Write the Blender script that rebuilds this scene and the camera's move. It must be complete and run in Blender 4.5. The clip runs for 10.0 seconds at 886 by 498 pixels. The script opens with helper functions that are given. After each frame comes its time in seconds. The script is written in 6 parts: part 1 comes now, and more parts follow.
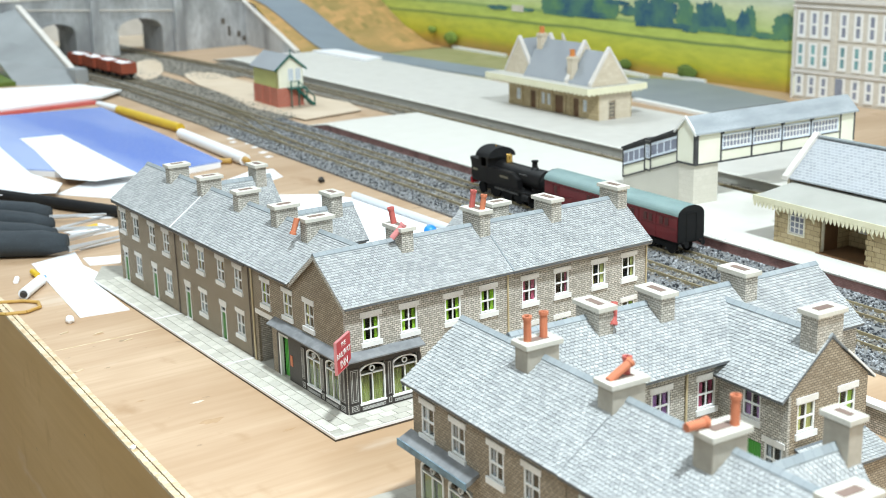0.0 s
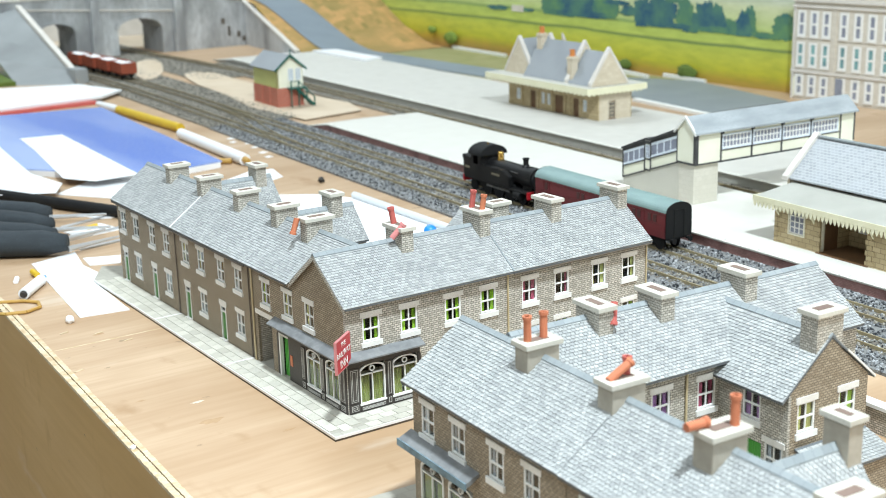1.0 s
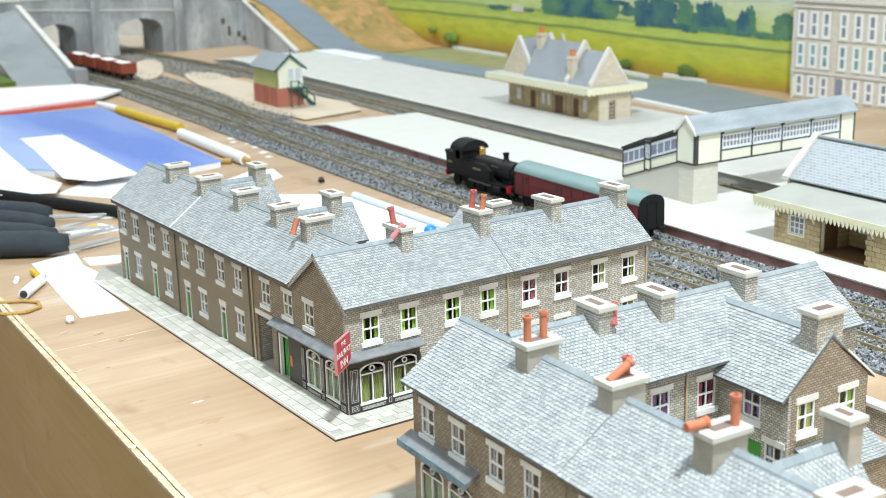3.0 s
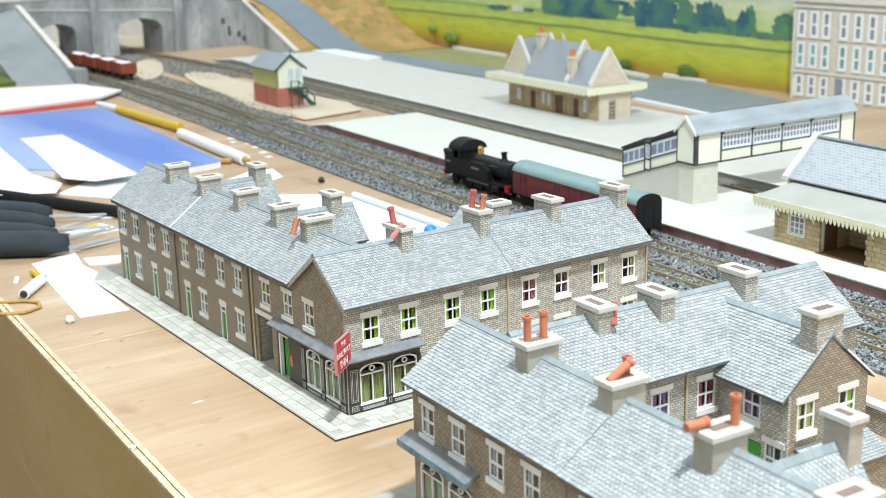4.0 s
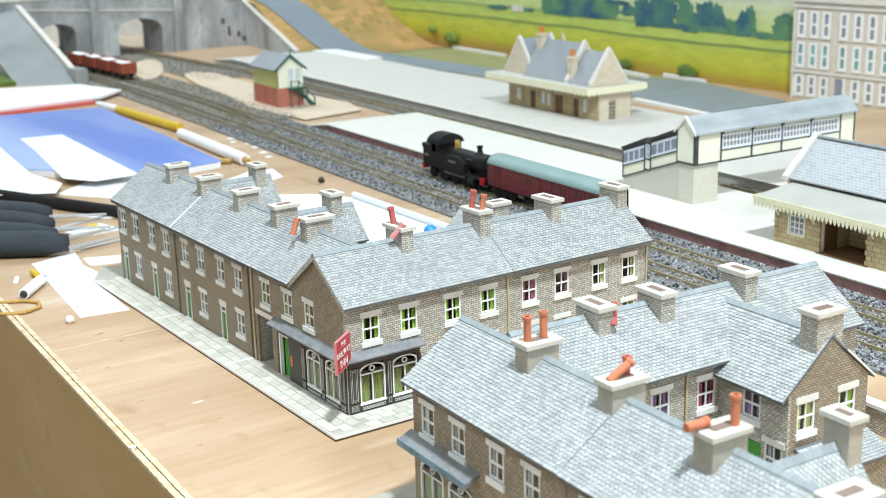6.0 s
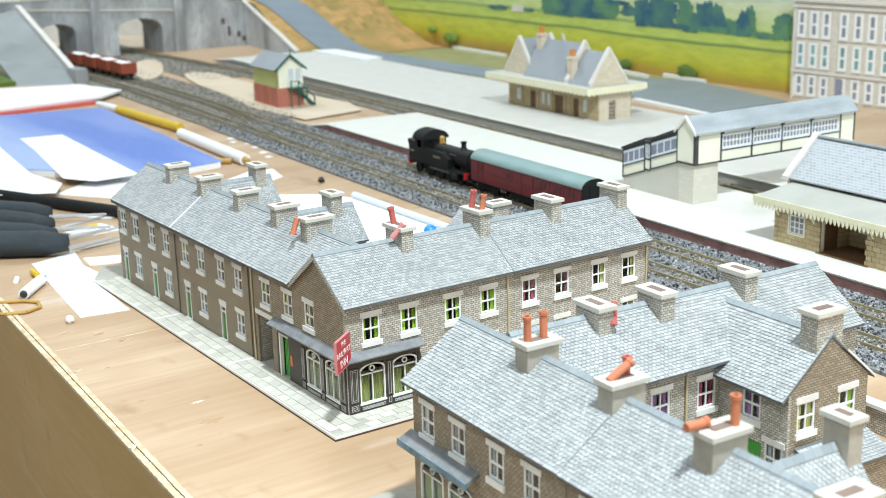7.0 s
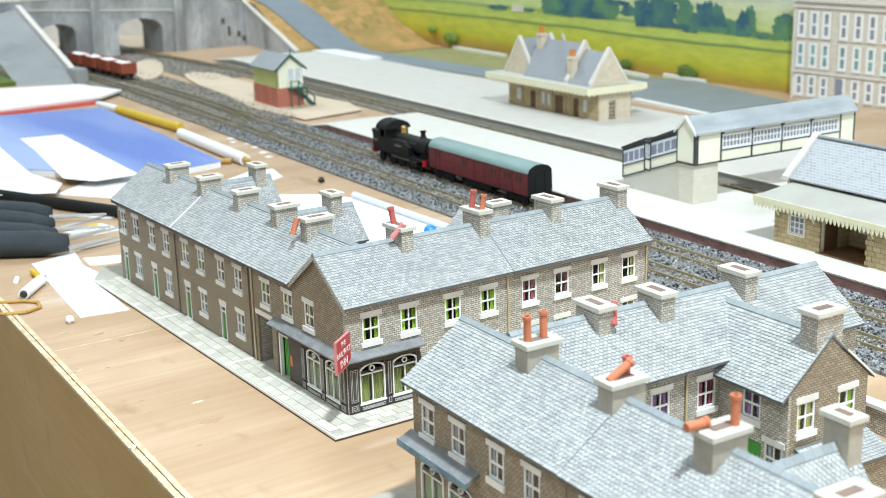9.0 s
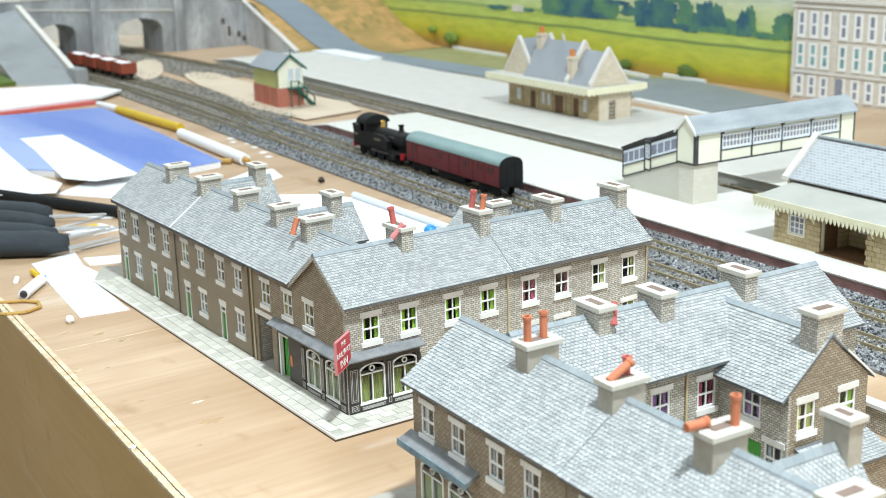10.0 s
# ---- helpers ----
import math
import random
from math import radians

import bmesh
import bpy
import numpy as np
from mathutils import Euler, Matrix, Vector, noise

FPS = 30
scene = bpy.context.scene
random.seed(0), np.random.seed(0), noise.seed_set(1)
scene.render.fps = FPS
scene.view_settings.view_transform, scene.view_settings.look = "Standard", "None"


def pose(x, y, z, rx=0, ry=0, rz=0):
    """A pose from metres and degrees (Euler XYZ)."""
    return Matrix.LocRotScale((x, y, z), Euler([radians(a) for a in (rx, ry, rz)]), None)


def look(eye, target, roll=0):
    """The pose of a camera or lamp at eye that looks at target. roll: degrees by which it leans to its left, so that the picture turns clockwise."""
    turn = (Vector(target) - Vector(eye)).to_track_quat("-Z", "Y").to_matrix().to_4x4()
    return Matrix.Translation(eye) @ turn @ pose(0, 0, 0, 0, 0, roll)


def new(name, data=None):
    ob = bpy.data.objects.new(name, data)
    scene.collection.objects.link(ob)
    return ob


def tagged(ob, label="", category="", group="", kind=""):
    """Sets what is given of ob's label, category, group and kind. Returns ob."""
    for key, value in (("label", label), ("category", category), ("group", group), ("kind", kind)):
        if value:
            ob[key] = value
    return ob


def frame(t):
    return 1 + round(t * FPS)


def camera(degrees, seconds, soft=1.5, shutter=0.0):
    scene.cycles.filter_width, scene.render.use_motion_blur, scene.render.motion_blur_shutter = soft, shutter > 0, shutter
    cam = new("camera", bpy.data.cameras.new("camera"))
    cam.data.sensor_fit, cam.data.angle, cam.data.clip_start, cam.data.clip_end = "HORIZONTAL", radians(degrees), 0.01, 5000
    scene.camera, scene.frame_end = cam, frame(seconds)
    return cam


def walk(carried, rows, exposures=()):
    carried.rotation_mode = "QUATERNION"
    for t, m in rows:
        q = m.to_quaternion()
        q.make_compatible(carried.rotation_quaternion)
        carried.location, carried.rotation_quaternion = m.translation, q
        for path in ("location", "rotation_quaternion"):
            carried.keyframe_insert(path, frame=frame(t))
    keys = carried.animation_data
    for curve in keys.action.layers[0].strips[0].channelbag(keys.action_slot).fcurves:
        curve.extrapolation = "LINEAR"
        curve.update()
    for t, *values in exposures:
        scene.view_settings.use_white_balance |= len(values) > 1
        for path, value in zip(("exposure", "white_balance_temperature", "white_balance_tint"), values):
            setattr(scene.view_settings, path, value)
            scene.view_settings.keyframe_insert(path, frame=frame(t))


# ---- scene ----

# All plans below are in millimetres of the layout, scaled by U to metres.
U = 0.00093
cam = camera(38.85, 10.0, soft=0.85)
EYE = Vector((-385.2, -687.7, 328.8))
AIM = EYE + 1000 * Vector((0.54036, 0.79908, -0.26364))
cam.data.dof.use_dof = True
cam.data.dof.focus_distance = 0.82
cam.data.dof.aperture_fstop = 16.0
walk(cam, [(0.0, look(EYE * U, AIM * U, -1.519)), (10.0, look(EYE * U, AIM * U, -1.519))], [(0.0, -0.2), (10.0, -0.2)])

# ---- world and lights: a bright hobby room with ceiling panels ----
world = bpy.data.worlds.new("world")
scene.world = world
world.use_nodes = True
world.node_tree.nodes["Background"].inputs[0].default_value = (0.9, 0.95, 1.0, 1)
world.node_tree.nodes["Background"].inputs[1].default_value = 0.05


def ceiling_lamp(x, y, z, sx, sy, watts, tint=(0.875, 1.0, 1.075)):
    data = bpy.data.lights.new("ceiling_lamp", "AREA")
    data.shape, data.size, data.size_y, data.energy, data.color = "RECTANGLE", sx * U, sy * U, watts, tint
    ob = new("ceiling_lamp", data)
    ob.matrix_world = pose(x * U, y * U, z * U)
    return ob


ceiling_lamp(-100, -800, 1960, 120, 120, 66)
ceiling_lamp(300, -1900, 1960, 330, 330, 22)
ceiling_lamp(500, 2100, 1960, 1500, 700, 35)
ceiling_lamp(-1350, 100, 1960, 500, 1600, 25)


# ---- materials ----
def nodes_of(name, rough=0.6, metal=0.0):
    m = bpy.data.materials.new(name)
    m.use_nodes = True
    nt = m.node_tree
    b = nt.nodes["Principled BSDF"]
    b.inputs["Roughness"].default_value, b.inputs["Metallic"].default_value = rough, metal
    return m, nt, b


def add(nt, kind, **values):
    n = nt.nodes.new(kind)
    for key, v in values.items():
        n.inputs[key.replace("_", " ")].default_value = v
    return n


def uv_of(nt, sx=1.0, sy=1.0, sz=1.0):
    c = nt.nodes.new("ShaderNodeUVMap")
    mp = nt.nodes.new("ShaderNodeMapping")
    mp.inputs["Scale"].default_value = (sx, sy, sz)
    nt.links.new(c.outputs[0], mp.inputs[0])
    return mp.outputs[0]


def rgb(c):
    return (c[0], c[1], c[2], 1)


def mixed(nt, fac, a, b, mode="MIX"):
    n = nt.nodes.new("ShaderNodeMix")
    n.data_type, n.blend_type = "RGBA", mode
    for i, v in ((0, fac), (6, a), (7, b)):
        if isinstance(v, (int, float)):
            n.inputs[i].default_value = v
        elif isinstance(v, tuple):
            n.inputs[i].default_value = rgb(v)
        else:
            nt.links.new(v, n.inputs[i])
    return n.outputs[2]


def speck(nt, vec, scale, lo, hi, detail=4.0):
    n = add(nt, "ShaderNodeTexNoise", Scale=scale, Detail=detail)
    nt.links.new(vec, n.inputs["Vector"])
    r = nt.nodes.new("ShaderNodeMapRange")
    r.inputs[1].default_value, r.inputs[2].default_value = lo, hi
    nt.links.new(n.outputs[0], r.inputs[0])
    return r.outputs[0]


def relief(nt, b, height, strength, dist):
    n = add(nt, "ShaderNodeBump", Strength=strength, Distance=dist)
    nt.links.new(height, n.inputs["Height"])
    nt.links.new(n.outputs[0], b.inputs["Normal"])


def worn(name, col, col2=None, rough=0.6, fine=900.0, broad=40.0, amount=0.35, metal=0.0, bump=0.15, stretch=(1, 1, 1)):
    """Two scales of mottle between two colours, with fine relief."""
    m, nt, b = nodes_of(name, rough, metal)
    col2 = col2 or tuple(c * 0.72 for c in col)
    v = uv_of(nt, *stretch)
    f = speck(nt, v, fine, 0.35, 0.7)
    g = speck(nt, v, broad, 0.38, 0.66)
    c = mixed(nt, f, col, tuple((a + d) / 2 for a, d in zip(col, col2)))
    k = nt.nodes.new("ShaderNodeMath")
    k.operation = "MULTIPLY"
    k.inputs[1].default_value = amount * 2
    nt.links.new(g, k.inputs[0])
    nt.links.new(mixed(nt, k.outputs[0], c, col2), b.inputs["Base Color"])
    relief(nt, b, f, bump, 0.0003)
    if name.endswith("black") or name.startswith("black"):
        b.inputs["Specular IOR Level"].default_value = 0.22
    return m


def coursed(name, c1, c2, joint, w, h, j, rough=0.75, offset=0.5, blotch=0.5, dark=(0.1, 0.09, 0.07), bump=0.25, squash=1.0):
    """Printed card courses: bricks, slates or flags of w by h mm with joints of j mm."""
    m, nt, b = nodes_of(name, rough)
    v = uv_of(nt)
    n = add(nt, "ShaderNodeTexBrick", Scale=1.0, Mortar_Size=j * U, Brick_Width=w * U, Row_Height=h * U, Mortar_Smooth=0.12,
            Color1=rgb(c1), Color2=rgb(c2), Mortar=rgb(joint))
    n.offset = offset
    nt.links.new(v, n.inputs["Vector"])
    g = speck(nt, v, 45.0, 0.45, 0.75)
    k = nt.nodes.new("ShaderNodeMath")
    k.operation = "MULTIPLY"
    k.inputs[1].default_value = blotch
    nt.links.new(g, k.inputs[0])
    c = mixed(nt, k.outputs[0], n.outputs[0], dark)
    f = speck(nt, v, 1500.0, 0.3, 0.75)
    nt.links.new(mixed(nt, f, c, mixed(nt, 0.3, c, tuple(min(1, q * 1.6) for q in c1))), b.inputs["Base Color"])
    relief(nt, b, n.outputs["Fac"], bump, -0.0002)
    return m


M = {}
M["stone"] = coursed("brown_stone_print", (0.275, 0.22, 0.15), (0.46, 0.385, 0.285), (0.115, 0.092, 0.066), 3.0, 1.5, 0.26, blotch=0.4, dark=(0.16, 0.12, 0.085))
# greyer print, its colour also lightened for the light on the -y fronts
M["stone_lightened"] = coursed("lightened_stone_print", (0.37, 0.345, 0.295), (0.69, 0.645, 0.565), (0.15, 0.135, 0.11), 3.0, 1.5, 0.22, blotch=0.3, dark=(0.2, 0.17, 0.13))
M["ridge"] = coursed("ridge_tile_print", (0.225, 0.25, 0.258), (0.29, 0.315, 0.322), (0.16, 0.18, 0.19), 6.0, 40.0, 0.2, rough=0.55, blotch=0.4, dark=(0.24, 0.28, 0.3))
M["flags"] = coursed("paving_print", (0.34, 0.32, 0.27), (0.44, 0.42, 0.36), (0.33, 0.31, 0.27), 13.0, 8.0, 0.4, rough=0.8, offset=0.4, blotch=0.35, dark=(0.36, 0.34, 0.29))
M["ashlar"] = coursed("buff_ashlar_print", (0.40, 0.31, 0.17), (0.52, 0.42, 0.25), (0.22, 0.16, 0.09), 9.0, 4.6, 0.3, blotch=0.4, dark=(0.3, 0.22, 0.12))
M["ashlar_pale"] = coursed("pale_ashlar_print", (0.56, 0.48, 0.36), (0.64, 0.57, 0.45), (0.5, 0.42, 0.3), 9.0, 4.6, 0.2, blotch=0.3, dark=(0.45, 0.37, 0.26))
M["red_brick"] = coursed("red_brick_print", (0.42, 0.12, 0.08), (0.5, 0.17, 0.11), (0.4, 0.2, 0.15), 3.0, 1.4, 0.15, blotch=0.3, dark=(0.3, 0.08, 0.05))
M["plat_brick"] = coursed("dark_brick_print", (0.32, 0.165, 0.15), (0.44, 0.25, 0.23), (0.2, 0.12, 0.105), 3.0, 1.4, 0.15, blotch=0.85, dark=(0.07, 0.04, 0.035))
M["cap_card"] = worn("cream_cap_card", (0.66, 0.63, 0.55), (0.48, 0.45, 0.38), 0.7, amount=0.35)
M["stone_plain"] = worn("plain_grey_stone_card", (0.47, 0.425, 0.35), (0.33, 0.29, 0.23), 0.8, fine=300, broad=60)
M["white"] = worn("white_card", (0.84, 0.83, 0.80), (0.74, 0.73, 0.69), 0.6, amount=0.2)
M["cream"] = worn("cream_card", (0.82, 0.79, 0.64), (0.72, 0.68, 0.52), 0.6, amount=0.2)
M["paper"] = worn("white_paper", (0.88, 0.88, 0.88), (0.8, 0.81, 0.83), 0.5, amount=0.15, bump=0.05)
M["lintel"] = worn("pale_stone_card", (0.86, 0.84, 0.80), (0.62, 0.58, 0.52), 0.7, amount=0.3)
M["dark"] = worn("dark_card", (0.028, 0.024, 0.02), (0.05, 0.042, 0.035), 0.7)
M["shop_dark"] = worn("dark_shopfront", (0.055, 0.048, 0.042), (0.09, 0.08, 0.07), 0.6)
M["lining"] = worn("grey_lining", (0.55, 0.54, 0.5), (0.45, 0.44, 0.4), 0.6)
M["green_door"] = worn("green_paint", (0.10, 0.27, 0.07), (0.07, 0.2, 0.05), 0.5)
M["green_bright"] = worn("bright_green_paint", (0.09, 0.40, 0.06), (0.06, 0.3, 0.04), 0.5)
M["curtain_green"] = worn("green_curtain", (0.40, 0.60, 0.05), (0.28, 0.46, 0.03), 0.8)
M["curtain_pink"] = worn("pink_curtain", (0.55, 0.12, 0.2), (0.4, 0.07, 0.13), 0.8)
M["curtain_purple"] = worn("purple_curtain", (0.5, 0.26, 0.5), (0.36, 0.16, 0.38), 0.8)
M["curtain_yellow"] = worn("yellow_curtain", (0.6, 0.58, 0.22), (0.5, 0.46, 0.15), 0.8)
M["curtain_white"] = worn("net_curtain", (0.7, 0.7, 0.72), (0.55, 0.55, 0.58), 0.8)
M["terracotta"] = worn("terracotta_pot", (0.58, 0.2, 0.10), (0.45, 0.13, 0.06), 0.7)
M["terracotta_red"] = worn("red_pot", (0.55, 0.13, 0.11), (0.42, 0.09, 0.07), 0.7)
M["pipe"] = worn("cream_pipe", (0.62, 0.52, 0.33), (0.4, 0.3, 0.16), 0.5)
M["pipe_dark"] = worn("dark_pipe", (0.16, 0.13, 0.1), (0.09, 0.075, 0.06), 0.5)
M["slate_plain"] = worn("grey_slate_canopy", (0.24, 0.245, 0.245), (0.15, 0.155, 0.16), 0.7, fine=400, broad=110, amount=0.45)
M["blue_canopy"] = worn("blue_grey_canopy", (0.22, 0.33, 0.39), (0.1, 0.15, 0.18), 0.7, fine=350, broad=90, amount=0.5)
M["sign_red"] = worn("red_sign_print", (0.5, 0.03, 0.04), (0.42, 0.02, 0.03), 0.45)
M["kerb"] = worn("kerb_card", (0.66, 0.65, 0.60), (0.55, 0.54, 0.5), 0.7)
M["dark_edge"] = worn("dark_edge_strip", (0.12, 0.09, 0.06), (0.08, 0.06, 0.04), 0.8)


def plywood(name, c1, c2, c3):
    m, nt, b = nodes_of(name, 0.55)
    v = uv_of(nt, 0.25, 1.0)
    g = speck(nt, v, 14.0, 0.36, 0.64, 9.0)
    f = speck(nt, uv_of(nt, 0.08, 1.0), 160.0, 0.3, 0.75, 3.0)
    s = speck(nt, uv_of(nt), 4.0, 0.5, 0.75, 6.0)
    c = mixed(nt, g, c1, c2)
    c = mixed(nt, f, c, mixed(nt, 0.4, c, c3))
    k = nt.nodes.new("ShaderNodeMath")
    k.operation = "MULTIPLY"
    k.inputs[1].default_value = 0.45
    nt.links.new(s, k.inputs[0])
    c = mixed(nt, k.outputs[0], c, c3)
    # knots, scuffs and pale plaster smears
    kn = speck(nt, uv_of(nt, 1.0, 0.5), 26.0, 0.62, 0.72, 6.0)
    c = mixed(nt, kn, c, mixed(nt, 0.7, c, c3))
    sm = speck(nt, uv_of(nt, 0.35, 1.0), 17.0, 0.63, 0.76, 6.0)
    c = mixed(nt, sm, c, mixed(nt, 0.45, c, (0.75, 0.7, 0.62)))
    # small dents and flecks of dirt
    c = mixed(nt, speck(nt, uv_of(nt, 0.6, 1.0), 75.0, 0.69, 0.74, 4.0), c, mixed(nt, 0.75, c, (0.16, 0.1, 0.05)))
    nt.links.new(c, b.inputs["Base Color"])
    relief(nt, b, f, 0.08, 0.0003)
    return m


M["ply"] = plywood("plywood", (0.455, 0.305, 0.185), (0.575, 0.415, 0.275), (0.34, 0.2, 0.095))
M["knot"] = worn("filled_knot", (0.46, 0.30, 0.165), (0.36, 0.22, 0.11), 0.6, fine=300, broad=90)
M["knot_dark"] = worn("dark_knot", (0.22, 0.15, 0.08), (0.4, 0.3, 0.18), 0.6, fine=300, broad=120)
M["smear"] = worn("dried_glue", (0.70, 0.62, 0.52), (0.6, 0.48, 0.35), 0.4)
M["fascia"] = plywood("brown_fascia_board", (0.55, 0.335, 0.125), (0.60, 0.38, 0.16), (0.44, 0.25, 0.085))
M["ply_edge"] = worn("plywood_edge", (0.72, 0.60, 0.43), (0.46, 0.32, 0.17), 0.85, fine=420, broad=90, amount=0.4, bump=0.4)
M["ballast_bed"] = worn("ballast_bed", (0.235, 0.235, 0.23), (0.15, 0.15, 0.145), 0.95, fine=700, broad=60, amount=0.4, bump=0.6)
M["ballast_brown"] = worn("dirty_ballast", (0.27, 0.245, 0.205), (0.17, 0.155, 0.125), 0.95, fine=700, broad=50, amount=0.4, bump=0.5)


def random_stone(name, dark, light):
    m, nt, b = nodes_of(name, 0.9)
    g = nt.nodes.new("ShaderNodeNewGeometry")
    r = nt.nodes.new("ShaderNodeValToRGB")
    r.color_ramp.elements[0].color, r.color_ramp.elements[1].color = rgb(dark), rgb(light)
    r.color_ramp.elements[0].position = 0.15
    nt.links.new(g.outputs["Random Per Island"], r.inputs[0])
    nt.links.new(r.outputs[0], b.inputs["Base Color"])
    return m


M["stones"] = random_stone("ballast_stones", (0.03, 0.032, 0.035), (0.44, 0.45, 0.46))
M["stones_brown"] = random_stone("dirty_ballast_stones", (0.08, 0.075, 0.065), (0.42, 0.39, 0.33))
M["rail"] = worn("rusty_rail", (0.42, 0.36, 0.22), (0.27, 0.21, 0.12), 0.45, metal=0.3)
M["sleeper"] = worn("dusty_sleeper", (0.17, 0.15, 0.125), (0.12, 0.105, 0.085), 0.8)
M["platform"] = worn("pale_platform_card", (0.62, 0.60, 0.55), (0.53, 0.51, 0.46), 0.75, amount=0.25)
M["platform_near"] = worn("white_platform_card", (0.68, 0.665, 0.61), (0.61, 0.59, 0.53), 0.7, amount=0.2)
M["black"] = worn("black_paint", (0.006, 0.006, 0.0065), (0.012, 0.0115, 0.011), 0.5, amount=0.3)
M["black_matt"] = worn("matt_black", (0.008, 0.0085, 0.009), (0.015, 0.015, 0.015), 0.7, amount=0.3)
M["maroon"] = worn("crimson_paint", (0.145, 0.011, 0.017), (0.10, 0.008, 0.012), 0.4, amount=0.3)
M["coach_roof"] = worn("grey_green_roof", (0.225, 0.33, 0.315), (0.17, 0.25, 0.245), 0.55, amount=0.3)
M["brass"] = worn("polished_brass", (0.75, 0.5, 0.16), (0.55, 0.34, 0.08), 0.25, metal=1.0)
M["red_beam"] = worn("red_beam", (0.45, 0.01, 0.02), (0.35, 0.01, 0.015), 0.5)
M["faded_gold"] = worn("faded_lettering", (0.2, 0.18, 0.12), (0.14, 0.12, 0.08), 0.6)


def glass(name, tint=(0.9, 0.95, 0.95)):
    m, nt, b = nodes_of(name, 0.03)
    b.inputs["Base Color"].default_value = rgb(tint)
    b.inputs["Transmission Weight"].default_value = 1.0
    b.inputs["IOR"].default_value = 1.3
    return m


M["glass"] = glass("clear_acetate")


def slate_pieces(name, dark, light, stain):
    """Single slates that differ in tone, with soft stains across the roof and a fine grain."""
    m, nt, b = nodes_of(name, 0.62)
    g = nt.nodes.new("ShaderNodeNewGeometry")
    r = nt.nodes.new("ShaderNodeValToRGB")
    r.color_ramp.elements[0].color, r.color_ramp.elements[1].color = rgb(dark), rgb(light)
    r.color_ramp.elements[1].position = 0.8
    nt.links.new(g.outputs["Random Per Island"], r.inputs[0])
    o = nt.nodes.new("ShaderNodeTexCoord").outputs["Object"]
    k = nt.nodes.new("ShaderNodeMath")
    k.operation = "MULTIPLY"
    k.inputs[1].default_value = 0.5
    nt.links.new(speck(nt, o, 60.0, 0.42, 0.72), k.inputs[0])
    c = mixed(nt, k.outputs[0], r.outputs[0], stain)
    f = speck(nt, o, 1300.0, 0.35, 0.7)
    nt.links.new(mixed(nt, f, c, mixed(nt, 0.35, c, light)), b.inputs["Base Color"])
    relief(nt, b, f, 0.2, 0.0002)
    return m


M["slate_pieces"] = slate_pieces("grey_slates", (0.285, 0.293, 0.29), (0.445, 0.453, 0.443), (0.25, 0.26, 0.26))
M["slate_under"] = worn("dark_slate_card", (0.15, 0.16, 0.165), (0.11, 0.12, 0.125), 0.7)


# ---- mesh helpers ----
def part(name, bm, material, parent=None, label="", smooth=False, at=(0, 0, 0), kind="", category=""):
    """One mesh object from a bmesh in millimetres; texture places follow each face's own plane."""
    bmesh.ops.recalc_face_normals(bm, faces=bm.faces)
    lay = bm.loops.layers.uv.new("UVMap")
    up = Vector((0, 0, 1))
    for f in bm.faces:
        n = f.normal
        if abs(n.z) > 0.93 or n.length < 0.5:
            t, b = Vector((1, 0, 0)), Vector((0, 1, 0))
        else:
            t = up.cross(n).normalized()
            b = n.cross(t)
        for lp in f.loops:
            p = lp.vert.co
            lp[lay].uv = ((p.dot(t) + 500) * U, (p.dot(b) + 500) * U)
        f.smooth = smooth
    bmesh.ops.scale(bm, vec=(U, U, U), verts=bm.verts)
    me = bpy.data.meshes.new(name)
    bm.to_mesh(me)
    bm.free()
    me.materials.append(M[material] if isinstance(material, str) else material)
    ob = new(name, me)
    ob.location = Vector(at) * U
    if parent:
        ob.parent = parent
    return tagged(ob, label, category, "", kind)


def thing(name, label, category, x=0, y=0, z=0, rz=0, group="", kind=""):
    ob = new(name)
    ob.matrix_world = pose(x * U, y * U, z * U, 0, 0, rz)
    ob.empty_display_size = 0.01
    return tagged(ob, label, category, group, kind)


def B():
    return bmesh.new()


def box(bm, x0, y0, z0, x1, y1, z1, bev=0.0):
    r = bmesh.ops.create_cube(bm, size=1.0)
    for v in r["verts"]:
        v.co = Vector(((x0 + x1) / 2 + v.co.x * (x1 - x0), (y0 + y1) / 2 + v.co.y * (y1 - y0), (z0 + z1) / 2 + v.co.z * (z1 - z0)))
    if bev:
        es = list({e for v in r["verts"] for e in v.link_edges})
        bmesh.ops.bevel(bm, geom=es, offset=bev, segments=2, affect="EDGES", profile=0.6)
    return bm


def boxed(*a):
    return box(B(), *a)


def extrude(bm, pts, vec):
    """A solid from a flat outline of 3D points, pushed along vec."""
    vec = Vector(vec)
    a = [bm.verts.new(p) for p in pts]
    b = [bm.verts.new(Vector(p) + vec) for p in pts]
    n = len(a)
    bm.faces.new(a)
    bm.faces.new(b[::-1])
    for i in range(n):
        bm.faces.new((a[i], b[i], b[(i + 1) % n], a[(i + 1) % n]))
    return bm


def tube(bm, p0, p1, r0, r1=None, n=12):
    p0, p1 = Vector(p0), Vector(p1)
    r1 = r0 if r1 is None else r1
    q = (p1 - p0).to_track_quat("Z", "Y")
    rings = [[bm.verts.new(p + q @ Vector((r * math.cos(2 * math.pi * i / n), r * math.sin(2 * math.pi * i / n), 0))) for i in range(n)] for p, r in ((p0, r0), (p1, r1))]
    for i in range(n):
        bm.faces.new((rings[0][i], rings[0][(i + 1) % n], rings[1][(i + 1) % n], rings[1][i]))
    bm.faces.new(rings[0][::-1])
    bm.faces.new(rings[1])
    return bm


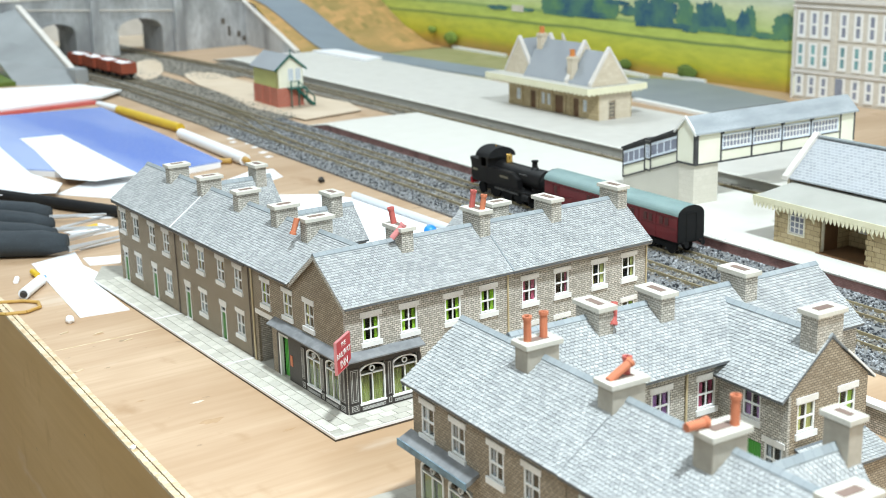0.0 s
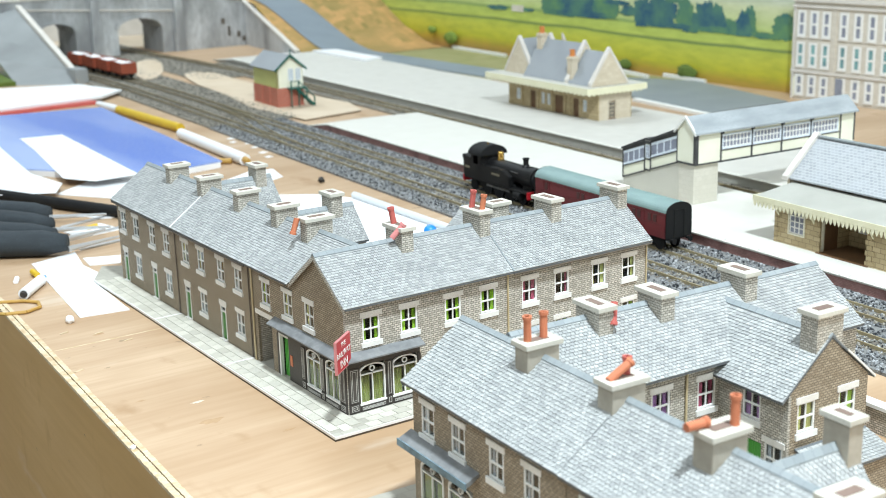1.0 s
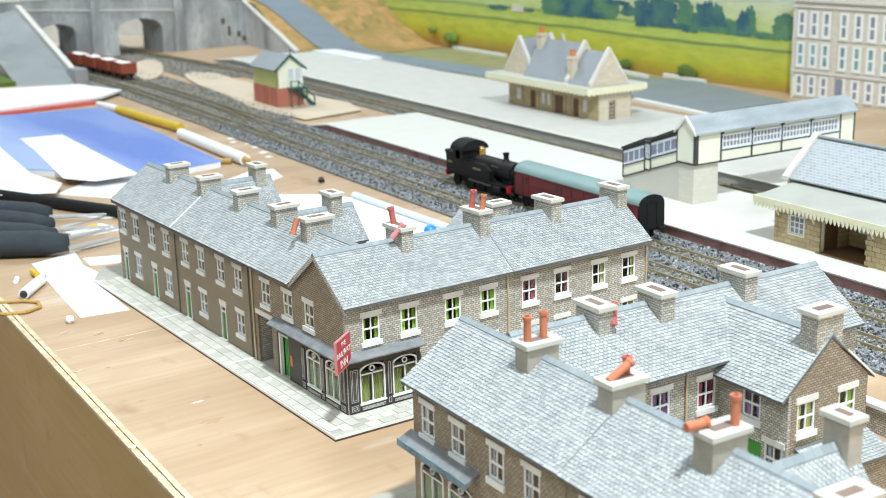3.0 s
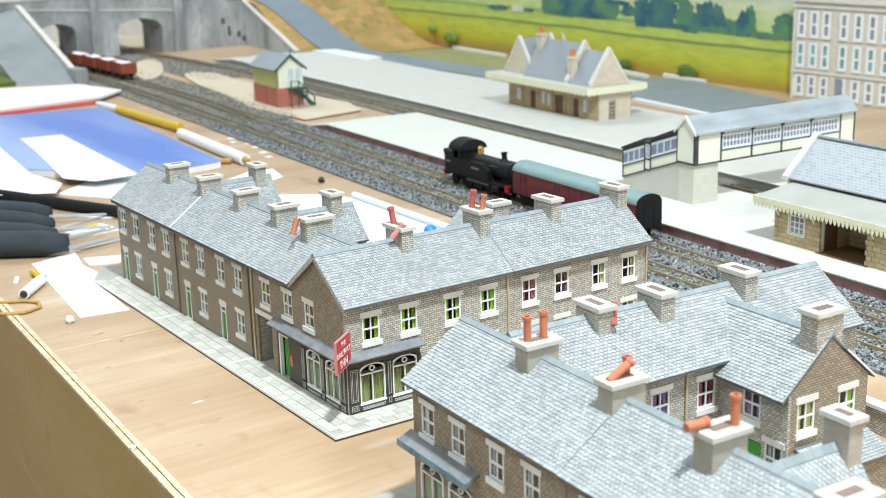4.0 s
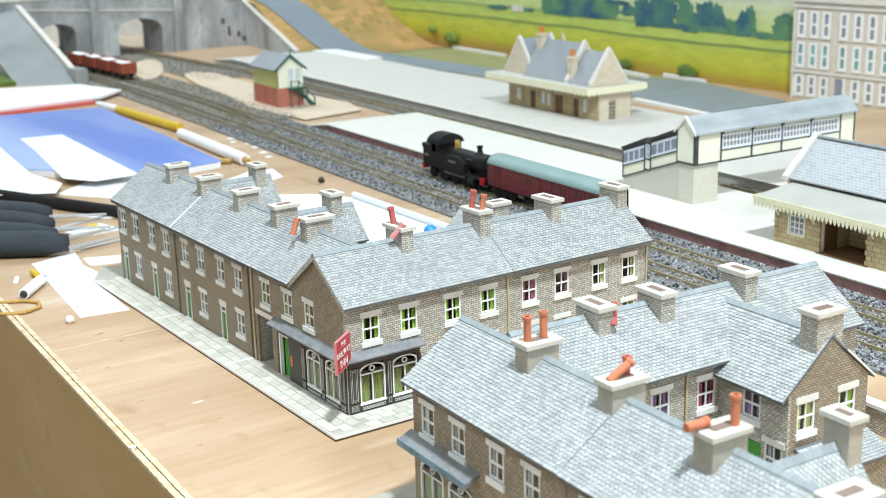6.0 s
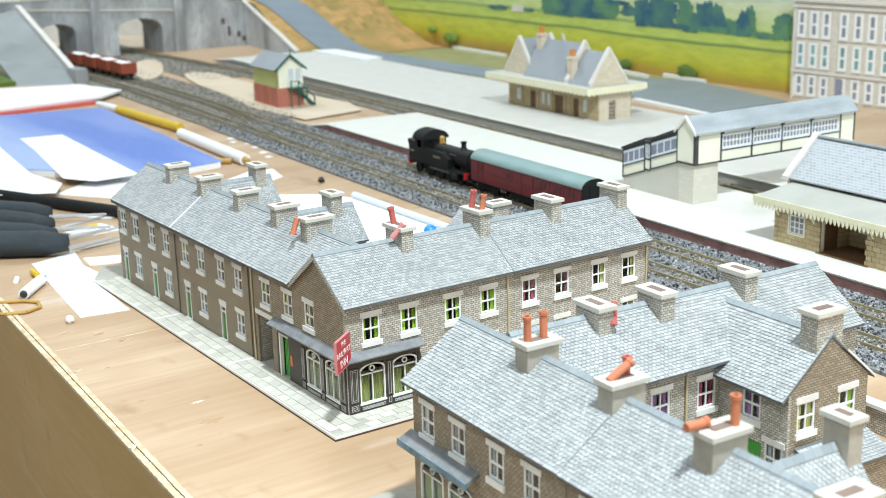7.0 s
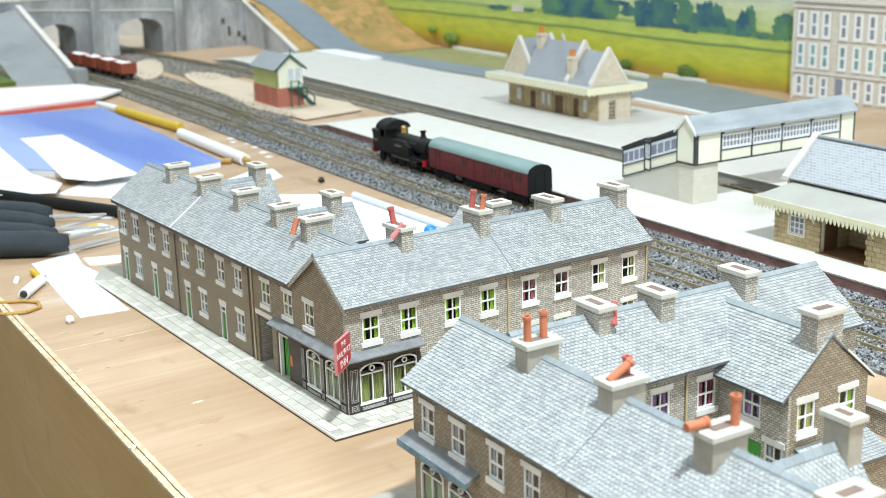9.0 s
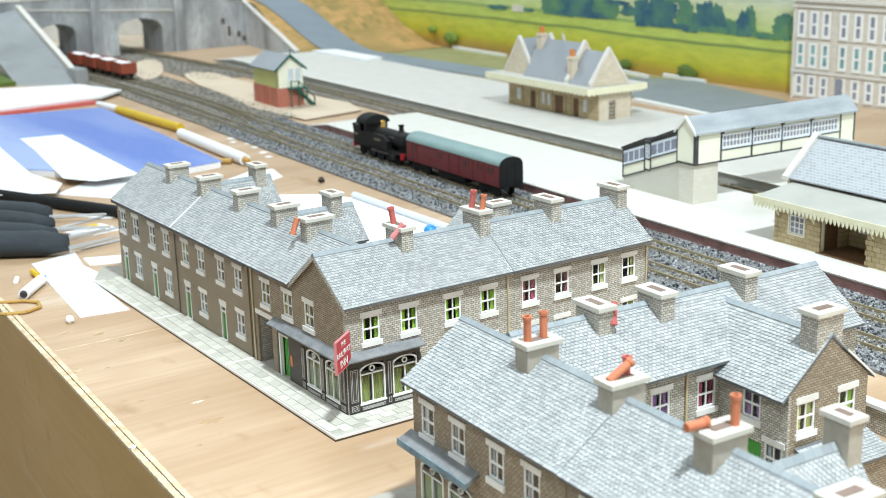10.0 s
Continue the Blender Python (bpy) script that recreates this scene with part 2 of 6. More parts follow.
def lathe(bm, base, profile, n=16):
    """A turned solid about the z axis through base: profile rows of (radius, height)."""
    bx, by, bz = base
    rings = [[bm.verts.new((bx + r * math.cos(2 * math.pi * i / n), by + r * math.sin(2 * math.pi * i / n), bz + h)) for i in range(n)] for r, h in profile]
    for a, b in zip(rings, rings[1:]):
        for i in range(n):
            bm.faces.new((a[i], a[(i + 1) % n], b[(i + 1) % n], b[i]))
    bm.faces.new(rings[0][::-1])
    bm.faces.new(rings[-1])
    return bm


def side(ox, oy, turn):
    """A wall's own frame: u along it, v up, w outwards."""
    c, s = math.cos(radians(turn)), math.sin(radians(turn))
    return lambda u, v, w=0.0: Vector((ox + u * c + w * s, oy + u * s - w * c, v))


def fbox(bm, F, u0, v0, w0, u1, v1, w1):
    return extrude(bm, [F(u0, v0, w0), F(u1, v0, w0), F(u1, v1, w0), F(u0, v1, w0)], F(0, 0, w1) - F(0, 0, w0))


def wall(bm, F, u0, u1, v0, v1, holes=(), th=2.0):
    """A wall slab with openings (u0, v0, u1, v1) cut through it."""
    us = sorted({u0, u1, *[h[0] for h in holes], *[h[2] for h in holes]})
    vs = sorted({v0, v1, *[h[1] for h in holes], *[h[3] for h in holes]})
    vert = {}

    def V(i, j, w):
        if (i, j, w) not in vert:
            vert[i, j, w] = bm.verts.new(F(us[i], vs[j], w))
        return vert[i, j, w]

    def solid(i, j):
        if not (0 <= i < len(us) - 1 and 0 <= j < len(vs) - 1):
            return False
        cu, cv = (us[i] + us[i + 1]) / 2, (vs[j] + vs[j + 1]) / 2
        return not any(h[0] < cu < h[2] and h[1] < cv < h[3] for h in holes)

    for i in range(len(us) - 1):
        for j in range(len(vs) - 1):
            if not solid(i, j):
                continue
            bm.faces.new((V(i, j, 0), V(i + 1, j, 0), V(i + 1, j + 1, 0), V(i, j + 1, 0)))
            bm.faces.new((V(i, j, -th), V(i, j + 1, -th), V(i + 1, j + 1, -th), V(i + 1, j, -th)))
            for di, dj, a, b in ((-1, 0, (0, 0), (0, 1)), (1, 0, (1, 1), (1, 0)), (0, -1, (1, 0), (0, 0)), (0, 1, (0, 1), (1, 1))):
                if not solid(i + di, j + dj):
                    p, q = (i + a[0], j + a[1]), (i + b[0], j + b[1])
                    bm.faces.new((V(*p, 0), V(*p, -th), V(*q, -th), V(*q, 0)))
    return bm


OW, SILL, TOP = 6.9, 4.0, 20.8    # half the opening's width, sill height, height of the opening's head


def hole(uc, v):
    return (uc - OW, v + SILL - 0.6, uc + OW, v + TOP)


def window(house, F, uc, v, curtain="curtain_green", spread=0.22):
    """A sash window with lintel, sill, pane and a pair of curtains, its sill's foot at v."""
    b = B()
    a0, a1, z0, z1 = uc - OW, uc + OW, v + SILL - 0.6, v + TOP
    for q in ((a0, z0, a0 + 1.3, z1), (a1 - 1.3, z0, a1, z1), (a0 + 1.3, z0, a1 - 1.3, z0 + 1.2), (a0 + 1.3, z1 - 1.0, a1 - 1.3, z1),
              (a0 + 1.3, (z0 + z1) / 2 - 0.5, a1 - 1.3, (z0 + z1) / 2 + 0.5)):
        fbox(b, F, q[0], q[1], -1.3, q[2], q[3], -0.35)
    for q in ((z0 + 1.2, (z0 + z1) / 2 - 0.5), ((z0 + z1) / 2 + 0.5, z1 - 1.0)):
        fbox(b, F, uc - 0.45, q[0], -1.25, uc + 0.45, q[1], -0.4)
    w = part("window", b, "white", house)
    p = part("pane", fbox(B(), F, a0 + 0.4, z0 + 0.4, -1.0, a1 - 0.4, z1 - 0.4, -0.85), "glass", w)
    p.visible_shadow = False
    part("lintel", fbox(B(), F, uc - 8.4, z1, -1.0, uc + 8.4, v + 24.4, 0.6), "lintel", w)
    part("sill", fbox(B(), F, uc - 8.2, v, -1.0, uc + 8.2, v + SILL - 0.6, 1.3), "white", w)
    rng = random.Random(int(uc * 7 + v))
    for sgn in (-1, 1):
        wd = (2 * OW - 2.6) * (spread + rng.uniform(-0.08, 0.08))
        pts = []
        edge = uc + sgn * (OW - 1.2)
        for i in range(7):
            pts.append((edge - sgn * wd * i / 6, 0.35 * (-1) ** i))
        cb = B()
        rows = [[cb.verts.new(F(u, z, -2.3 + q)) for u, q in pts] for z in (z0 + 0.6, z1 - 0.4)]
        for i in range(6):
            cb.faces.new((rows[0][i], rows[0][i + 1], rows[1][i + 1], rows[1][i]))
        part("curtain", cb, curtain, w)
    return w


def door(house, F, uc, v, material="green_door", top=29.0, half=5.0):
    b = fbox(B(), F, uc - half + 1.2, v, -1.6, uc + half - 1.2, v + top - 5.5, -0.8)
    for q in (-1, 1):
        for z0, z1 in ((2.5, 9.5), (11.5, top - 7.5)):
            fbox(b, F, uc + q * 1.8 - 1.1, v + z0, -0.8, uc + q * 1.8 + 1.1, v + z1, -0.55)
    d = part("door", b, material, house)
    fb = B()
    fbox(fb, F, uc - half, v, -1.3, uc - half + 1.2, v + top, 0.25)
    fbox(fb, F, uc + half - 1.2, v, -1.3, uc + half, v + top, 0.25)
    fbox(fb, F, uc - half + 1.2, v + top - 1.2, -1.3, uc + half - 1.2, v + top, 0.25)
    fbox(fb, F, uc - half + 1.2, v + top - 5.5, -1.3, uc + half - 1.2, v + top - 4.5, 0.25)
    part("door_frame", fb, "white", d)
    part("fanlight", fbox(B(), F, uc - half + 1.2, v + top - 4.5, -1.2, uc + half - 1.2, v + top - 1.2, -1.0), "dark", d)
    part("lintel", fbox(B(), F, uc - half - 1.6, v + top, -1.0, uc + half + 1.6, v + top + 4.2, 0.5), "lintel", d)
    part("doorstep", fbox(B(), F, uc - half - 0.5, v, 0.0, uc + half + 0.5, v + 1.2, 2.4), "lintel", d)
    part("door_knob", tube(B(), F(uc + half - 2.2, v + 11, -0.8), F(uc + half - 2.2, v + 11, 0.0), 0.4), "brass", d)
    return d


def stack(house, x, y, zb, zt, lx, ly, pots=(), mat="stone_lightened"):
    """A chimney stack with an overhanging cap; pots as (dx, dy, tilt about x, tilt about y, height, material)."""
    s = part("chimney", boxed(x - lx / 2, y - ly / 2, zb, x + lx / 2, y + ly / 2, zt - 3.3, 0.25), mat, house)
    c = B()
    box(c, x - lx / 2 - 1.6, y - ly / 2 - 1.6, zt - 3.2, x + lx / 2 + 1.6, y + ly / 2 + 1.6, zt - 0.4, 0.3)
    part("cap", c, "cap_card", s)
    lo, sh = max(lx, ly) * 0.3, min(lx, ly) * 0.22
    ax, ay = (lo, sh) if lx > ly else (sh, lo)
    part("flue_slot", boxed(x - ax, y - ay, zt - 0.4, x + ax, y + ay, zt - 0.1), "pot_shadow", s)
    for dx, dy, tx, ty, h, m, *drop in pots:
        b = lathe(B(), (0, 0, 0), ((2.1, 0), (2.0, h - 2), (2.5, h - 1.8), (2.5, h), (1.5, h), (1.5, h - 4)), 14)
        bmesh.ops.rotate(b, cent=(0, 0, 0), matrix=Euler((radians(tx), radians(ty), 0)).to_matrix(), verts=b.verts)
        bmesh.ops.translate(b, vec=(x + dx, y + dy, zt - 0.6 - sum(drop)), verts=b.verts)
        part("chimney_pot", b, m, s, smooth=False)
    return s


M["pot_shadow"] = worn("brown_flue_print", (0.22, 0.15, 0.12), (0.15, 0.1, 0.08), 0.8)


def slate_courses(roof, o, u, v, length, rise, inside=None, w=2.9, h=2.12):
    """Lapped slates on a roof slope: o its eaves corner, u along the eaves, v up the slope."""
    n = u.cross(v)
    if n.z < 0:
        n = -n
    rng = random.Random(int(length * 31 + o.x * 7 + o.y * 3))
    verts, faces = [], []
    rows = int(rise / h)
    for r in range(rows):
        x = -(w / 2 if r % 2 else 0.0) + rng.uniform(-0.12, 0.12)
        while x < length:
            a, c = max(x, 0.0) + 0.17, min(x + w, length) - 0.17
            s0 = r * h + rng.uniform(-0.09, 0.09)
            s1 = (r + 1) * h + 0.25
            x += w
            if c - a < 0.5 or (inside and not inside((a + c) / 2, (s0 + s1) / 2)):
                continue
            lift = 0.62 + rng.uniform(-0.08, 0.1)
            k = len(verts)
            for q, t, e in ((a, s0, 0.0), (c, s0, 0.0), (c, s0, lift), (a, s0, lift), (a, s1, 0.12), (c, s1, 0.12), (a, s1, 0.0), (c, s1, 0.0)):
                verts.append((o + u * q + v * t + n * e) * U)
            faces += [(k, k + 1, k + 2, k + 3), (k + 3, k + 2, k + 5, k + 4), (k, k + 3, k + 4, k + 6), (k + 1, k + 7, k + 5, k + 2)]
    me = bpy.data.meshes.new("slating")
    me.from_pydata(verts, [], faces)
    me.materials.append(M["slate_pieces"])
    ob = new("slating", me)
    ob.parent = roof
    return tagged(ob, kind="stuff")


def gable_roof(house, x0, x1, depth, ze, zr, along="x", off=(0, 0), over=5.0, mat="slate", ends=(0.8, 0.8), ridge=True, th=1.3):
    """A pitched roof over a plan x0..x1 by 0..depth, its ridge along x or y; ze is the height over the walls."""
    ox, oy = off
    k = (zr - ze) / (depth / 2)

    def P(a, d, z):
        return Vector((ox + a, oy + d, z)) if along == "x" else Vector((ox + d, oy + a, z))

    a0, a1 = x0 - ends[0], x1 + ends[1]
    r = None
    for d_e, d_r in ((-over, depth / 2), (depth + over, depth / 2)):
        z_e = ze - over * k
        b = extrude(B(), [P(a0, d_e, z_e), P(a0, d_r, zr), P(a0, d_r, zr + th), P(a0, d_e, z_e + th)], P(a1, 0, 0) - P(a0, 0, 0))
        slated = mat.startswith("slate")
        r = part("roof_slope", b, "slate_under" if slated else mat, house)
        if slated:
            foot, top = P(a0, d_e, z_e + th), P(a0, d_r, zr + th)
            slate_courses(r, foot, (P(a1, 0, 0) - P(a0, 0, 0)).normalized(), (top - foot).normalized(), a1 - a0, (top - foot).length - 0.6)
    if ridge:
        b = B()
        for sgn in (-1, 1):
            extrude(b, [P(a0, depth / 2, zr + th + 0.3), P(a0, depth / 2 + sgn * 2.5, zr + th + 0.55 - 2.5 * k), P(a0, depth / 2 + sgn * 2.5, zr + th + 1.3 - 2.5 * k), P(a0, depth / 2, zr + th + 1.5)], P(a1, 0, 0) - P(a0, 0, 0))
        part("ridge_tiles", b, "ridge", house)
    return r


def gable_end(bm, F, depth, ze, zr, th=2.0):
    return extrude(bm, [F(0, ze), F(depth, ze), F(depth / 2, zr)], F(0, 0, -th) - F(0, 0, 0))


# ---- the room and the layout's boards ----
def room():
    wallm = worn("pale_grey_wall_paint", (0.60, 0.595, 0.575), (0.54, 0.535, 0.515), 0.8)
    floorm = worn("grey_floor", (0.25, 0.23, 0.21), (0.2, 0.18, 0.16), 0.7)
    x0, x1, y0, y1, z0, z1 = -2600, 1560, -2300, 3700, -950, 2000
    for name, a, m in (("floor", (x0 - 60, y0 - 60, z0 - 40, x1 + 60, y1 + 60, z0), floorm), ("ceiling", (x0 - 60, y0 - 60, z1, x1 + 60, y1 + 60, z1 + 40), wallm),
                       ("wall_west", (x0 - 60, y0, z0, x0, y1, z1), wallm), ("wall_east", (x1, y0, z0, x1 + 60, y1, z1), wallm),
                       ("wall_south", (x0, y0 - 60, z0, x1, y0, z1), wallm), ("wall_north", (x0, y1, z0, x1, y1 + 60, z1), wallm)):
        part(name, boxed(*a), m, kind="structure", label="plain painted " + name.split("_")[0] + " closing the hobby room", category=name.split("_")[0])


def baseboard():
    t = thing("baseboard", "plywood layout baseboard with a brown fascia", "baseboard", kind="structure")
    e = lambda y: -109 - (420 - y) * 0.0505
    b = extrude(B(), [(e(-1700), -1700, -14.5), (1500, -1700, -14.5), (1500, 3300, -14.5), (e(3300), 3300, -14.5)], (0, 0, 11.5))
    part("board_top", b, "ply", t)
    f = extrude(B(), [(e(-1700) - 9, -1700, -320), (e(-1700) - 3.5, -1700, -320), (e(-1700) - 3.5, -1700, -5), (e(-1700) - 9, -1700, -5)], (e(3300) - e(-1700), 5000, 0))
    part("fascia", f, "fascia", t)
    # two sawn plies show along the edge, ragged, with a dark line between
    for name, o0, o1, z0, z1, seed in (("edge_strip", -9.0, -4.9, -4.9, -2.2, 1), ("edge_ply", -3.9, -0.2, -5.0, -2.2, 2)):
        rng = random.Random(seed)
        b = B()
        prev = None
        for i in range(1900):
            y = -900 + 1.5 * i
            row = [b.verts.new((e(y) + o0 + rng.uniform(-0.4, 0.25), y, z1 + rng.uniform(-0.12, 0.12))), b.verts.new((e(y) + o1 + rng.uniform(-0.2, 0.25), y, z1 + rng.uniform(-0.12, 0.12))),
                   b.verts.new((e(y) + o1, y, z0)), b.verts.new((e(y) + o0, y, z0))]
            if prev:
                for k in range(4):
                    b.faces.new((prev[k], prev[(k + 1) % 4], row[(k + 1) % 4], row[k]))
            prev = row
        part(name, b, "ply_edge", t)
    part("edge_gap", extrude(B(), [(e(-900) - 4.9, -900, -5), (e(-900) - 3.9, -900, -5), (e(-900) - 3.9, -900, -3.4), (e(-900) - 4.9, -900, -3.4)], (e(1970) - e(-900), 2870, 0)), "dark_edge", t)
    # filled knots and glue smears
    rng = random.Random(21)
    for x, y, r, m in ((-75, 55, 6.5, "knot"), (-69, 93, 3.0, "smear"), (-61, 253, 3.2, "knot_dark"), (-73, 281, 3.0, "knot"), (-100, 120, 2.2, "knot"), (-40, 10, 2.6, "knot"), (-95, 200, 1.6, "knot_dark")):
        b = B()
        ring = []
        for k in range(18):
            a = 2 * math.pi * k / 18
            q = r * (1 + rng.uniform(-0.4, 0.3))
            ring.append((x + 1.5 * q * math.cos(a), y + 0.6 * q * math.sin(a), -3.05))
        part("knot" if m != "smear" else "glue_smear", extrude(b, ring, (0, 0, 0.12)), m, t)
    # a raised joint across the board
    j = extrude(B(), [(-116.5, 262, -3.2), (-27, 262, -3.2), (-27, 263.6, -3.2), (-116.5, 263.6, -3.2)], (0, 0, 0.4))
    part("board_joint", j, "ply_edge", t)


room()
baseboard()


# ---- railway: all lines lean by the same angle ----
LEAN = 0.0555


def rx(off, y):
    return off + LEAN * y


def strip(bm, off0, off1, y0, y1, z0, z1):
    return extrude(bm, [(rx(off0, y0), y0, z0), (rx(off1, y0), y0, z0), (rx(off1, y1), y1, z0), (rx(off0, y1), y1, z0)], (0, 0, z1 - z0))


RAIL = 2.6


def track(name, off, y0, y1, label, curve=lambda y: 0.0, sleepers=True, step=120.0, spacing=8.6, single=None):
    t = thing(name, label, "railway track", group="running lines")
    n = max(1, int((y1 - y0) / step))
    ys = [y0 + (y1 - y0) * i / n for i in range(n + 1)]
    for g in (-8.9, 8.9):
        b = B()
        for a, c in zip(ys, ys[1:]):
            xa, xc = rx(off, a) + curve(a) + g, rx(off, c) + curve(c) + g
            extrude(b, [(xa - 0.7, a, -0.1), (xa + 0.7, a, -0.1), (xa + 0.7, a, RAIL), (xa - 0.7, a, RAIL)], (xc - xa, c - a, 0))
        bmesh.ops.remove_doubles(b, verts=b.verts, dist=0.001)
        part("rail", b, "rail", t)
    b = B()
    first = None
    y = y0 + 2
    while y < y1:
        x = rx(off, y) + curve(y)
        if single and single[0] < y < single[1]:
            if first is None:
                first = part("sleeper", boxed(-16.5, -1.7, -1.6, 16.5, 1.7, -0.1), "sleeper", t, at=(x, y, 0))
            else:
                o = new("sleeper", first.data)
                o.parent = t
                o.location = Vector((x, y, 0)) * U
        else:
            box(b, x - 16.5, y - 1.7, -1.6, x + 16.5, y + 1.7, -0.1)
        y += spacing
    tagged(part("sleeper_bed", b, "sleeper", t), kind="stuff")
    return t


TRAIN, NEAR = 446.9, 393.7


def ballast(name, off0, off1, y0, y1, mat, count, size, seed, z=-0.4, stones="stones"):
    b = strip(B(), off0, off1, y0, y1, -3.0, z)
    g = part(name, b, mat, label="grey stone ballast bed under the tracks", category="ballast", kind="stuff")
    rng = np.random.RandomState(seed)
    heaps = {stones: ([], []), "stones_brown": ([], [])}
    oct_f = [(0, 2, 4), (2, 1, 4), (1, 3, 4), (3, 0, 4), (2, 0, 5), (1, 2, 5), (3, 1, 5), (0, 3, 5)]
    for i in range(count):
        y = y0 + (y1 - y0) * rng.rand() ** 1.5
        o = off0 + (off1 - off0) * rng.rand()
        edge = min(o - off0, off1 - o)
        s = size * (0.6 + 0.8 * rng.rand())
        dirty = min(abs(o - TRAIN), abs(o - NEAR)) < 15 and rng.rand() < 0.75
        verts, faces = heaps["stones_brown" if dirty else stones]
        c = np.array([rx(o, y), y, z + 0.2 * s + (rng.rand() * 0.5 if edge > 3 else -1.0)])
        qm, _ = np.linalg.qr(rng.randn(3, 3))
        k = len(verts)
        for d in ((1, 0, 0), (-1, 0, 0), (0, 0.8, 0), (0, -0.8, 0), (0, 0, 0.7), (0, 0, -0.7)):
            verts.append(tuple((c + qm @ (np.array(d) * s * (0.7 + 0.6 * rng.rand()))) * U))
        faces += [tuple(k + q for q in f) for f in oct_f]
    for key, (verts, faces) in heaps.items():
        if not verts:
            continue
        me = bpy.data.meshes.new("ballast_stones")
        me.from_pydata(verts, [], faces)
        me.materials.append(M[key])
        ob = new("ballast_stones", me)
        ob.parent = g
        tagged(ob, kind="stuff")


ballast("ballast", 352, 486, -420, 1150, "ballast_bed", 26000, 1.5, 3)
track("track", TRAIN, -420, 1500, "brown model track with rusty rails beside the platform", single=(-160, 1000))
track("track", NEAR, -420, 1300, "brown model track with rusty rails among the ballast", single=(-160, 1000))


def platform(name, label, front, back, y0, y1, top, ramp, mat, wallmat):
    t = thing(name, label, "platform", kind="structure")
    b = B()
    extrude(b, [(rx(front, y0), y0, top - 1.2), (rx(back, y0), y0, top - 1.2), (rx(back, y1), y1, top - 1.2), (rx(front, y1), y1, top - 1.2)], (0, 0, 1.2))
    if ramp:
        extrude(b, [(rx(front, y1), y1, top - 1.2), (rx(back, y1), y1, top - 1.2), (rx(back - 60, y1 + ramp), y1 + ramp, -2.0), (rx(front, y1 + ramp), y1 + ramp, -2.0)], (0, 0, 1.2))
    part("platform_top", b, mat, t)
    for o0, o1 in ((front + 2.0, front + 4.0), (back - 4, back - 2)):
        w = strip(B(), o0, o1, y0, y1, -3, top - 1.25)
        if ramp:
            o = o0
            extrude(w, [(rx(o, y1), y1, -3), (rx(o, y1), y1, top - 1.3), (rx(o - (58 if o > front + 20 else 0), y1 + ramp), y1 + ramp, -2.6), (rx(o - (58 if o > front + 20 else 0), y1 + ramp), y1 + ramp, -3)], (2, 0, 0))
        part("platform_wall", w, wallmat, t)
    part("edge_course", strip(B(), front - 0.6, front + 8, y0, y1, top + 0.05, top + 0.6), "edge_slabs", t)
    return t


M["edge_slabs"] = coursed("platform_edging", (0.66, 0.64, 0.58), (0.74, 0.72, 0.66), (0.3, 0.28, 0.24), 6.0, 9.0, 0.45, rough=0.8, blotch=0.3, dark=(0.6, 0.58, 0.52))
platform("platform_near", "white card station platform with a dark brick face", 485, 652, -420, 990, 10, 70, "platform_near", "plat_brick")


# ---- terraces ----
def terrace(name, label, x, y, rz, L, wins, doors, low, curtains, D=68.0, ze=78.5, zr=103.5, stacks=(), pots=None, roofmat="slate", back=(), ends=(0.4, 0.4), pipe="pipe", lowcurt="curtain_green", mat="stone", verge=True):
    """A two-storey house pair, front wall on y = 0 looking to -y."""
    h = thing(name, label, "house", x, y, 0, rz, group="terraced houses")
    F = side(0, 0, 0)
    v_up, v_lo = 45.4, 9.6
    holes = [hole(u, v_up) for u in wins] + [hole(u, v_lo) for u in low] + [(u - 5, 0, u + 5, 29) for u in doors]
    part("front_wall", wall(B(), F, 0, L, 0, ze - 0.6, holes), mat, h)
    Fb = side(L, D, 180)
    part("rear_wall", wall(B(), Fb, 0, L, 0, ze - 0.6, [hole(L - u, v_up) for u in back]), "stone", h)
    for u in back:
        window(h, Fb, L - u, v_up, "curtain_purple")
    for k, (ox, oy, tr) in enumerate(((0, D - 2.05, -90), (L, 2.05, 90))):
        Fs = side(ox, oy, tr)
        b = wall(B(), Fs, 0, D - 4.1, 0, ze - 0.6)
        gable_end(b, side(ox, D if k == 0 else 0, tr), D, ze - 0.6, zr - 0.6)
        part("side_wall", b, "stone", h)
    for u, c in zip(wins, curtains):
        window(h, F, u, v_up, c)
    for u in low:
        window(h, F, u, v_lo, lowcurt)
    for u in doors:
        door(h, F, u, 0)
    gable_roof(h, 0, L, D, ze, zr, mat=roofmat, ends=ends)
    if verge:
        part("verge_strip", extrude(B(), [(L - 1.0, -5.2, ze - 5 * (zr - ze) / (D / 2) + 1.6), (L + 0.6, -5.2, ze - 5 * (zr - ze) / (D / 2) + 1.6), (L + 0.6, D / 2, zr + 1.7), (L - 0.4, D / 2, zr + 1.7)], (0, 0, 0.75)), "white", h)
    pots = pots or {}
    for i, (sx, sl) in enumerate(stacks):
        stack(h, sx, D / 2 - 0.5, 88, 115.5, 9.5, sl, pots.get(i, ()))
    part("drainpipe", tube(B(), F(L - 2.2, 0, 1.0), F(L - 2.2, ze - 4, 1.0), 0.55, n=8), pipe, h)
    part("gutter", tube(B(), F(0.4, ze - 4.6, 4.6), F(L - 0.4, ze - 4.6, 4.6), 0.7, n=8), "pipe_dark", h)
    return h


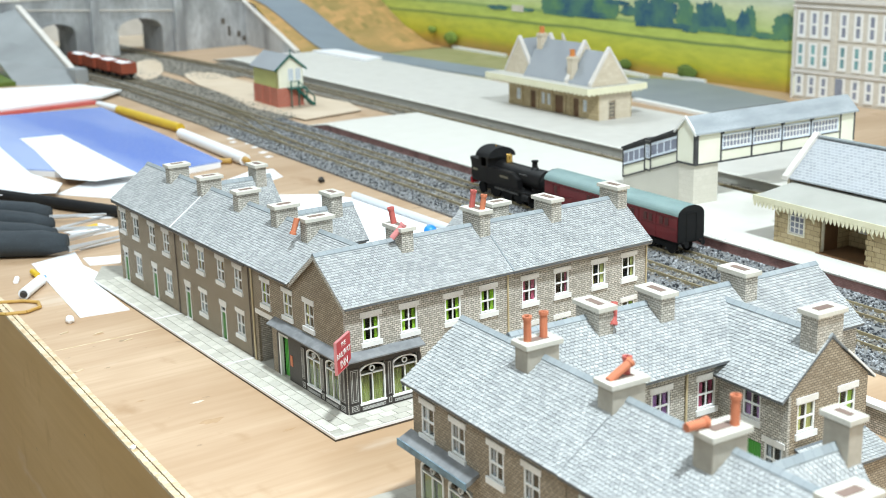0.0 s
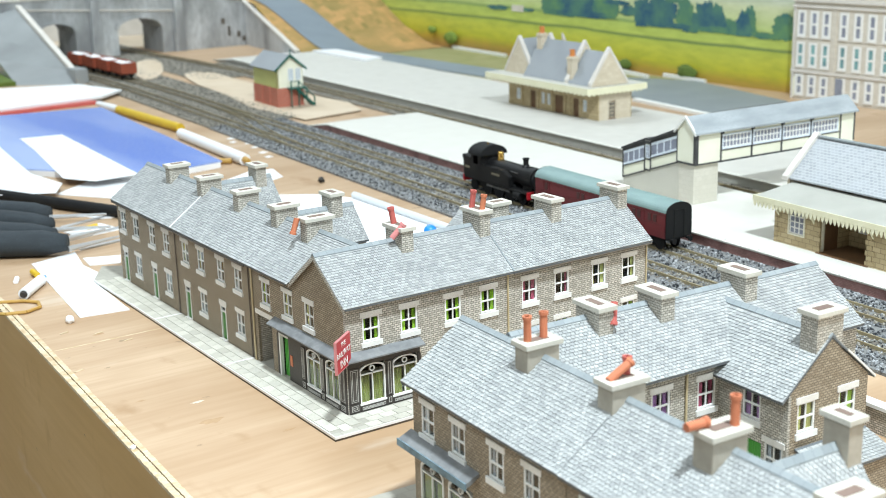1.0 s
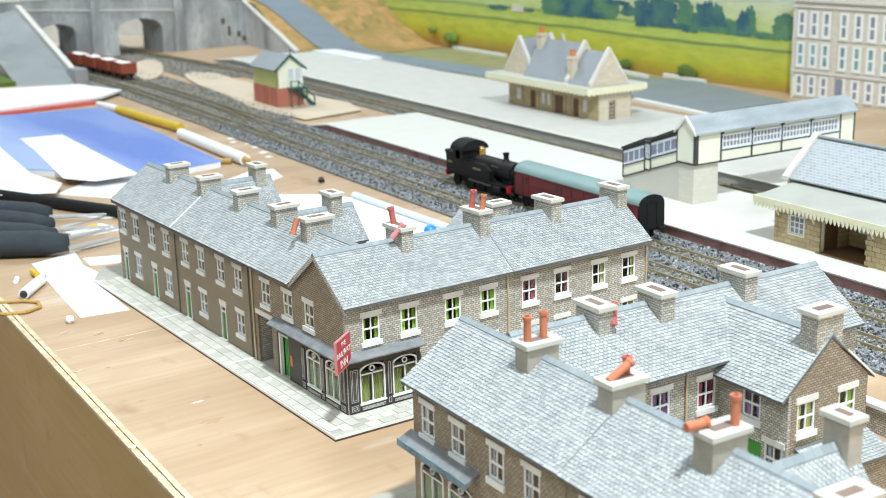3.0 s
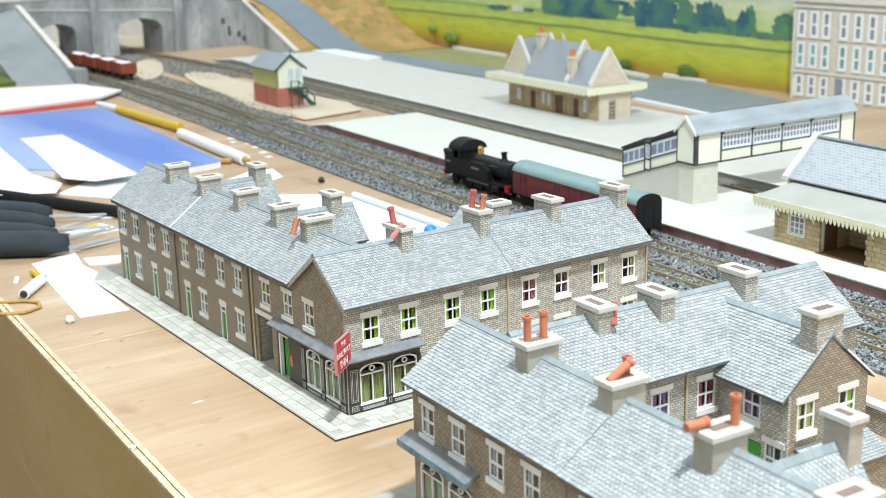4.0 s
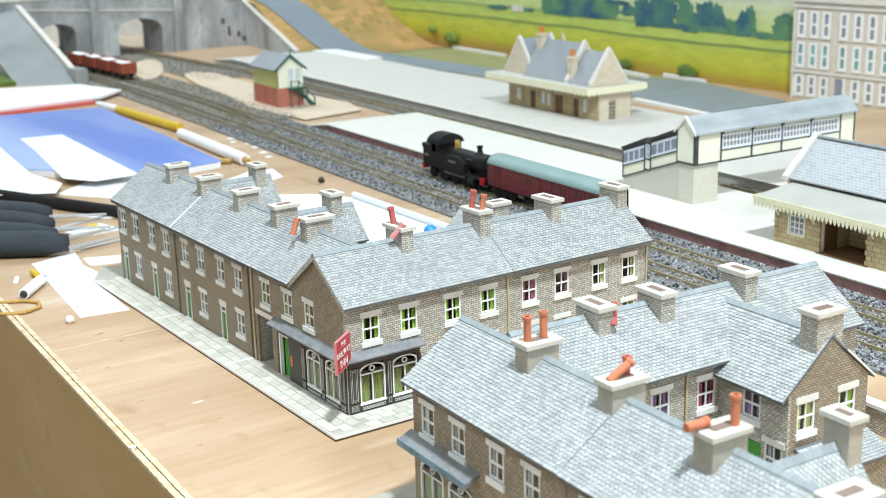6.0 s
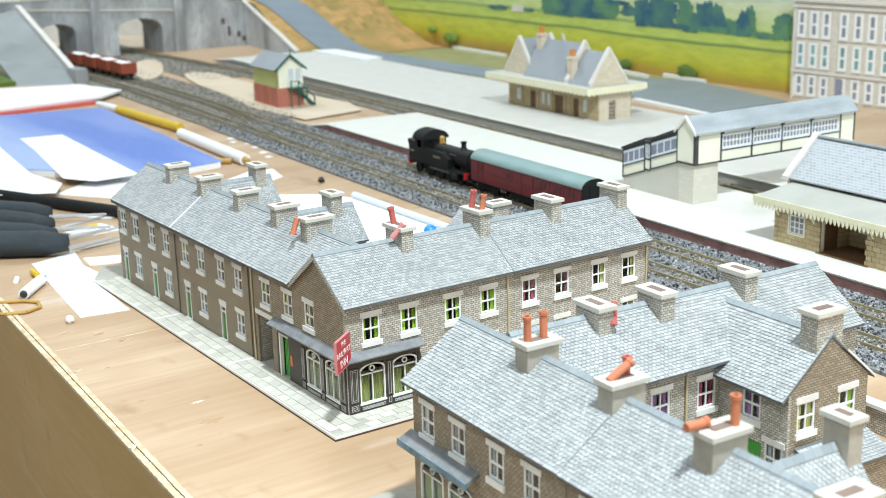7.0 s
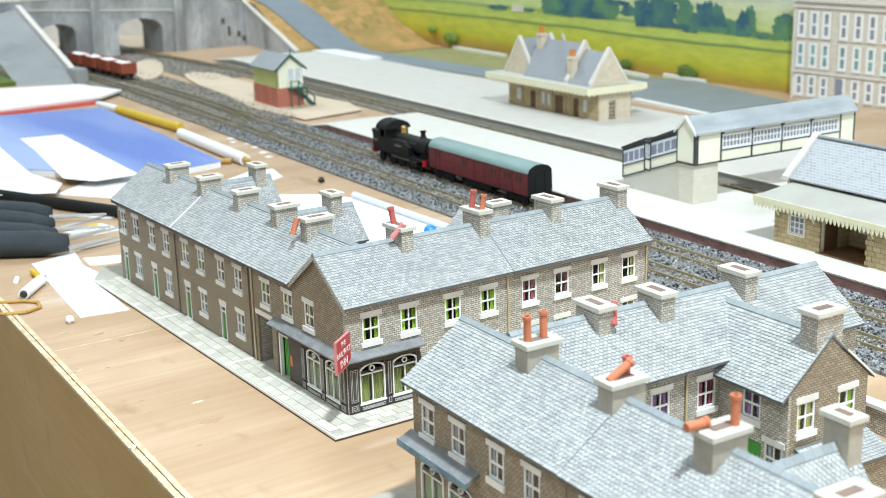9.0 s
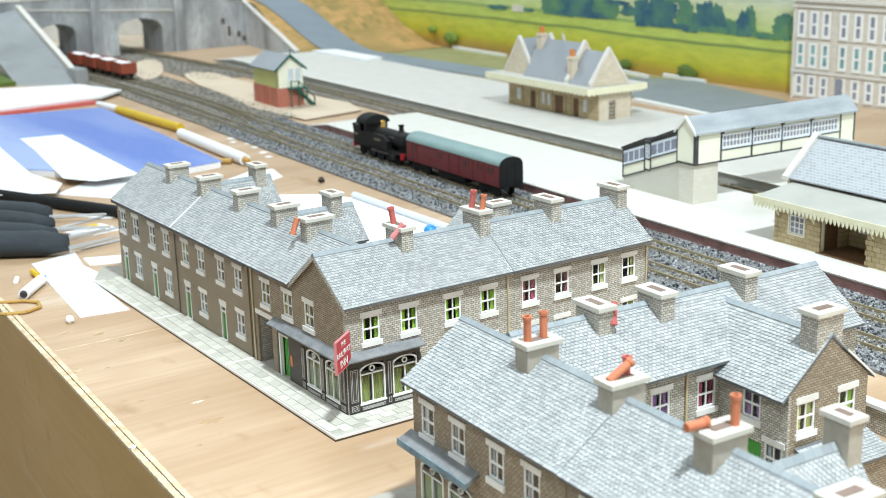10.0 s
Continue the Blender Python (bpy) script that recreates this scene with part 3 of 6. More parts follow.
def outshot(h, x, y, w, d, ze, zr, stack_at=None, flip=False):
    """A rear wing of house h, running d to the rear from y, x its middle."""
    b = B()
    wall(b, side(x - w / 2, y + d, -90), 0, d, 0, ze)
    wall(b, side(x + w / 2, y, 90), 0, d, 0, ze)
    wall(b, side(x + w / 2 - 2.05, y + d, 180), 0, w - 4.1, 0, ze)
    gable_end(b, side(x + w / 2, y + d, 180), w, ze, zr - 0.5)
    part("rear_wing", b, "stone", h)
    gable_roof(h, y - 30, y + d, w, ze + 0.3, zr, along="y", off=(x - w / 2, 0), over=3.0)
    if stack_at:
        stack(h, x, y + stack_at, ze, zr + 14, 16, 10)


G, P, Y, N, R = "curtain_green", "curtain_purple", "curtain_yellow", "curtain_white", "curtain_pink"
tp = "terracotta_red"
hb = terrace("terraced_house", "brown stone terraced house pair with grey slate roof and white sashes", 137, 0, 0, 134, (17.8, 48.2, 84.4, 114.5), (), (17.8, 48.2, 84.4, 114.5), (R, R, Y, Y), mat="stone_lightened", verge=False,
             stacks=((62, 21.5), (128, 21.5)))
outshot(hb, 40, 68, 44, 46, 74, 95, 0.1)
ha = terrace("terraced_house", "brown stone terraced house pair with green doors beside the pavement", 0, 279, -90, 139, (16.2, 47.4, 85.2, 116.4), (16.2, 85.2), (47.4, 116.4), (Y, Y, N, N), verge=False,
             stacks=((69, 18.5), (134.5, 18.5)), pipe="pipe_dark", lowcurt=N)
outshot(ha, 104, 68, 42, 42, 74, 97, 24)
hc = terrace("terraced_house", "brown stone end terrace house pair with green doors and slate roof", 0, 418, -90, 139, (13.8, 45.1, 83.1, 114.5), (13.8, 83.1), (45.1, 114.5), (N, N, N, N),
             stacks=((70, 18.5), (137.5, 18.5)), pipe="pipe_dark", lowcurt=N)
outshot(hc, 97, 68, 42, 42, 74, 97, 30)


def shop_window(house, F, u0, u1, v0, v1):
    """An arched shop window: frame with glazing bars, pane and a curtain behind."""
    b = B()
    um, wd = (u0 + u1) / 2, u1 - u0
    fbox(b, F, u0, v0, -0.9, u0 + 1.0, v1 - 4, 0.5)
    fbox(b, F, u1 - 1.0, v0, -0.9, u1, v1 - 4, 0.5)
    fbox(b, F, u0 - 0.6, v0 - 1.0, -0.9, u1 + 0.6, v0 + 0.4, 0.9)
    fbox(b, F, um - 0.4, v0 + 0.4, -0.8, um + 0.4, v1 - 6.5, 0.4)
    fbox(b, F, u0 + 1.0, v1 - 7.4, -0.8, u1 - 1.0, v1 - 6.5, 0.4)
    arc = [(um - wd / 2 * math.cos(math.pi * i / 12), v1 - 4 + 4.2 * math.sin(math.pi * i / 12)) for i in range(13)]
    for (a, c), (d, e) in zip(arc, arc[1:]):
        extrude(b, [F(a, c, -0.9), F(d, e, -0.9), F(um + (d - um) * 0.9, e - 1.0, -0.9), F(um + (a - um) * 0.9, c - 1.0, -0.9)], F(0, 0, 1.4) - F(0, 0, 0))
    ring = [(um + 2.1 * math.cos(2 * math.pi * i / 12), v1 - 3.6 + 2.1 * math.sin(2 * math.pi * i / 12)) for i in range(12)]
    for i in range(12):
        (a, c), (d, e) = ring[i], ring[(i + 1) % 12]
        extrude(b, [F(a, c, -0.8), F(d, e, -0.8), F(um + (d - um) * 0.7, v1 - 3.6 + (e - v1 + 3.6) * 0.7, -0.8), F(um + (a - um) * 0.7, v1 - 3.6 + (c - v1 + 3.6) * 0.7, -0.8)], F(0, 0, 1.2) - F(0, 0, 0))
    w = part("shop_window", b, "white", house)
    p = part("pane", fbox(B(), F, u0 + 0.5, v0 + 0.2, -0.6, u1 - 0.5, v1 - 4.2, -0.45), "glass", w)
    p.visible_shadow = False
    cb = B()
    n = 16
    rows = [[cb.verts.new(F(u0 + 1 + (wd - 2) * i / n, z, -2.0 + 0.4 * (-1) ** i)) for i in range(n + 1)] for z in (v0, v1 - 8)]
    for i in range(n):
        if i not in (7, 8):
            cb.faces.new((rows[0][i], rows[0][i + 1], rows[1][i + 1], rows[1][i]))
    part("curtain", cb, M["curtain_olive"], w)


M["curtain_olive"] = worn("olive_curtain", (0.2, 0.22, 0.05), (0.13, 0.14, 0.03), 0.8)


def pilaster(house, F, u0, u1, v0, v1):
    p = part("pilaster", fbox(B(), F, u0, v0, 0.0, u1, v1, 0.7), "shop_dark", house)
    b = B()
    for k in (0.8, 1.9):
        a0, a1, z0, z1 = u0 + k, u1 - k, v0 + k, v1 - k
        if a1 - a0 < 0.8:
            continue
        for q in ((a0, z0, a0 + 0.3, z1), (a1 - 0.3, z0, a1, z1), (a0 + 0.3, z0, a1 - 0.3, z0 + 0.3), (a0 + 0.3, z1 - 0.3, a1 - 0.3, z1)):
            fbox(b, F, q[0], q[1], 0.7, q[2], q[3], 0.85)
    part("moulding", b, "lining", p)


def text_on(parent, words, F, u, v, size, w, mat="white"):
    c = bpy.data.curves.new("lettering", "FONT")
    c.body, c.size, c.align_x, c.align_y, c.extrude = words, size * U, "CENTER", "CENTER", 0.0001
    tmp = bpy.data.objects.new("lettering", c)
    me = bpy.data.meshes.new_from_object(tmp)
    bpy.data.objects.remove(tmp)
    me.materials.clear()
    me.materials.append(M[mat])
    o, ex, ez = F(u, v, w), F(1, 0) - F(0, 0), Vector((0, 0, 1))
    n = ex.cross(ez)
    rot = Matrix((ex, ez, n)).transposed().to_4x4()
    ob = new("lettering", me)
    ob.parent = parent
    ob.matrix_basis = Matrix.Translation(o * U) @ rot
    return ob


def corner_pub():
    h = thing("corner_pub", "brown stone corner pub with dark panelled shopfront and slate roof", "pub")
    D, ze, zr = 68.0, 78.5, 103.5
    LB, LA = 137.0, 140.0
    F = side(0, 0, 0)
    wins = (20.2, 50.5, 87, 117.5)
    shop = [(9.5, 5.5, 29.5, 33.0), (35.5, 5.5, 55.5, 33.0)]
    lows = (87, 117.5)
    # the front's lightened print stands in for stronger light on its -y face
    part("front_wall", wall(B(), F, 0, LB, 0, ze - 0.6, [hole(u, 45.2) for u in wins] + shop + [hole(u, 9.6) for u in lows]), "stone_lightened", h)
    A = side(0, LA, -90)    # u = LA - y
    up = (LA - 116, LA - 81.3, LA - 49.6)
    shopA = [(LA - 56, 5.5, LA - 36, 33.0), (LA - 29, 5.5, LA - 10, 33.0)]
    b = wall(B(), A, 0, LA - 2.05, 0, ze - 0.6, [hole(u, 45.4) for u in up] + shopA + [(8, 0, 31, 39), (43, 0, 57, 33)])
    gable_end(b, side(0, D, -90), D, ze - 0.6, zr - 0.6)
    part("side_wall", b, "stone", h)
    b = wall(B(), side(LB, D, 180), 0, LB - 2.05, 0, ze - 0.6)
    wall(b, side(68, D, 90), 0, LA - D, 0, ze - 0.6)
    wall(b, side(68, LA, 180), 0, 66, 0, ze - 0.6)
    part("rear_wall", b, "stone", h)
    # the covered passage beside the pub
    b = B()
    fbox(b, A, 5.8, 0, -60, 7.9, 41, -2.05)
    fbox(b, A, 31.1, 0, -60, 33.2, 41, -2.05)
    fbox(b, A, 7.9, 39.1, -60, 31.1, 41, -2.05)
    part("passage", b, "stone_lightened", h)
    part("passage_lintel", fbox(B(), A, 5.5, 38.5, 0.0, 33.5, 42.0, 0.6), "lintel", h)
    for u, c in zip(wins, (G, G, G, G)):
        window(h, F, u, 45.2, c, 0.23)
    for u in lows:
        window(h, F, u, 9.6, G)
    for u, c in zip(up, (G, Y, Y)):
        window(h, A, u, 45.4, c)
    for u0, v0, u1, v1 in shop:
        shop_window(h, F, u0, u1, v0, v1)
    for u0, v0, u1, v1 in shopA:
        shop_window(h, A, u0, u1, v0, v1)
    # dark shopfront panelling on both faces, with openings for the windows
    part("shopfront", wall(B(), lambda u, v, w=0: F(u, v, w + 0.45), 0.5, 58, 0, 38, shop, th=0.4), "shop_dark", h)
    part("shopfront", wall(B(), lambda u, v, w=0: A(u, v, w + 0.45), 40, LA - 0.5, 0, 38, shopA + [(43, 0, 57, 33)], th=0.4), "shop_dark", h)
    for f, spans in ((F, ((1.2, 8.2), (30.6, 34.4), (56.3, 58.2))), (A, ((40.3, 42.6), (LA - 63, LA - 57.5), (LA - 35, LA - 30), (LA - 9, LA - 1.2)))):
        f2 = lambda u, v, w=0, f=f: f(u, v, w + 0.45)
        for a, c in spans:
            pilaster(h, f2, a, c, 7.5, 32)
            pilaster(h, f2, a, c, 1.0, 6.5)
    for f, spans in ((F, ((9.5, 29.5), (35.5, 55.5))), (A, ((LA - 56, LA - 36), (LA - 29, LA - 10)))):
        f2 = lambda u, v, w=0, f=f: f(u, v, w + 0.45)
        for a, c in spans:
            pilaster(h, f2, a, c, 0.6, 4.2)
    # sloping slate canopy round the corner
    prof = ((0, 43.5), (0, 42.0), (6.5, 38.5), (7.3, 38.8), (7.3, 39.8))
    b = B()
    ring = []
    for q in range(3):
        row = []
        for w, v in prof:
            row.append(b.verts.new((58.5, -w, v) if q == 0 else ((-w, -w, v) if q == 1 else (-w, 103, v))))
        ring.append(row)
    n = len(prof)
    for r0, r1 in zip(ring, ring[1:]):
        for i in range(n):
            b.faces.new((r0[i], r0[(i + 1) % n], r1[(i + 1) % n], r1[i]))
    b.faces.new(ring[0])
    b.faces.new(ring[2][::-1])
    part("canopy", b, "slate_plain", h)
    # the green door in its white frame
    d = part("door", fbox(B(), A, 45, 0, -3.8, 56, 31.5, -2.8), "green_bright", h)
    b = B()
    for k in range(5):
        fbox(b, A, 46 + 2 * k, 1, -2.8, 47.4 + 2 * k, 30.5, -2.4)
    part("door_plank", b, "green_bright", d)
    b = B()
    fbox(b, A, 43, 0, -1.6, 45, 33, 1.0)
    fbox(b, A, 45, 31.5, -1.6, 57, 33, 1.0)
    part("door_frame", b, "white", d)
    part("notice", fbox(B(), A, 59.6, 12, 0.5, 63, 20, 0.9), "terracotta", h)
    # roofs
    gable_roof(h, 0, LB, D, ze, zr, ends=(3.0, 0.4), mat="slate_big")
    k = (zr - ze) / (D / 2)
    e, ze2 = 5.0, ze - 5.0 * k
    for x_e, y_e in ((-e, D + e), (D + e, D + e)):
        r = part("roof_slope", extrude(B(), [(D / 2, D / 2, zr), (x_e, y_e, ze2), (x_e, LA + 0.4, ze2), (D / 2, LA + 0.4, zr)], (0, 0, 1.35)), "slate_under", h)
        foot, v = Vector((x_e, LA + 0.4, ze2 + 1.35)), Vector((D / 2 - x_e, 0, zr - ze2))
        rise = v.length
        slate_courses(r, foot, Vector((0, -1, 0)), v.normalized(), LA - D / 2, rise - 0.6, lambda a, q, rise=rise, y_e=y_e: a < LA + 0.4 - (y_e + (D / 2 - y_e) * q / rise))
    rb = B()
    for sgn in (-1, 1):
        extrude(rb, [(D / 2, D / 2 + 1, zr + 1.6), (D / 2 + sgn * 2.5, D / 2 + 4, zr + 1.9 - 2.5 * k), (D / 2 + sgn * 2.5, D / 2 + 4, zr + 2.65 - 2.5 * k), (D / 2, D / 2 + 1, zr + 2.85)], (0, LA - D / 2 - 5, 0))
    part("ridge_tiles", rb, "ridge", h)
    stack(h, 66, D / 2 - 0.5, 88, 115.5, 9.5, 21.5, ((-1, 5, -4, -9, 12, tp), (-10, -6, 12, 42, 13, "pink_pot", 7.0)))
    stack(h, 132.5, D / 2 - 0.5, 88, 117, 9.5, 21.5, ((-1, 4, 6, 4, 13, tp), (1, -6, 3, 8, 11, "terracotta")))
    stack(h, D / 2 - 0.5, 94, 88, 115.5, 21.5, 9.5, ((-14, 3, 0, -160, 12, "terracotta"),))
    part("drainpipe", tube(B(), F(LB - 2.5, 0, 1.0), F(LB - 2.5, ze - 4, 1.0), 0.75, n=8), "pipe", h)
    part("drainpipe", tube(B(), A(3.0, 0, 1.0), A(3.0, ze - 4, 1.0), 0.75, n=8), "pipe", h)
    part("verge_strip", extrude(B(), [(LB - 0.4, -5.2, ze - 5 * k + 1.4), (LB + 0.5, -5.2, ze - 5 * k + 1.4), (LB + 0.5, D / 2, zr + 1.5), (LB - 0.4, D / 2, zr + 1.5)], (0, 0, 0.9)), "ridge", h)
    # barge boards on the gable
    b = B()
    for sgn, y0 in ((1, -5.0), (-1, D + 5.0)):
        extrude(b, [(-3.1, y0, ze - 5 * k - 2.2), (-3.1, D / 2, zr - 2.2), (-3.1, D / 2, zr + 1.2), (-3.1, y0, ze - 5 * k + 1.2)], (0.9, 0, 0))
    part("barge_board", b, "stone_lightened", h)
    # hanging sign
    s = thing("pub_sign", "red hanging pub sign with white lettering at the corner", "sign", 0, 0, 0, 0)
    s_f = side(-18.0, -18.5, 39)
    part("board", fbox(B(), s_f, 0, 39, -0.8, 24, 60, 0.8), "sign_red", s)
    rim = B()
    for q in ((-0.6, 38.4, 0.0, 60.6), (24.0, 38.4, 24.6, 60.6), (0.0, 38.4, 24.0, 39.0), (0.0, 60.0, 24.0, 60.6)):
        fbox(rim, s_f, q[0], q[1], -0.9, q[2], q[3], 0.9)
    part("rim", rim, "sign_rim", s)
    text_on(s, "THE", s_f, 12, 56.0, 4.6, 0.85)
    text_on(s, "RAILWAY", s_f, 12, 50.0, 5.6, 0.85)
    text_on(s, "INN", s_f, 12, 43.0, 7.5, 0.85)
    part("bracket", tube(B(), (-1.5, -5.2, 50), (0.6, 0.4, 50), 0.6, n=8), "black_matt", s)
    return h


M["pink_pot"] = worn("pink_pot", (0.66, 0.26, 0.25), (0.5, 0.16, 0.15), 0.6)
M["sign_rim"] = worn("faded_red_rim", (0.6, 0.25, 0.25), (0.5, 0.15, 0.15), 0.5)
corner_pub()


def slab_material():
    m, nt, b = nodes_of("grey_paving_slab", 0.8)
    i = nt.nodes.new("ShaderNodeObjectInfo")
    c = mixed(nt, i.outputs["Random"], (0.48, 0.455, 0.385), (0.64, 0.61, 0.525))
    v = uv_of(nt)
    f = speck(nt, v, 700.0, 0.35, 0.7)
    g = speck(nt, v, 55.0, 0.5, 0.72)
    c = mixed(nt, f, c, mixed(nt, 0.25, c, (0.3, 0.28, 0.24)))
    nt.links.new(mixed(nt, g, c, mixed(nt, 0.3, c, (0.28, 0.26, 0.22))), b.inputs["Base Color"])
    relief(nt, b, f, 0.2, 0.0002)
    return m


M["slab"] = slab_material()


def pavement():
    t = thing("pavement", "grey printed paving slabs on card round the terrace", "pavement", kind="structure")
    b = extrude(B(), [(-25, -26, -3.0), (272, -30, -3.0), (272, 70, -3), (70, 70, -3), (70, 420, -3), (-2, 470, -3), (-24, 430, -3)], (0, 0, 2.9))
    part("paving", b, "flags", t)
    part("kerb", extrude(B(), [(-25.9, -26.8, -1.5), (-25.1, -26, -1.5), (-24.1, 430, -1.5), (-24.9, 430, -1.5)], (0, 0, 1.7)), "white", t)
    part("kerb", extrude(B(), [(-25.9, -26.9, -1.5), (272, -30.9, -1.5), (272, -30.1, -1.5), (-25.1, -26.1, -1.5)], (0, 0, 1.7)), "white", t)
    # dark strip below the kerb, coloured as the shadow under its edge
    part("card_base", extrude(B(), [(-25.7, -26.6, -3), (272, -30.7, -3), (272, -30.1, -3), (-25.1, -26.1, -3), (-24.1, 430, -3), (-24.7, 430, -3)], (0, 0, 1.45)), "dark_edge", t)
    for y in (279.5, 141.5):
        part("joint_strip", boxed(-25, y - 1.1, 0.35, -0.6, y + 1.1, 0.6), "white", t)
    # single slabs on the two street sides
    slab = boxed(-5.3, -3.75, 0, 5.3, 3.75, 0.38)
    first = part("slab", slab, "slab", t, at=(-20.4, 418, -0.1))
    rng = random.Random(8)
    spots = [(-20.6 + 8 * c, 418 - 11 * r - (5 if c == 1 else 0), 90, c) for c in range(3) for r in range(40)]
    spots += [(6 + 11 * r + (5 if c == 1 else 0), -22 + 7.9 * c, 0, c) for c in range(3) for r in range(24)]
    for x, y, rz, c in spots[1:]:
        o = new("slab", first.data)
        o.parent = t
        o.matrix_basis = pose(x * U, y * U, (-0.1 + rng.uniform(-0.06, 0.06)) * U, rng.uniform(-0.3, 0.3), rng.uniform(-0.3, 0.3), rz)
    first.matrix_basis = pose(-20.6 * U, 418 * U, -0.1 * U, 0, 0, 90)


pavement()


# ---- the second block, turned a little ----
def block_two():
    rot = -2.9
    ox, oy = -37.0, -139.0
    ux, uy = math.cos(radians(rot)), math.sin(radians(rot))

    def at(lx, ly):
        return ox + lx * ux - ly * uy, oy + lx * uy + ly * ux

    D, ze, zr = 72.0, 78.5, 104.0
    # shop house along the near street
    x, y = at(0, 0)
    h = thing("shop_house", "brown stone corner shop house with blue canopy and slate roof", "house", x, y, 0, rot, group="terraced houses")
    A = side(0, 0, -90)
    wins = (15.5, 46.5, 82.5, 113)
    shop = [(7, 4, 31, 33), (36, 4, 60, 33)]
    b = wall(B(), A, 2.05, 140, 0, ze - 0.6, [hole(u, 45.4) for u in wins] + shop)
    part("front_wall", b, "stone", h)
    b2 = wall(B(), side(D, 0, 180), 0, D, 0, ze - 0.6)
    gable_end(b2, side(D, 0, 180), D, ze - 0.6, zr - 0.6)
    part("side_wall", b2, "stone", h)
    b = wall(B(), side(D, -140, 90), 0, 137.9, 0, ze - 0.6)
    part("rear_wall", b, "stone", h)
    for u, c in zip(wins, (N, N, N, N)):
        window(h, A, u, 45.4, c, 0.2)
    for u0, v0, u1, v1 in shop:
        shop_window(h, A, u0, u1, v0, v1)
    prof = [A(-3, 47.0), A(-3, 45.0), A(-3, 41.0, 6.5), A(-3, 41.0, 8.4), A(-3, 43.2, 8.4)]
    part("canopy", extrude(B(), prof, A(70, 0) - A(0, 0)), "slate_plain", h)
    part("canopy_front", fbox(B(), A, -3.4, 39.4, 8.45, 67.4, 43.4, 9.3), "blue_canopy", h)
    gable_roof(h, -140, 0, D, ze, zr, along="y", ends=(0.4, 4.0), mat="slate_big")
    stack(h, 35, -69.5, 86, 114, 20, 11, ((-6, 0, 3, -3, 14, "terracotta"), (4, 0, -3, 3, 14, "terracotta")), mat="stone_plain")
    stack(h, 36, -136, 86, 114, 20, 11, ((-8, 0, 4, 60, 15, "terracotta"), (4, 2, 0, 5, 9, "terracotta_red")), mat="stone_plain")
    # the next house towards the camera
    x, y = at(0, -141)
    h = thing("terraced_house", "brown stone terraced house with pale slate roof and rear wing", "house", x, y, 0, rot, group="terraced houses")
    z2, r2 = 78.0, 103.0
    wins2 = (18, 50, 86, 118)
    part("front_wall", wall(B(), A, 0, 138, 0, z2 - 0.6, [hole(u, 45.4) for u in wins2]), "stone", h)
    for u in wins2:
        window(h, A, u, 45.4, N, 0.2)
    b = wall(B(), side(D, -138, 90), 0, 138, 0, z2 - 0.6)
    part("rear_wall", b, "stone", h)
    b = wall(B(), side(2.05, -138, 0), 0, D - 4.1, 0, z2 - 0.6)
    gable_end(b, side(0, -138, 0), D, z2 - 0.6, r2 - 0.6)
    part("side_wall", b, "stone", h)
    gable_roof(h, -138, -0.6, D, z2, r2, along="y", ends=(0.4, 1.4), mat="slate_big")
    stack(h, 33, -64, 84, 114, 20, 12, ((-17, 3, 0, 90, 12, "terracotta", -2.7), (6, -2, 0, 0, 14, "terracotta")), mat="stone_plain")
    stack(h, 33, -133, 84, 112, 20, 12, mat="stone_plain")
    # rear wing with its own ridge
    b = B()
    wall(b, side(D, -90, 0), 0, 34, 0, 64)
    wall(b, side(D + 34, -88, 90), 0, 36, 0, 64)
    wall(b, side(D + 34, -50, 180), 0, 34, 0, 64)
    gable_end(b, side(D + 34, -90, 90), 40, 64, 88.5)
    part("rear_wing", b, "stone", h)
    gable_roof(h, D - 34, D + 34, 40, 64.4, 90, along="x", off=(0, -90), over=4.0, mat="slate_big")
    stack(h, D + 30, -70, 76, 106, 9, 15, mat="stone_plain")
    # houses along the cross street, seen from their yards
    x, y = at(0, 0)
    h = thing("terraced_house", "brown stone house row with slate roof, rear yard side", "house", x, y, 0, rot, group="terraced houses")
    Rr = side(D, -D, 0)
    L = 202.0
    part("rear_wall", wall(B(), Rr, 0.2, L, 0, ze - 0.6, [hole(45, 45.4), hole(79, 45.4)]), "stone_lightened", h)
    window(h, Rr, 45, 45.4, P, 0.3)
    window(h, Rr, 79, 45.4, R, 0.3)
    part("front_wall", wall(B(), side(D + L, 0, 180), 0, L, 0, ze - 0.6), "stone", h)
    b = wall(B(), side(D + L, -D + 2.05, 90), 0, D - 4.1, 0, ze - 0.6)
    gable_end(b, side(D + L, -D, 90), D, ze - 0.6, zr - 0.6)
    part("side_wall", b, "stone", h)
    gable_roof(h, 40, D + L, D, ze, zr, along="x", off=(0, -D), ends=(0, 1.0), mat="slate_big")
    stack(h, 97, -38, 86, 114, 10, 21, ((9, -6, 160, 20, 13, "terracotta_red"),))
    stack(h, 141, -39, 86, 114, 10, 21)
    stack(h, 206, -39, 86, 115, 10, 21)
    part("drainpipe", tube(B(), Rr(63, 0, 1.0), Rr(63, ze - 5, 1.0), 0.8, n=8), "pipe", h)
    # gabled rear wing with a chimney on its gable
    W, x0, y0, dd = 62.0, 160.0, -D, 53.0
    b = B()
    Lw = side(x0, y0 - 0.1, -90)
    wall(b, Lw, 0, dd, 0, 71, [hole(26, 46.0), hole(43.5, 18.5), (22.5, 0, 34.5, 37)])
    part("wing_wall", b, "stone_lightened", h)
    window(h, Lw, 26, 46.0, P, 0.25)
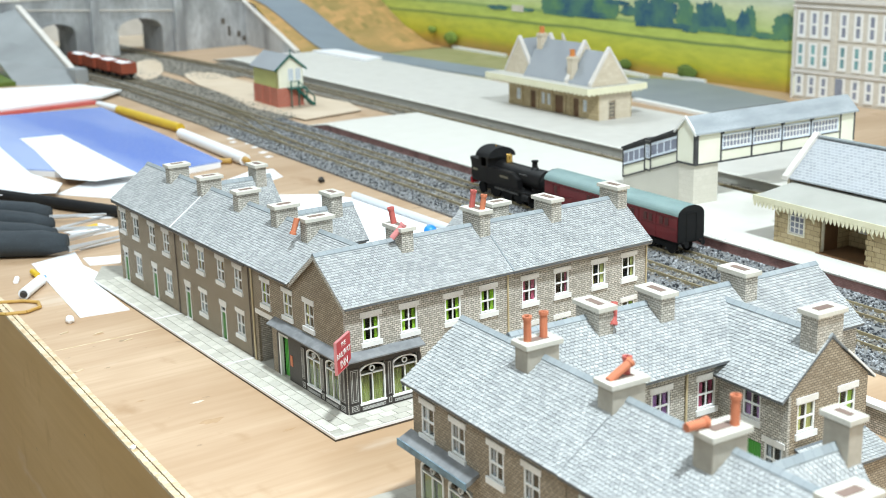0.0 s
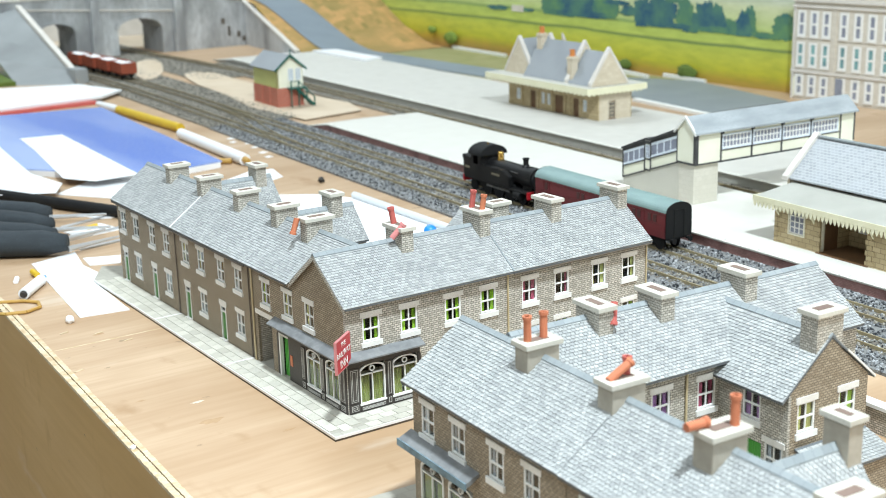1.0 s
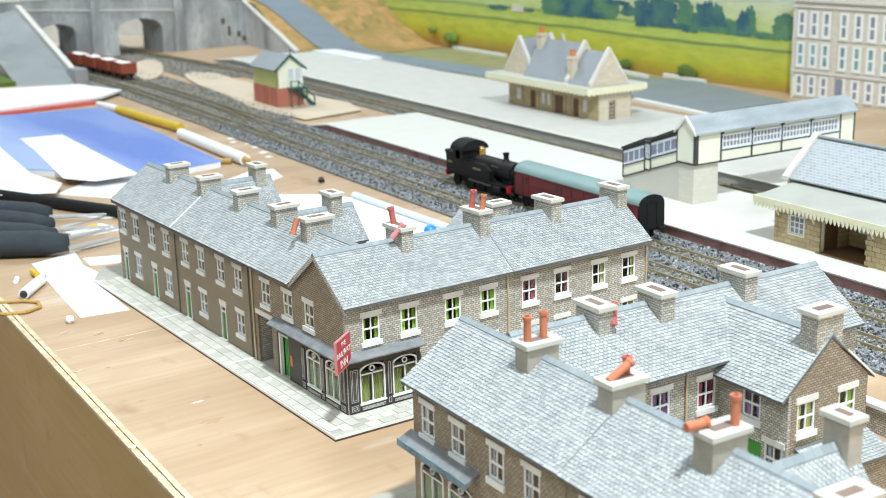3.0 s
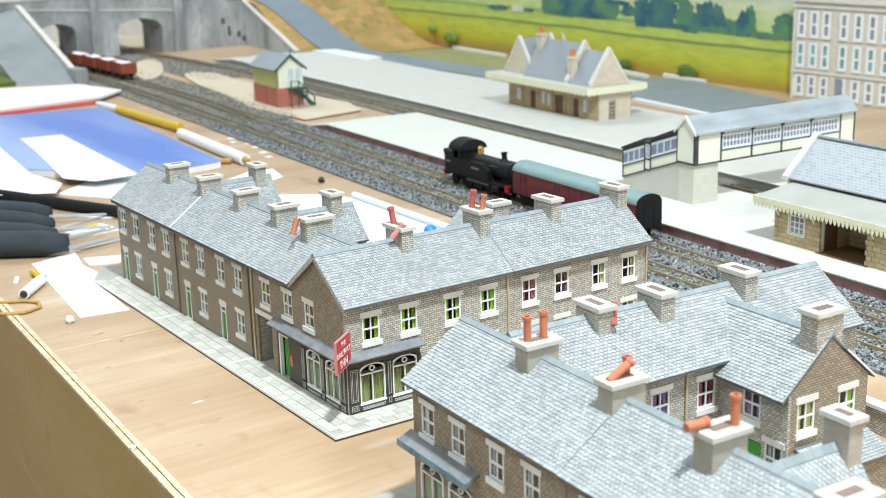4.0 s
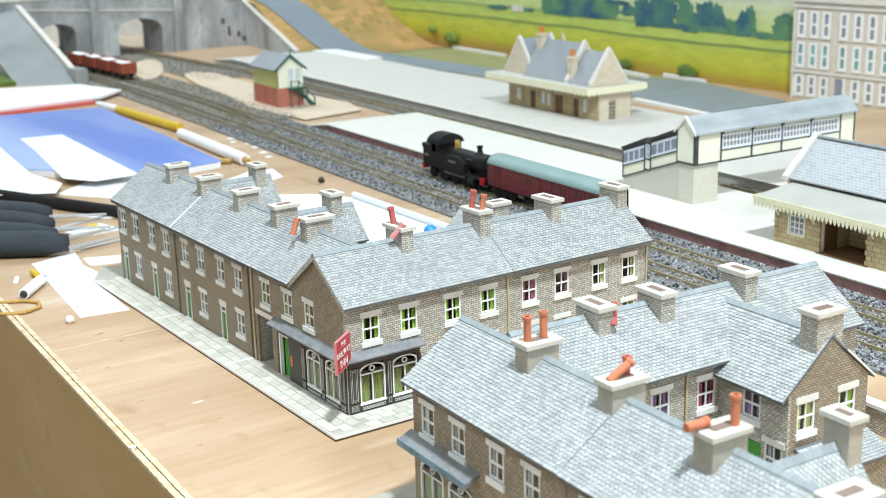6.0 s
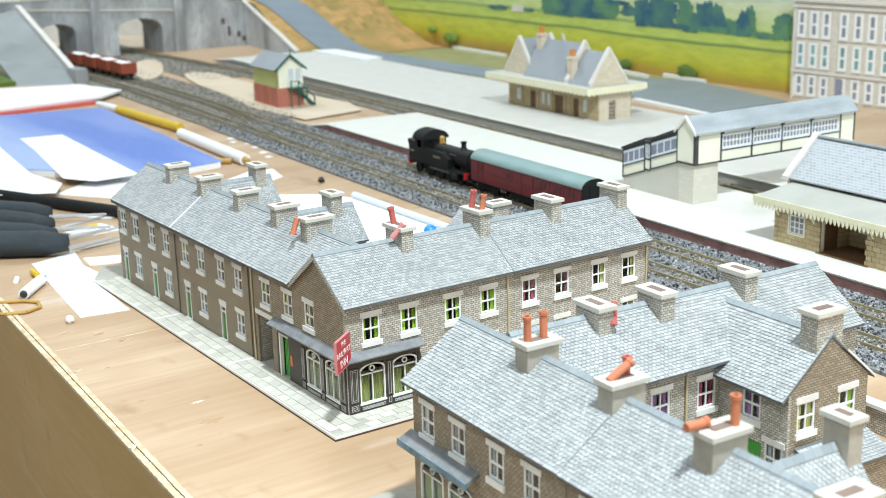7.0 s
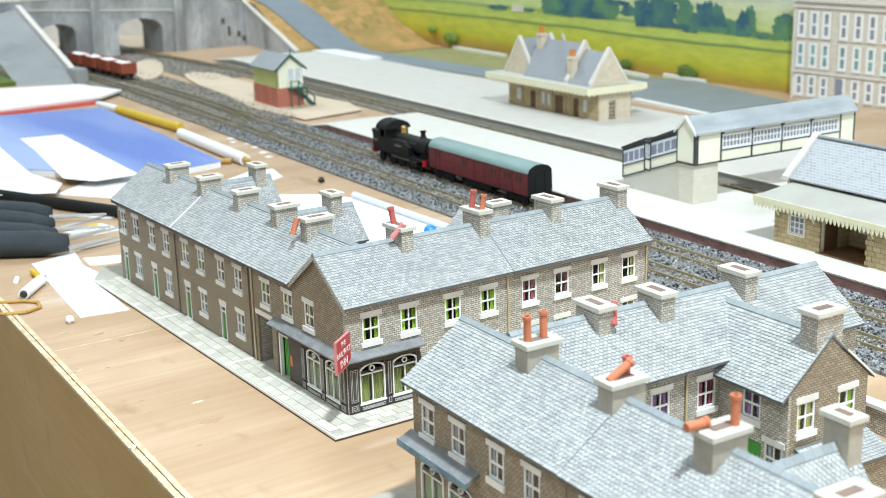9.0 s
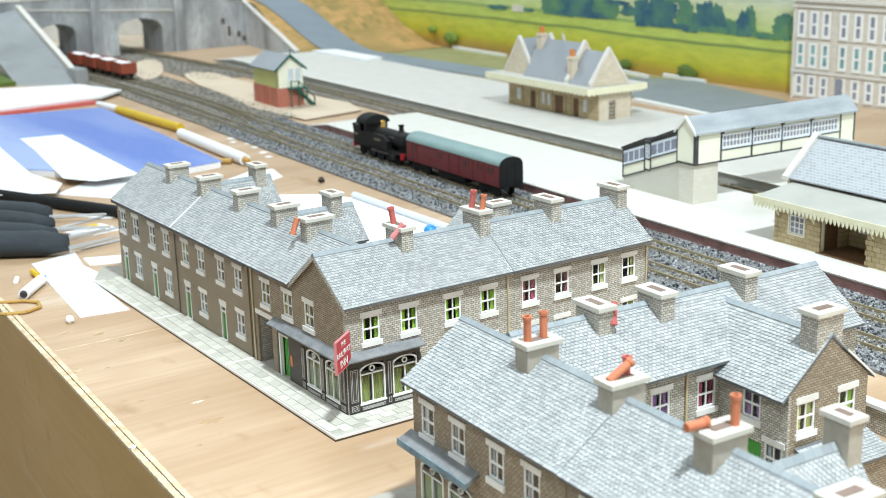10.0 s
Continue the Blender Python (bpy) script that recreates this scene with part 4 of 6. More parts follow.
    window(h, Lw, 43.5, 18.5, N, 0.2)
    d = part("door", fbox(B(), Lw, 22.7, 0, -1.6, 34.3, 36.8, -0.8), "green_bright", h)
    b = B()
    for k in range(6):
        fbox(b, Lw, 23.1 + 1.85 * k, 1, -0.8, 24.5 + 1.85 * k, 36, -0.5)
    part("door_plank", b, "green_bright", d)
    Fg = side(x0, y0 - dd, 0)
    b = wall(B(), Fg, 2.05, W - 2.05, 0, 71, [hole(14, 44), hole(46, 44)])
    gable_end(b, Fg, W, 71, 97)
    part("gable_wall", b, "stone", h)
    window(h, Fg, 14, 44, Y, 0.3)
    window(h, Fg, 46, 44, G, 0.3)
    part("wing_wall", wall(B(), side(x0 + W, y0 - dd, 90), 0, dd, 0, 71), "stone", h)
    gable_roof(h, y0 - dd, y0 + 30, W, 71.5, 98, along="y", off=(x0, 0), over=5.0, ends=(0.6, 0), mat="slate_big")
    stack(h, x0 + W / 2 - 1, y0 - dd + 6.5, 88, 114, 20, 12)
    kk = 26.5 / (W / 2)
    part("verge_edge", extrude(B(), [(x0 + W / 2 + 12, y0 - dd - 1.4, 98 - 12 * kk + 0.6), (x0 + W + 5, y0 - dd - 1.4, 71.5 - 5 * kk + 0.6), (x0 + W + 5, y0 - dd - 1.4, 71.5 - 5 * kk + 2.0), (x0 + W / 2 + 12, y0 - dd - 1.4, 98 - 12 * kk + 2.0)], (0, 0.7, 0)), "white", h)
    part("glue_blob", lathe(B(), (x0 - 2, y0 + 4, 76), ((0.6, 0), (2.2, 1.2), (2.4, 3), (1.2, 4.6), (0.4, 5)), 10), "white", h, smooth=True)
    # lean-to below the gable
    lean = part("lean_to_roof", extrude(B(), [Fg(6, 38, 0.2), Fg(62, 38, 0.2), Fg(62, 30, 22), Fg(6, 30, 22)], (0, 0, 1.2)), "slate_under", h)
    e0, e1 = Fg(6, 31.2, 22), Fg(6, 39.2, 0.2)
    slate_courses(lean, e0, Vector((1, 0, 0)), (e1 - e0).normalized(), 56, (e1 - e0).length)
    b = wall(B(), side(x0 + 8, y0 - dd - 20, 0), 0, 52, 0, 30)
    part("lean_to_wall", b, "stone", h)
    # low stone wall with a white coping at the foot of the yard
    b = extrude(B(), [(296, -46, -2.9), (302, -46, -2.9), (302, -190, -2.9), (296, -190, -2.9)], (0, 0, 17))
    w = thing("yard_wall", "low grey stone yard wall with white coping", "wall", x, y, 0, rot)
    part("stonework", b, "stone_lightened", w)
    part("coping", extrude(B(), [(294.5, -45, 14.2), (303.5, -45, 14.2), (303.5, -190, 14.2), (294.5, -190, 14.2)], (0, 0, 2.4)), "white", w)
    # paving under the block
    t = thing("yard_base", "grey paving card under the house block", "pavement", x, y, 0, rot, kind="structure")
    part("paving", extrude(B(), [(-27, 26, -3), (280, 26, -3), (280, -142, -3), (130, -142, -3), (130, -290, -3), (-27, -290, -3)], (0, 0, 2.9)), "flags", t)


block_two()


# ---- the train ----
def wheel(parent, x, y, r, z, spokes=False):
    b = tube(B(), (-1.3, 0, 0), (1.3, 0, 0), r, n=24)
    tube(b, (-1.9, 0, 0), (-1.3, 0, 0), r + 0.8, n=24)
    if spokes:
        for k in range(10):
            a = 2 * math.pi * k / 10
            tube(b, (1.5, 0.25 * r * math.cos(a), 0.25 * r * math.sin(a)), (1.5, 0.85 * r * math.cos(a), 0.85 * r * math.sin(a)), 0.5, n=6)
        box(b, 1.3, -1.2, r * 0.35, 2.4, 1.2, r * 0.6)
    else:
        box(b, 1.3, -0.8, -r * 0.7, 1.8, 0.8, r * 0.7)
    o = part("wheel", b, "black_matt", parent, at=(x, y, z))
    return o


WHEELS = []


def loco():
    t = thing("tank_locomotive", "black side tank steam locomotive with brass safety valve", "locomotive")
    f = B()
    box(f, -17, -72, 15, 17, 68, 17.5, 0.4)
    box(f, -9, -62, 6, 9, 62, 15)
    part("footplate", f, "black", t)
    b = B()
    tube(b, (0, -52, 30.5), (0, 28, 30.5), 11.2, n=32)
    tube(b, (0, -71, 30.5), (0, -52, 30.5), 12.0, n=32)
    box(b, -8, -69, 17, 8, -50, 26)
    part("boiler", b, "black", t, smooth=False)
    tube_b = tube(B(), (0, -71.1, 30.5), (0, -73, 30.5), 9.8, 8.4, n=28)
    part("smokebox_door", tube_b, "black_matt", t)
    for s in (-1, 1):
        k = B()
        x0, x1 = (-17, -9) if s < 0 else (9, 17)
        extrude(k, [(x0, -34, 17.5), (x0, 34, 17.5), (x0, 34, 35), (x0, -18, 35), (x0, -34, 29)], (x1 - x0, 0, 0))
        bmesh.ops.bevel(k, geom=k.edges[:], offset=0.6, segments=2, affect="EDGES")
        tk = part("side_tank", k, "black", t)
        xs = -17.15 if s < 0 else 17.0
        part("lettering_bar", boxed(xs, -14, 27, xs + 0.15, 4, 29.5), "faded_gold", tk)
    cab = B()
    for ox, tr in ((-17, -90), (17, 90)):
        F = side(ox, 52 if tr < 0 else 30, tr)
        wall(cab, F, 0, 22, 17.5, 46.5, [(6, 34, 17, 44)], th=1.0)
    box(cab, -16, 30, 17.5, 16, 31.2, 48)
    box(cab, -16, 50.8, 17.5, 16, 52, 48)
    c = part("cab", cab, "black", t)
    arc = [(-19 * math.cos(math.pi * i / 14), 45.0 + 11.5 * math.sin(math.pi * i / 14)) for i in range(15)]
    part("cab_roof", extrude(B(), [(x, 26, z) for x, z in arc], (0, 29, 0)), "black_matt", c)
    part("whistle", tube(B(), (-3, 34, 55), (-3, 34, 59), 0.8), "brass", c)
    for x in (-7, 7):
        part("spectacle", tube(B(), (x, 29.6, 46), (x, 30.2, 46), 3.2), "glass", c)
    bk = B()
    extrude(bk, [(-16.9, 52.1, 17.5), (-16.9, 69, 17.5), (-16.9, 69, 34), (-16.9, 72, 40), (-16.9, 71, 42), (-16.9, 52.1, 40)], (33.8, 0, 0))
    bkr = part("bunker", bk, "black", t)
    part("lettering_bar", boxed(-17.1, 55, 27, -16.92, 66, 29.5), "faded_gold", bkr)
    tube_c = lathe(B(), (0, -45, 40.5), ((5.5, 0), (3.4, 3), (3.1, 7.5), (4.1, 9.3), (4.1, 10.4), (2.5, 10.5), (2.3, 8)))
    part("chimney", tube_c, "black", t, smooth=False)
    part("safety_valve", lathe(B(), (0, 10, 39.8), ((5.0, 0), (3.6, 3), (3.2, 7.5), (3.8, 9.6), (2.2, 11.2))), "brass", t, smooth=True)
    for y, s in ((-73.3, -1), (69.5, 1)):
        bm = part("buffer_beam", boxed(-17, y - 1.2, 10, 17, y + 1.2, 17.8), "red_beam", t)
        for x in (-11.5, 11.5):
            bf = tube(B(), (x, y, 13.5), (x, y + s * 6, 13.5), 1.5)
            tube(bf, (x, y + s * 6, 13.5), (x, y + s * 7, 13.5), 3.3)
            part("buffer", bf, "black_matt", bm)
    for y in (-28, -2, 24):
        for x in (-9.2, 9.2):
            WHEELS.append((wheel(t, x, y, 10.5, 10.8, True), 10.5))
    for y in (-54, 54):
        for x in (-9.2, 9.2):
            WHEELS.append((wheel(t, x, y, 6.5, 6.8), 6.5))
    for s in (-1, 1):
        part("cylinder", tube(B(), (s * 14.5, -58, 11), (s * 14.5, -44, 11), 4.5, n=16), "black", t)
        part("coupling_rod", boxed(s * 11.6 - 0.5, -28, 10.0, s * 11.6 + 0.5, 24, 12.2), "steel", t)
    part("handrail", tube(B(), (-14.2, -50, 36), (-14.2, -34, 36), 0.4, n=6), "steel", t)
    return t


M["steel"] = worn("dull_steel", (0.3, 0.3, 0.3), (0.2, 0.2, 0.2), 0.4, metal=1.0)


def coach():
    t = thing("passenger_coach", "crimson coach with grey-green roof and black ends", "railway coach")
    L = 110.0
    b = B()
    prof = [(-18.2, 14), (-18.6, 22), (-18.2, 38), (-17.4, 41), (17.4, 41), (18.2, 38), (18.6, 22), (18.2, 14)]
    extrude(b, [(x, -L + 1, z) for x, z in prof], (0, 2 * L - 2, 0))
    body = part("body", b, "maroon", t)
    arc = [(-18.3 * math.cos(math.pi * i / 16), 40.2 + 10.2 * math.sin(math.pi * i / 16) ** 0.9) for i in range(17)]
    part("roof", extrude(B(), [(x, -L, z) for x, z in arc], (0, 2 * L, 0)), "coach_roof", t)
    for s in (-1, 1):
        e = B()
        prof2 = [(-18.3, 14), (-18.7, 22), (-18.3, 40)] + arc[1:-1] + [(18.3, 40), (18.7, 22), (18.3, 14)]
        extrude(e, [(x, s * (L + 0.05), z) for x, z in prof2], (0, s * 1.0, 0))
        end = part("coach_end", e, "black_matt", t)
        g = B()
        for q in ((-7.5, 14, -6.6, 43), (6.6, 14, 7.5, 43), (-6.6, 42.2, 6.6, 43)):
            box(g, q[0], min(s * (L + 1.1), s * (L + 1.8)), q[1], q[2], max(s * (L + 1.1), s * (L + 1.8)), q[3])
        part("gangway", g, "black_matt", end)
        for x in (-11.5, 11.5):
            bf = tube(B(), (x, s * (L + 1.05), 12.5), (x, s * (L + 6), 12.5), 1.4)
            tube(bf, (x, s * (L + 6), 12.5), (x, s * (L + 7), 12.5), 3.2)
            part("buffer", bf, "black_matt", end)
    for s in (-1, 1):
        x0 = s * 18.4
        for y in (88, 30, 22, -34, -42, -62, -70, -86, -94):
            part("coach_window", boxed(x0 - 0.5, y - 2.6, 29, x0 + 0.25, y + 2.6, 36.5), "coach_glass", body)
        for y in (93, 82, 2, -20, -52, -78):
            part("door_line", boxed(x0 - 0.5, y - 0.2, 15, x0 + 0.3, y + 0.2, 39), "maroon_dark", body)
        for z in (27.2, 38.4):
            part("body_line", boxed(x0 - 0.5, -L + 2, z, x0 + 0.32, L - 2, z + 0.3), "maroon_dark", body)
    u = B()
    box(u, -15, -L + 2, 11.5, 15, L - 2, 14)
    box(u, -14, -28, 5, 14, 30, 11.4)
    part("underframe", u, "black_matt", t)
    for y in (-78, 78):
        bg = B()
        for s in (-1, 1):
            box(bg, s * 12 - 1, y - 20, 5, s * 12 + 1, y + 20, 10)
        box(bg, -12, y - 4, 6, 12, y + 4, 11.4)
        bo = part("bogie", bg, "black_matt", t)
        for dy in (-15, 15):
            for x in (-9.2, 9.2):
                WHEELS.append((wheel(t, x, y + dy, 6.3, 6.6), 6.3))
    return t


M["maroon_dark"] = worn("dark_crimson", (0.105, 0.009, 0.013), (0.085, 0.008, 0.011), 0.5)
M["coach_glass"] = worn("dark_coach_glazing", (0.06, 0.012, 0.013), (0.045, 0.01, 0.011), 0.3)
LOCO, COACH = loco(), coach()
for ob in COACH.children_recursive:
    if not ob.name.startswith("wheel"):
        ob.data.transform(Matrix.Diagonal((0.87, 0.975, 0.955, 1)))
# a short wheelbase: the engine's plan is drawn long and closed up here
for ob in LOCO.children_recursive:
    if ob.name.startswith("wheel"):
        ob.location.y *= 0.92
    else:
        ob.data.transform(Matrix.Diagonal((1, 0.92, 1, 1)))


# ---- the far side of the railway ----
M["bridge"] = worn("grey_printed_bridge_stone", (0.60, 0.62, 0.63), (0.25, 0.255, 0.26), 0.85, fine=120, broad=14, amount=0.5, stretch=(1, 0.4, 1))
M["ramp_grey"] = worn("smooth_grey_card", (0.36, 0.38, 0.385), (0.27, 0.285, 0.29), 0.3, broad=9, amount=0.5)
M["grass"] = worn("green_scatter", (0.13, 0.19, 0.035), (0.08, 0.12, 0.02), 0.95, broad=60, bump=0.5)
M["olive"] = worn("olive_ground_cover", (0.34, 0.31, 0.15), (0.26, 0.26, 0.10), 0.95, broad=22, amount=0.45, bump=0.4)
M["ochre"] = worn("ochre_painted_plaster", (0.56, 0.315, 0.12), (0.27, 0.2, 0.06), 0.9, fine=40, broad=6, amount=0.5, bump=0.6)
M["road"] = worn("blue_grey_road_card", (0.235, 0.275, 0.31), (0.185, 0.22, 0.25), 0.6, broad=14, amount=0.35)
M["carpark"] = worn("dark_grey_card", (0.25, 0.275, 0.285), (0.205, 0.23, 0.24), 0.6, broad=14, amount=0.35)
M["wagon"] = worn("red_brown_wagon_paint", (0.37, 0.078, 0.035), (0.27, 0.055, 0.025), 0.6, amount=0.35)
M["yellow_box"] = worn("pale_green_yellow_boarding", (0.56, 0.57, 0.22), (0.48, 0.5, 0.18), 0.6)
M["pale_box"] = worn("cream_boarding", (0.86, 0.85, 0.70), (0.79, 0.78, 0.62), 0.6)
M["dark_green"] = worn("dark_green_trim", (0.015, 0.13, 0.10), (0.01, 0.09, 0.07), 0.5)
M["grey_roof"] = worn("plain_grey_roof", (0.33, 0.35, 0.37), (0.27, 0.29, 0.31), 0.6, broad=20)
M["bridge_roof"] = worn("blue_grey_roof_card", (0.42, 0.455, 0.475), (0.28, 0.31, 0.33), 0.6, broad=70, amount=0.45, stretch=(0.3, 1, 1))
M["cream_valance"] = worn("cream_valance", (0.82, 0.79, 0.58), (0.74, 0.7, 0.48), 0.6)
M["awning_grey"] = worn("grey_card_awning", (0.45, 0.445, 0.40), (0.36, 0.355, 0.315), 0.75, broad=20, amount=0.4)
M["awning"] = worn("grey_cream_awning", (0.57, 0.555, 0.495), (0.5, 0.485, 0.43), 0.7, broad=20)
M["black_trim"] = worn("black_framing", (0.05, 0.05, 0.05), (0.08, 0.08, 0.08), 0.6)
M["pier"] = coursed("pale_concrete_block_print", (0.55, 0.52, 0.44), (0.6, 0.57, 0.49), (0.5, 0.47, 0.4), 8, 5, 0.2, blotch=0.3, dark=(0.45, 0.42, 0.34))
M["brown_wood"] = worn("brown_painted_wood", (0.16, 0.08, 0.035), (0.1, 0.05, 0.02), 0.6)
M["tower_stone"] = coursed("grey_brown_facade_print", (0.58, 0.53, 0.45), (0.65, 0.60, 0.52), (0.5, 0.46, 0.38), 7, 4, 0.2, blotch=0.3, dark=(0.38, 0.34, 0.29))
M["facade_trim"] = worn("pale_facade_trim", (0.72, 0.68, 0.63), (0.6, 0.56, 0.5), 0.7)
M["orange_pot"] = worn("orange_pot", (0.66, 0.24, 0.06), (0.5, 0.16, 0.04), 0.7)

platform("platform_far", "pale card island platform behind the tracks", 706, 952, -420, 1900, 10, 120, "platform", "awning_grey")
ballast("ballast_far", 648, 706, -420, 1950, "ballast_brown", 5000, 1.4, 5, stones="stones_brown")
ballast("ballast_junction", 354, 516, 1150, 2620, "ballast_brown", 7000, 1.5, 7, -0.7, "stones_brown")
ballast("ballast_siding", 548, 648, 1700, 2620, "ballast_brown", 2000, 1.5, 9, -0.9, "stones_brown")
bend = lambda y: -0.00011 * max(0.0, y - 1500) ** 2
cross = lambda y: 53.0 * (1 / (1 + math.exp(-(y - 1120) / 60.0)))
track("track", TRAIN, 1500, 2620, "weathered track curving to the stone bridge", bend)
track("track", NEAR, 1300, 2620, "weathered track curving to the stone bridge", lambda y: bend(y) * 0.6)
track("track", 678, -420, 2620, "weathered track between the two platforms", lambda y: -0.00009 * max(0.0, y - 1500) ** 2)
track("crossover_track", NEAR, 930, 1330, "pale crossover track between two running lines", cross, step=25)


def sand_island():
    t = thing("bare_board_island", "bare tan board showing between ballast beds", "baseboard", kind="structure")
    part("sand", extrude(B(), [(x, y, -0.85) for x, y in ((560, 1292), (593, 1465), (612, 1637), (635, 1743), (658, 1812), (690, 1828), (716, 1783), (705, 1650), (695, 1500), (705, 1400), (713, 1215), (686, 1130), (566, 1108))], (0, 0, 1.2)), "sand", t)
    part("sand", extrude(B(), [(x, y, -0.85) for x, y in ((560, 1790), (583, 1918), (625, 2030), (672, 2108), (700, 2132), (717, 2118), (702, 2040), (672, 1960), (640, 1880), (597, 1808), (575, 1785))], (0, 0, 1.35)), "sand", t)


M["sand"] = worn("pale_bare_board", (0.66, 0.55, 0.42), (0.56, 0.44, 0.31), 0.8, broad=20)
sand_island()


def wagon(x, y, rz):
    t = thing("open_wagon", "red-brown open goods wagon with a white load", "railway wagon", x, y, RAIL, rz, group="goods wagons")
    b = B()
    for F, L in ((side(-16, 38, -90), 76), (side(16, -38, 90), 76)):
        wall(b, F, 0, L, 11, 33, th=1.4)
    for F in (side(-14.5, -38, 0), side(14.5, 38, 180)):
        wall(b, F, 0, 29, 11, 33, th=1.4)
    box(b, -14.5, -36.5, 10.8, 14.5, 36.5, 12.5)
    body = part("body", b, "wagon", t)
    for s in (-1, 1):
        for y2 in (-37, -13, 13, 37):
            part("strap", boxed(s * 16.0 - 0.5, y2 - 0.8, 11, s * 16.0 + 0.5, y2 + 0.8, 33), "wagon", body)
    rng = random.Random(int(y))
    ld = B()
    nx, ny = 5, 9
    g = [[ld.verts.new((-14 + 28 * i / nx, -36 + 72 * j / ny, 30.5 + rng.uniform(0, 4.0) * (0 < i < nx and 0 < j < ny))) for j in range(ny + 1)] for i in range(nx + 1)]
    for i in range(nx):
        for j in range(ny):
            ld.faces.new((g[i][j], g[i + 1][j], g[i + 1][j + 1], g[i][j + 1]))
    part("load", ld, "paper", t)
    u = B()
    box(u, -12, -37, 7, 12, 37, 10.7)
    part("underframe", u, "black_matt", t)
    for y2 in (-20, 20):
        for x2 in (-9.2, 9.2):
            wheel(t, x2, y2, 6.0, 6.0)


for i in range(4):
    yw = 1836 + 78 * i
    wagon(rx(TRAIN, yw) + bend(yw), yw, -3.18 + i * 0.7)


BRIDGE_SLOTS = ((969, 62, 4, 7), (984, 36, 3, 12), (1010, 27, 4, 7), (1024, 15, 4, 6))


def arched_bridge():
    t = thing("stone_road_bridge", "grey stone arched road bridge over the tracks", "bridge")
    arches = ((500, 590, 84, 60), (694, 806, 84, 58), (340, 430, 84, 60))

    def top(x):
        return 141 if x < 820 else 141 - (x - 820) * 0.17

    def low(x):
        for a, c, h, sp in arches:
            if a < x < c:
                q = (x - (a + c) / 2) / ((c - a) / 2)
                return sp + (h - sp) * math.sqrt(max(0, 1 - q * q))
        return -3
    b = B()
    xs = sorted({300.0, 1030.0, *[a + (c - a) * i / 16 for a, c, _, _ in arches for i in range(17)], 820.0, 900.0})
    for x0, x1 in zip(xs, xs[1:]):
        m = (x0 + x1) / 2
        l0, l1 = (low(x0 + 0.01), low(x1 - 0.01)) if low(m) > 0 else (-3, -3)
        extrude(b, [(x0, 2280, l0), (x1, 2280, l1), (x1, 2280, top(x1)), (x0, 2280, top(x0))], (0, 130, 0))
    bmesh.ops.remove_doubles(b, verts=b.verts, dist=0.001)
    part("bridge_wall", b, "bridge", t)
    part("parapet_coping", extrude(B(), [(300, 2275, 141), (820, 2275, 141), (820, 2275, 146), (300, 2275, 146)], (0, 16, 0)), "facade_trim", t)
    for a, c, h, sp in arches[:2]:
        r = B()
        n = 14
        pts = [((a + c) / 2 - (c - a) / 2 * math.cos(math.pi * i / n), sp + (h - sp) * math.sin(math.pi * i / n)) for i in range(n + 1)]
        for (x0, z0), (x1, z1) in zip(pts, pts[1:]):
            xm = (a + c) / 2
            extrude(r, [(x0, 2277, z0), (x1, 2277, z1), (xm + (x1 - xm) * 1.12, 2277, z1 + 6), (xm + (x0 - xm) * 1.12, 2277, z0 + 6)], (0, 2.95, 0))
        part("arch_ring", r, "bridge", t)
    for x in (455, 640, 850):
        part("buttress", extrude(B(), [(x - 14, 2270, -3), (x + 14, 2270, -3), (x + 10, 2274, 135), (x - 10, 2274, 135)], (0, 5.9, 0)), "bridge", t)
    part("string_course", extrude(B(), [(470, 2276, 119), (860, 2276, 94), (860, 2276, 98), (470, 2276, 123)], (0, 3.9, 0)), "facade_trim", t)
    for x, z, w, hh in BRIDGE_SLOTS:
        part("drain_slot", boxed(x - w, 2277.5, z - hh, x + w, 2279.9, z + hh), "pipe_dark", t)
    # wing wall stepping down beside the road
    part("wing_wall", extrude(B(), [(1030, 2285, -3), (990, 1935, -3), (990, 1935, 9), (1030, 2285, 106)], (7, 0, 0)), "bridge", t)
    part("wing_coping", extrude(B(), [(1027, 2285, 106.2), (987, 1935, 9.2), (999, 1935, 9.2), (1039, 2285, 106.2)], (0, 0, 4)), "facade_trim", t)
    return t


arched_bridge()
end = thing("end_board", "white painted board closing the layout behind the bridge", "board", kind="structure")
part("panel", boxed(200, 2760, -3, 1300, 2772, 132), "facade_trim", end)
part("floor_card", boxed(330, 2440, -2.9, 960, 2758, -1.4), "sand", end)


def ramp():
    t = thing("card_ramp", "smooth grey card ramp with pale coping", "ramp")
    top = [(459, 2279, 128), (445, 1895, 20), (437, 1841, -2.9), (338, 1915, -2.9), (352, 2090, 34), (360, 2279, 100)]
    b = B()
    u = [b.verts.new(p) for p in top]
    d = [b.verts.new((p[0], p[1], -3.0)) for p in top]
    for i, j, k in ((0, 1, 5), (1, 4, 5), (1, 3, 4), (1, 2, 3)):
        b.faces.new((u[i], u[j], u[k]))
    for i in range(6):
        j = (i + 1) % 6
        b.faces.new((u[i], d[i], d[j], u[j]))
    part("slope", b, "ramp_grey", t)
    part("coping", extrude(B(), [(455, 2275, 126), (467, 2275, 126), (453, 1890, 19), (441, 1890, 19)], (0, 0, 8)), "facade_trim", t)
    part("end_pier", boxed(436, 1838, -3, 462, 1892, 27, 1.0), "ramp_grey", t)
    g = thing("grass_bank", "green scatter bank beside the ramp", "grass", kind="stuff")
    part("bank", extrude(B(), [(230, 1930, -3), (336, 1912, -3), (350, 2088, -3), (240, 2200, -3)], (0, 0, 9)), "grass", g)


ramp()


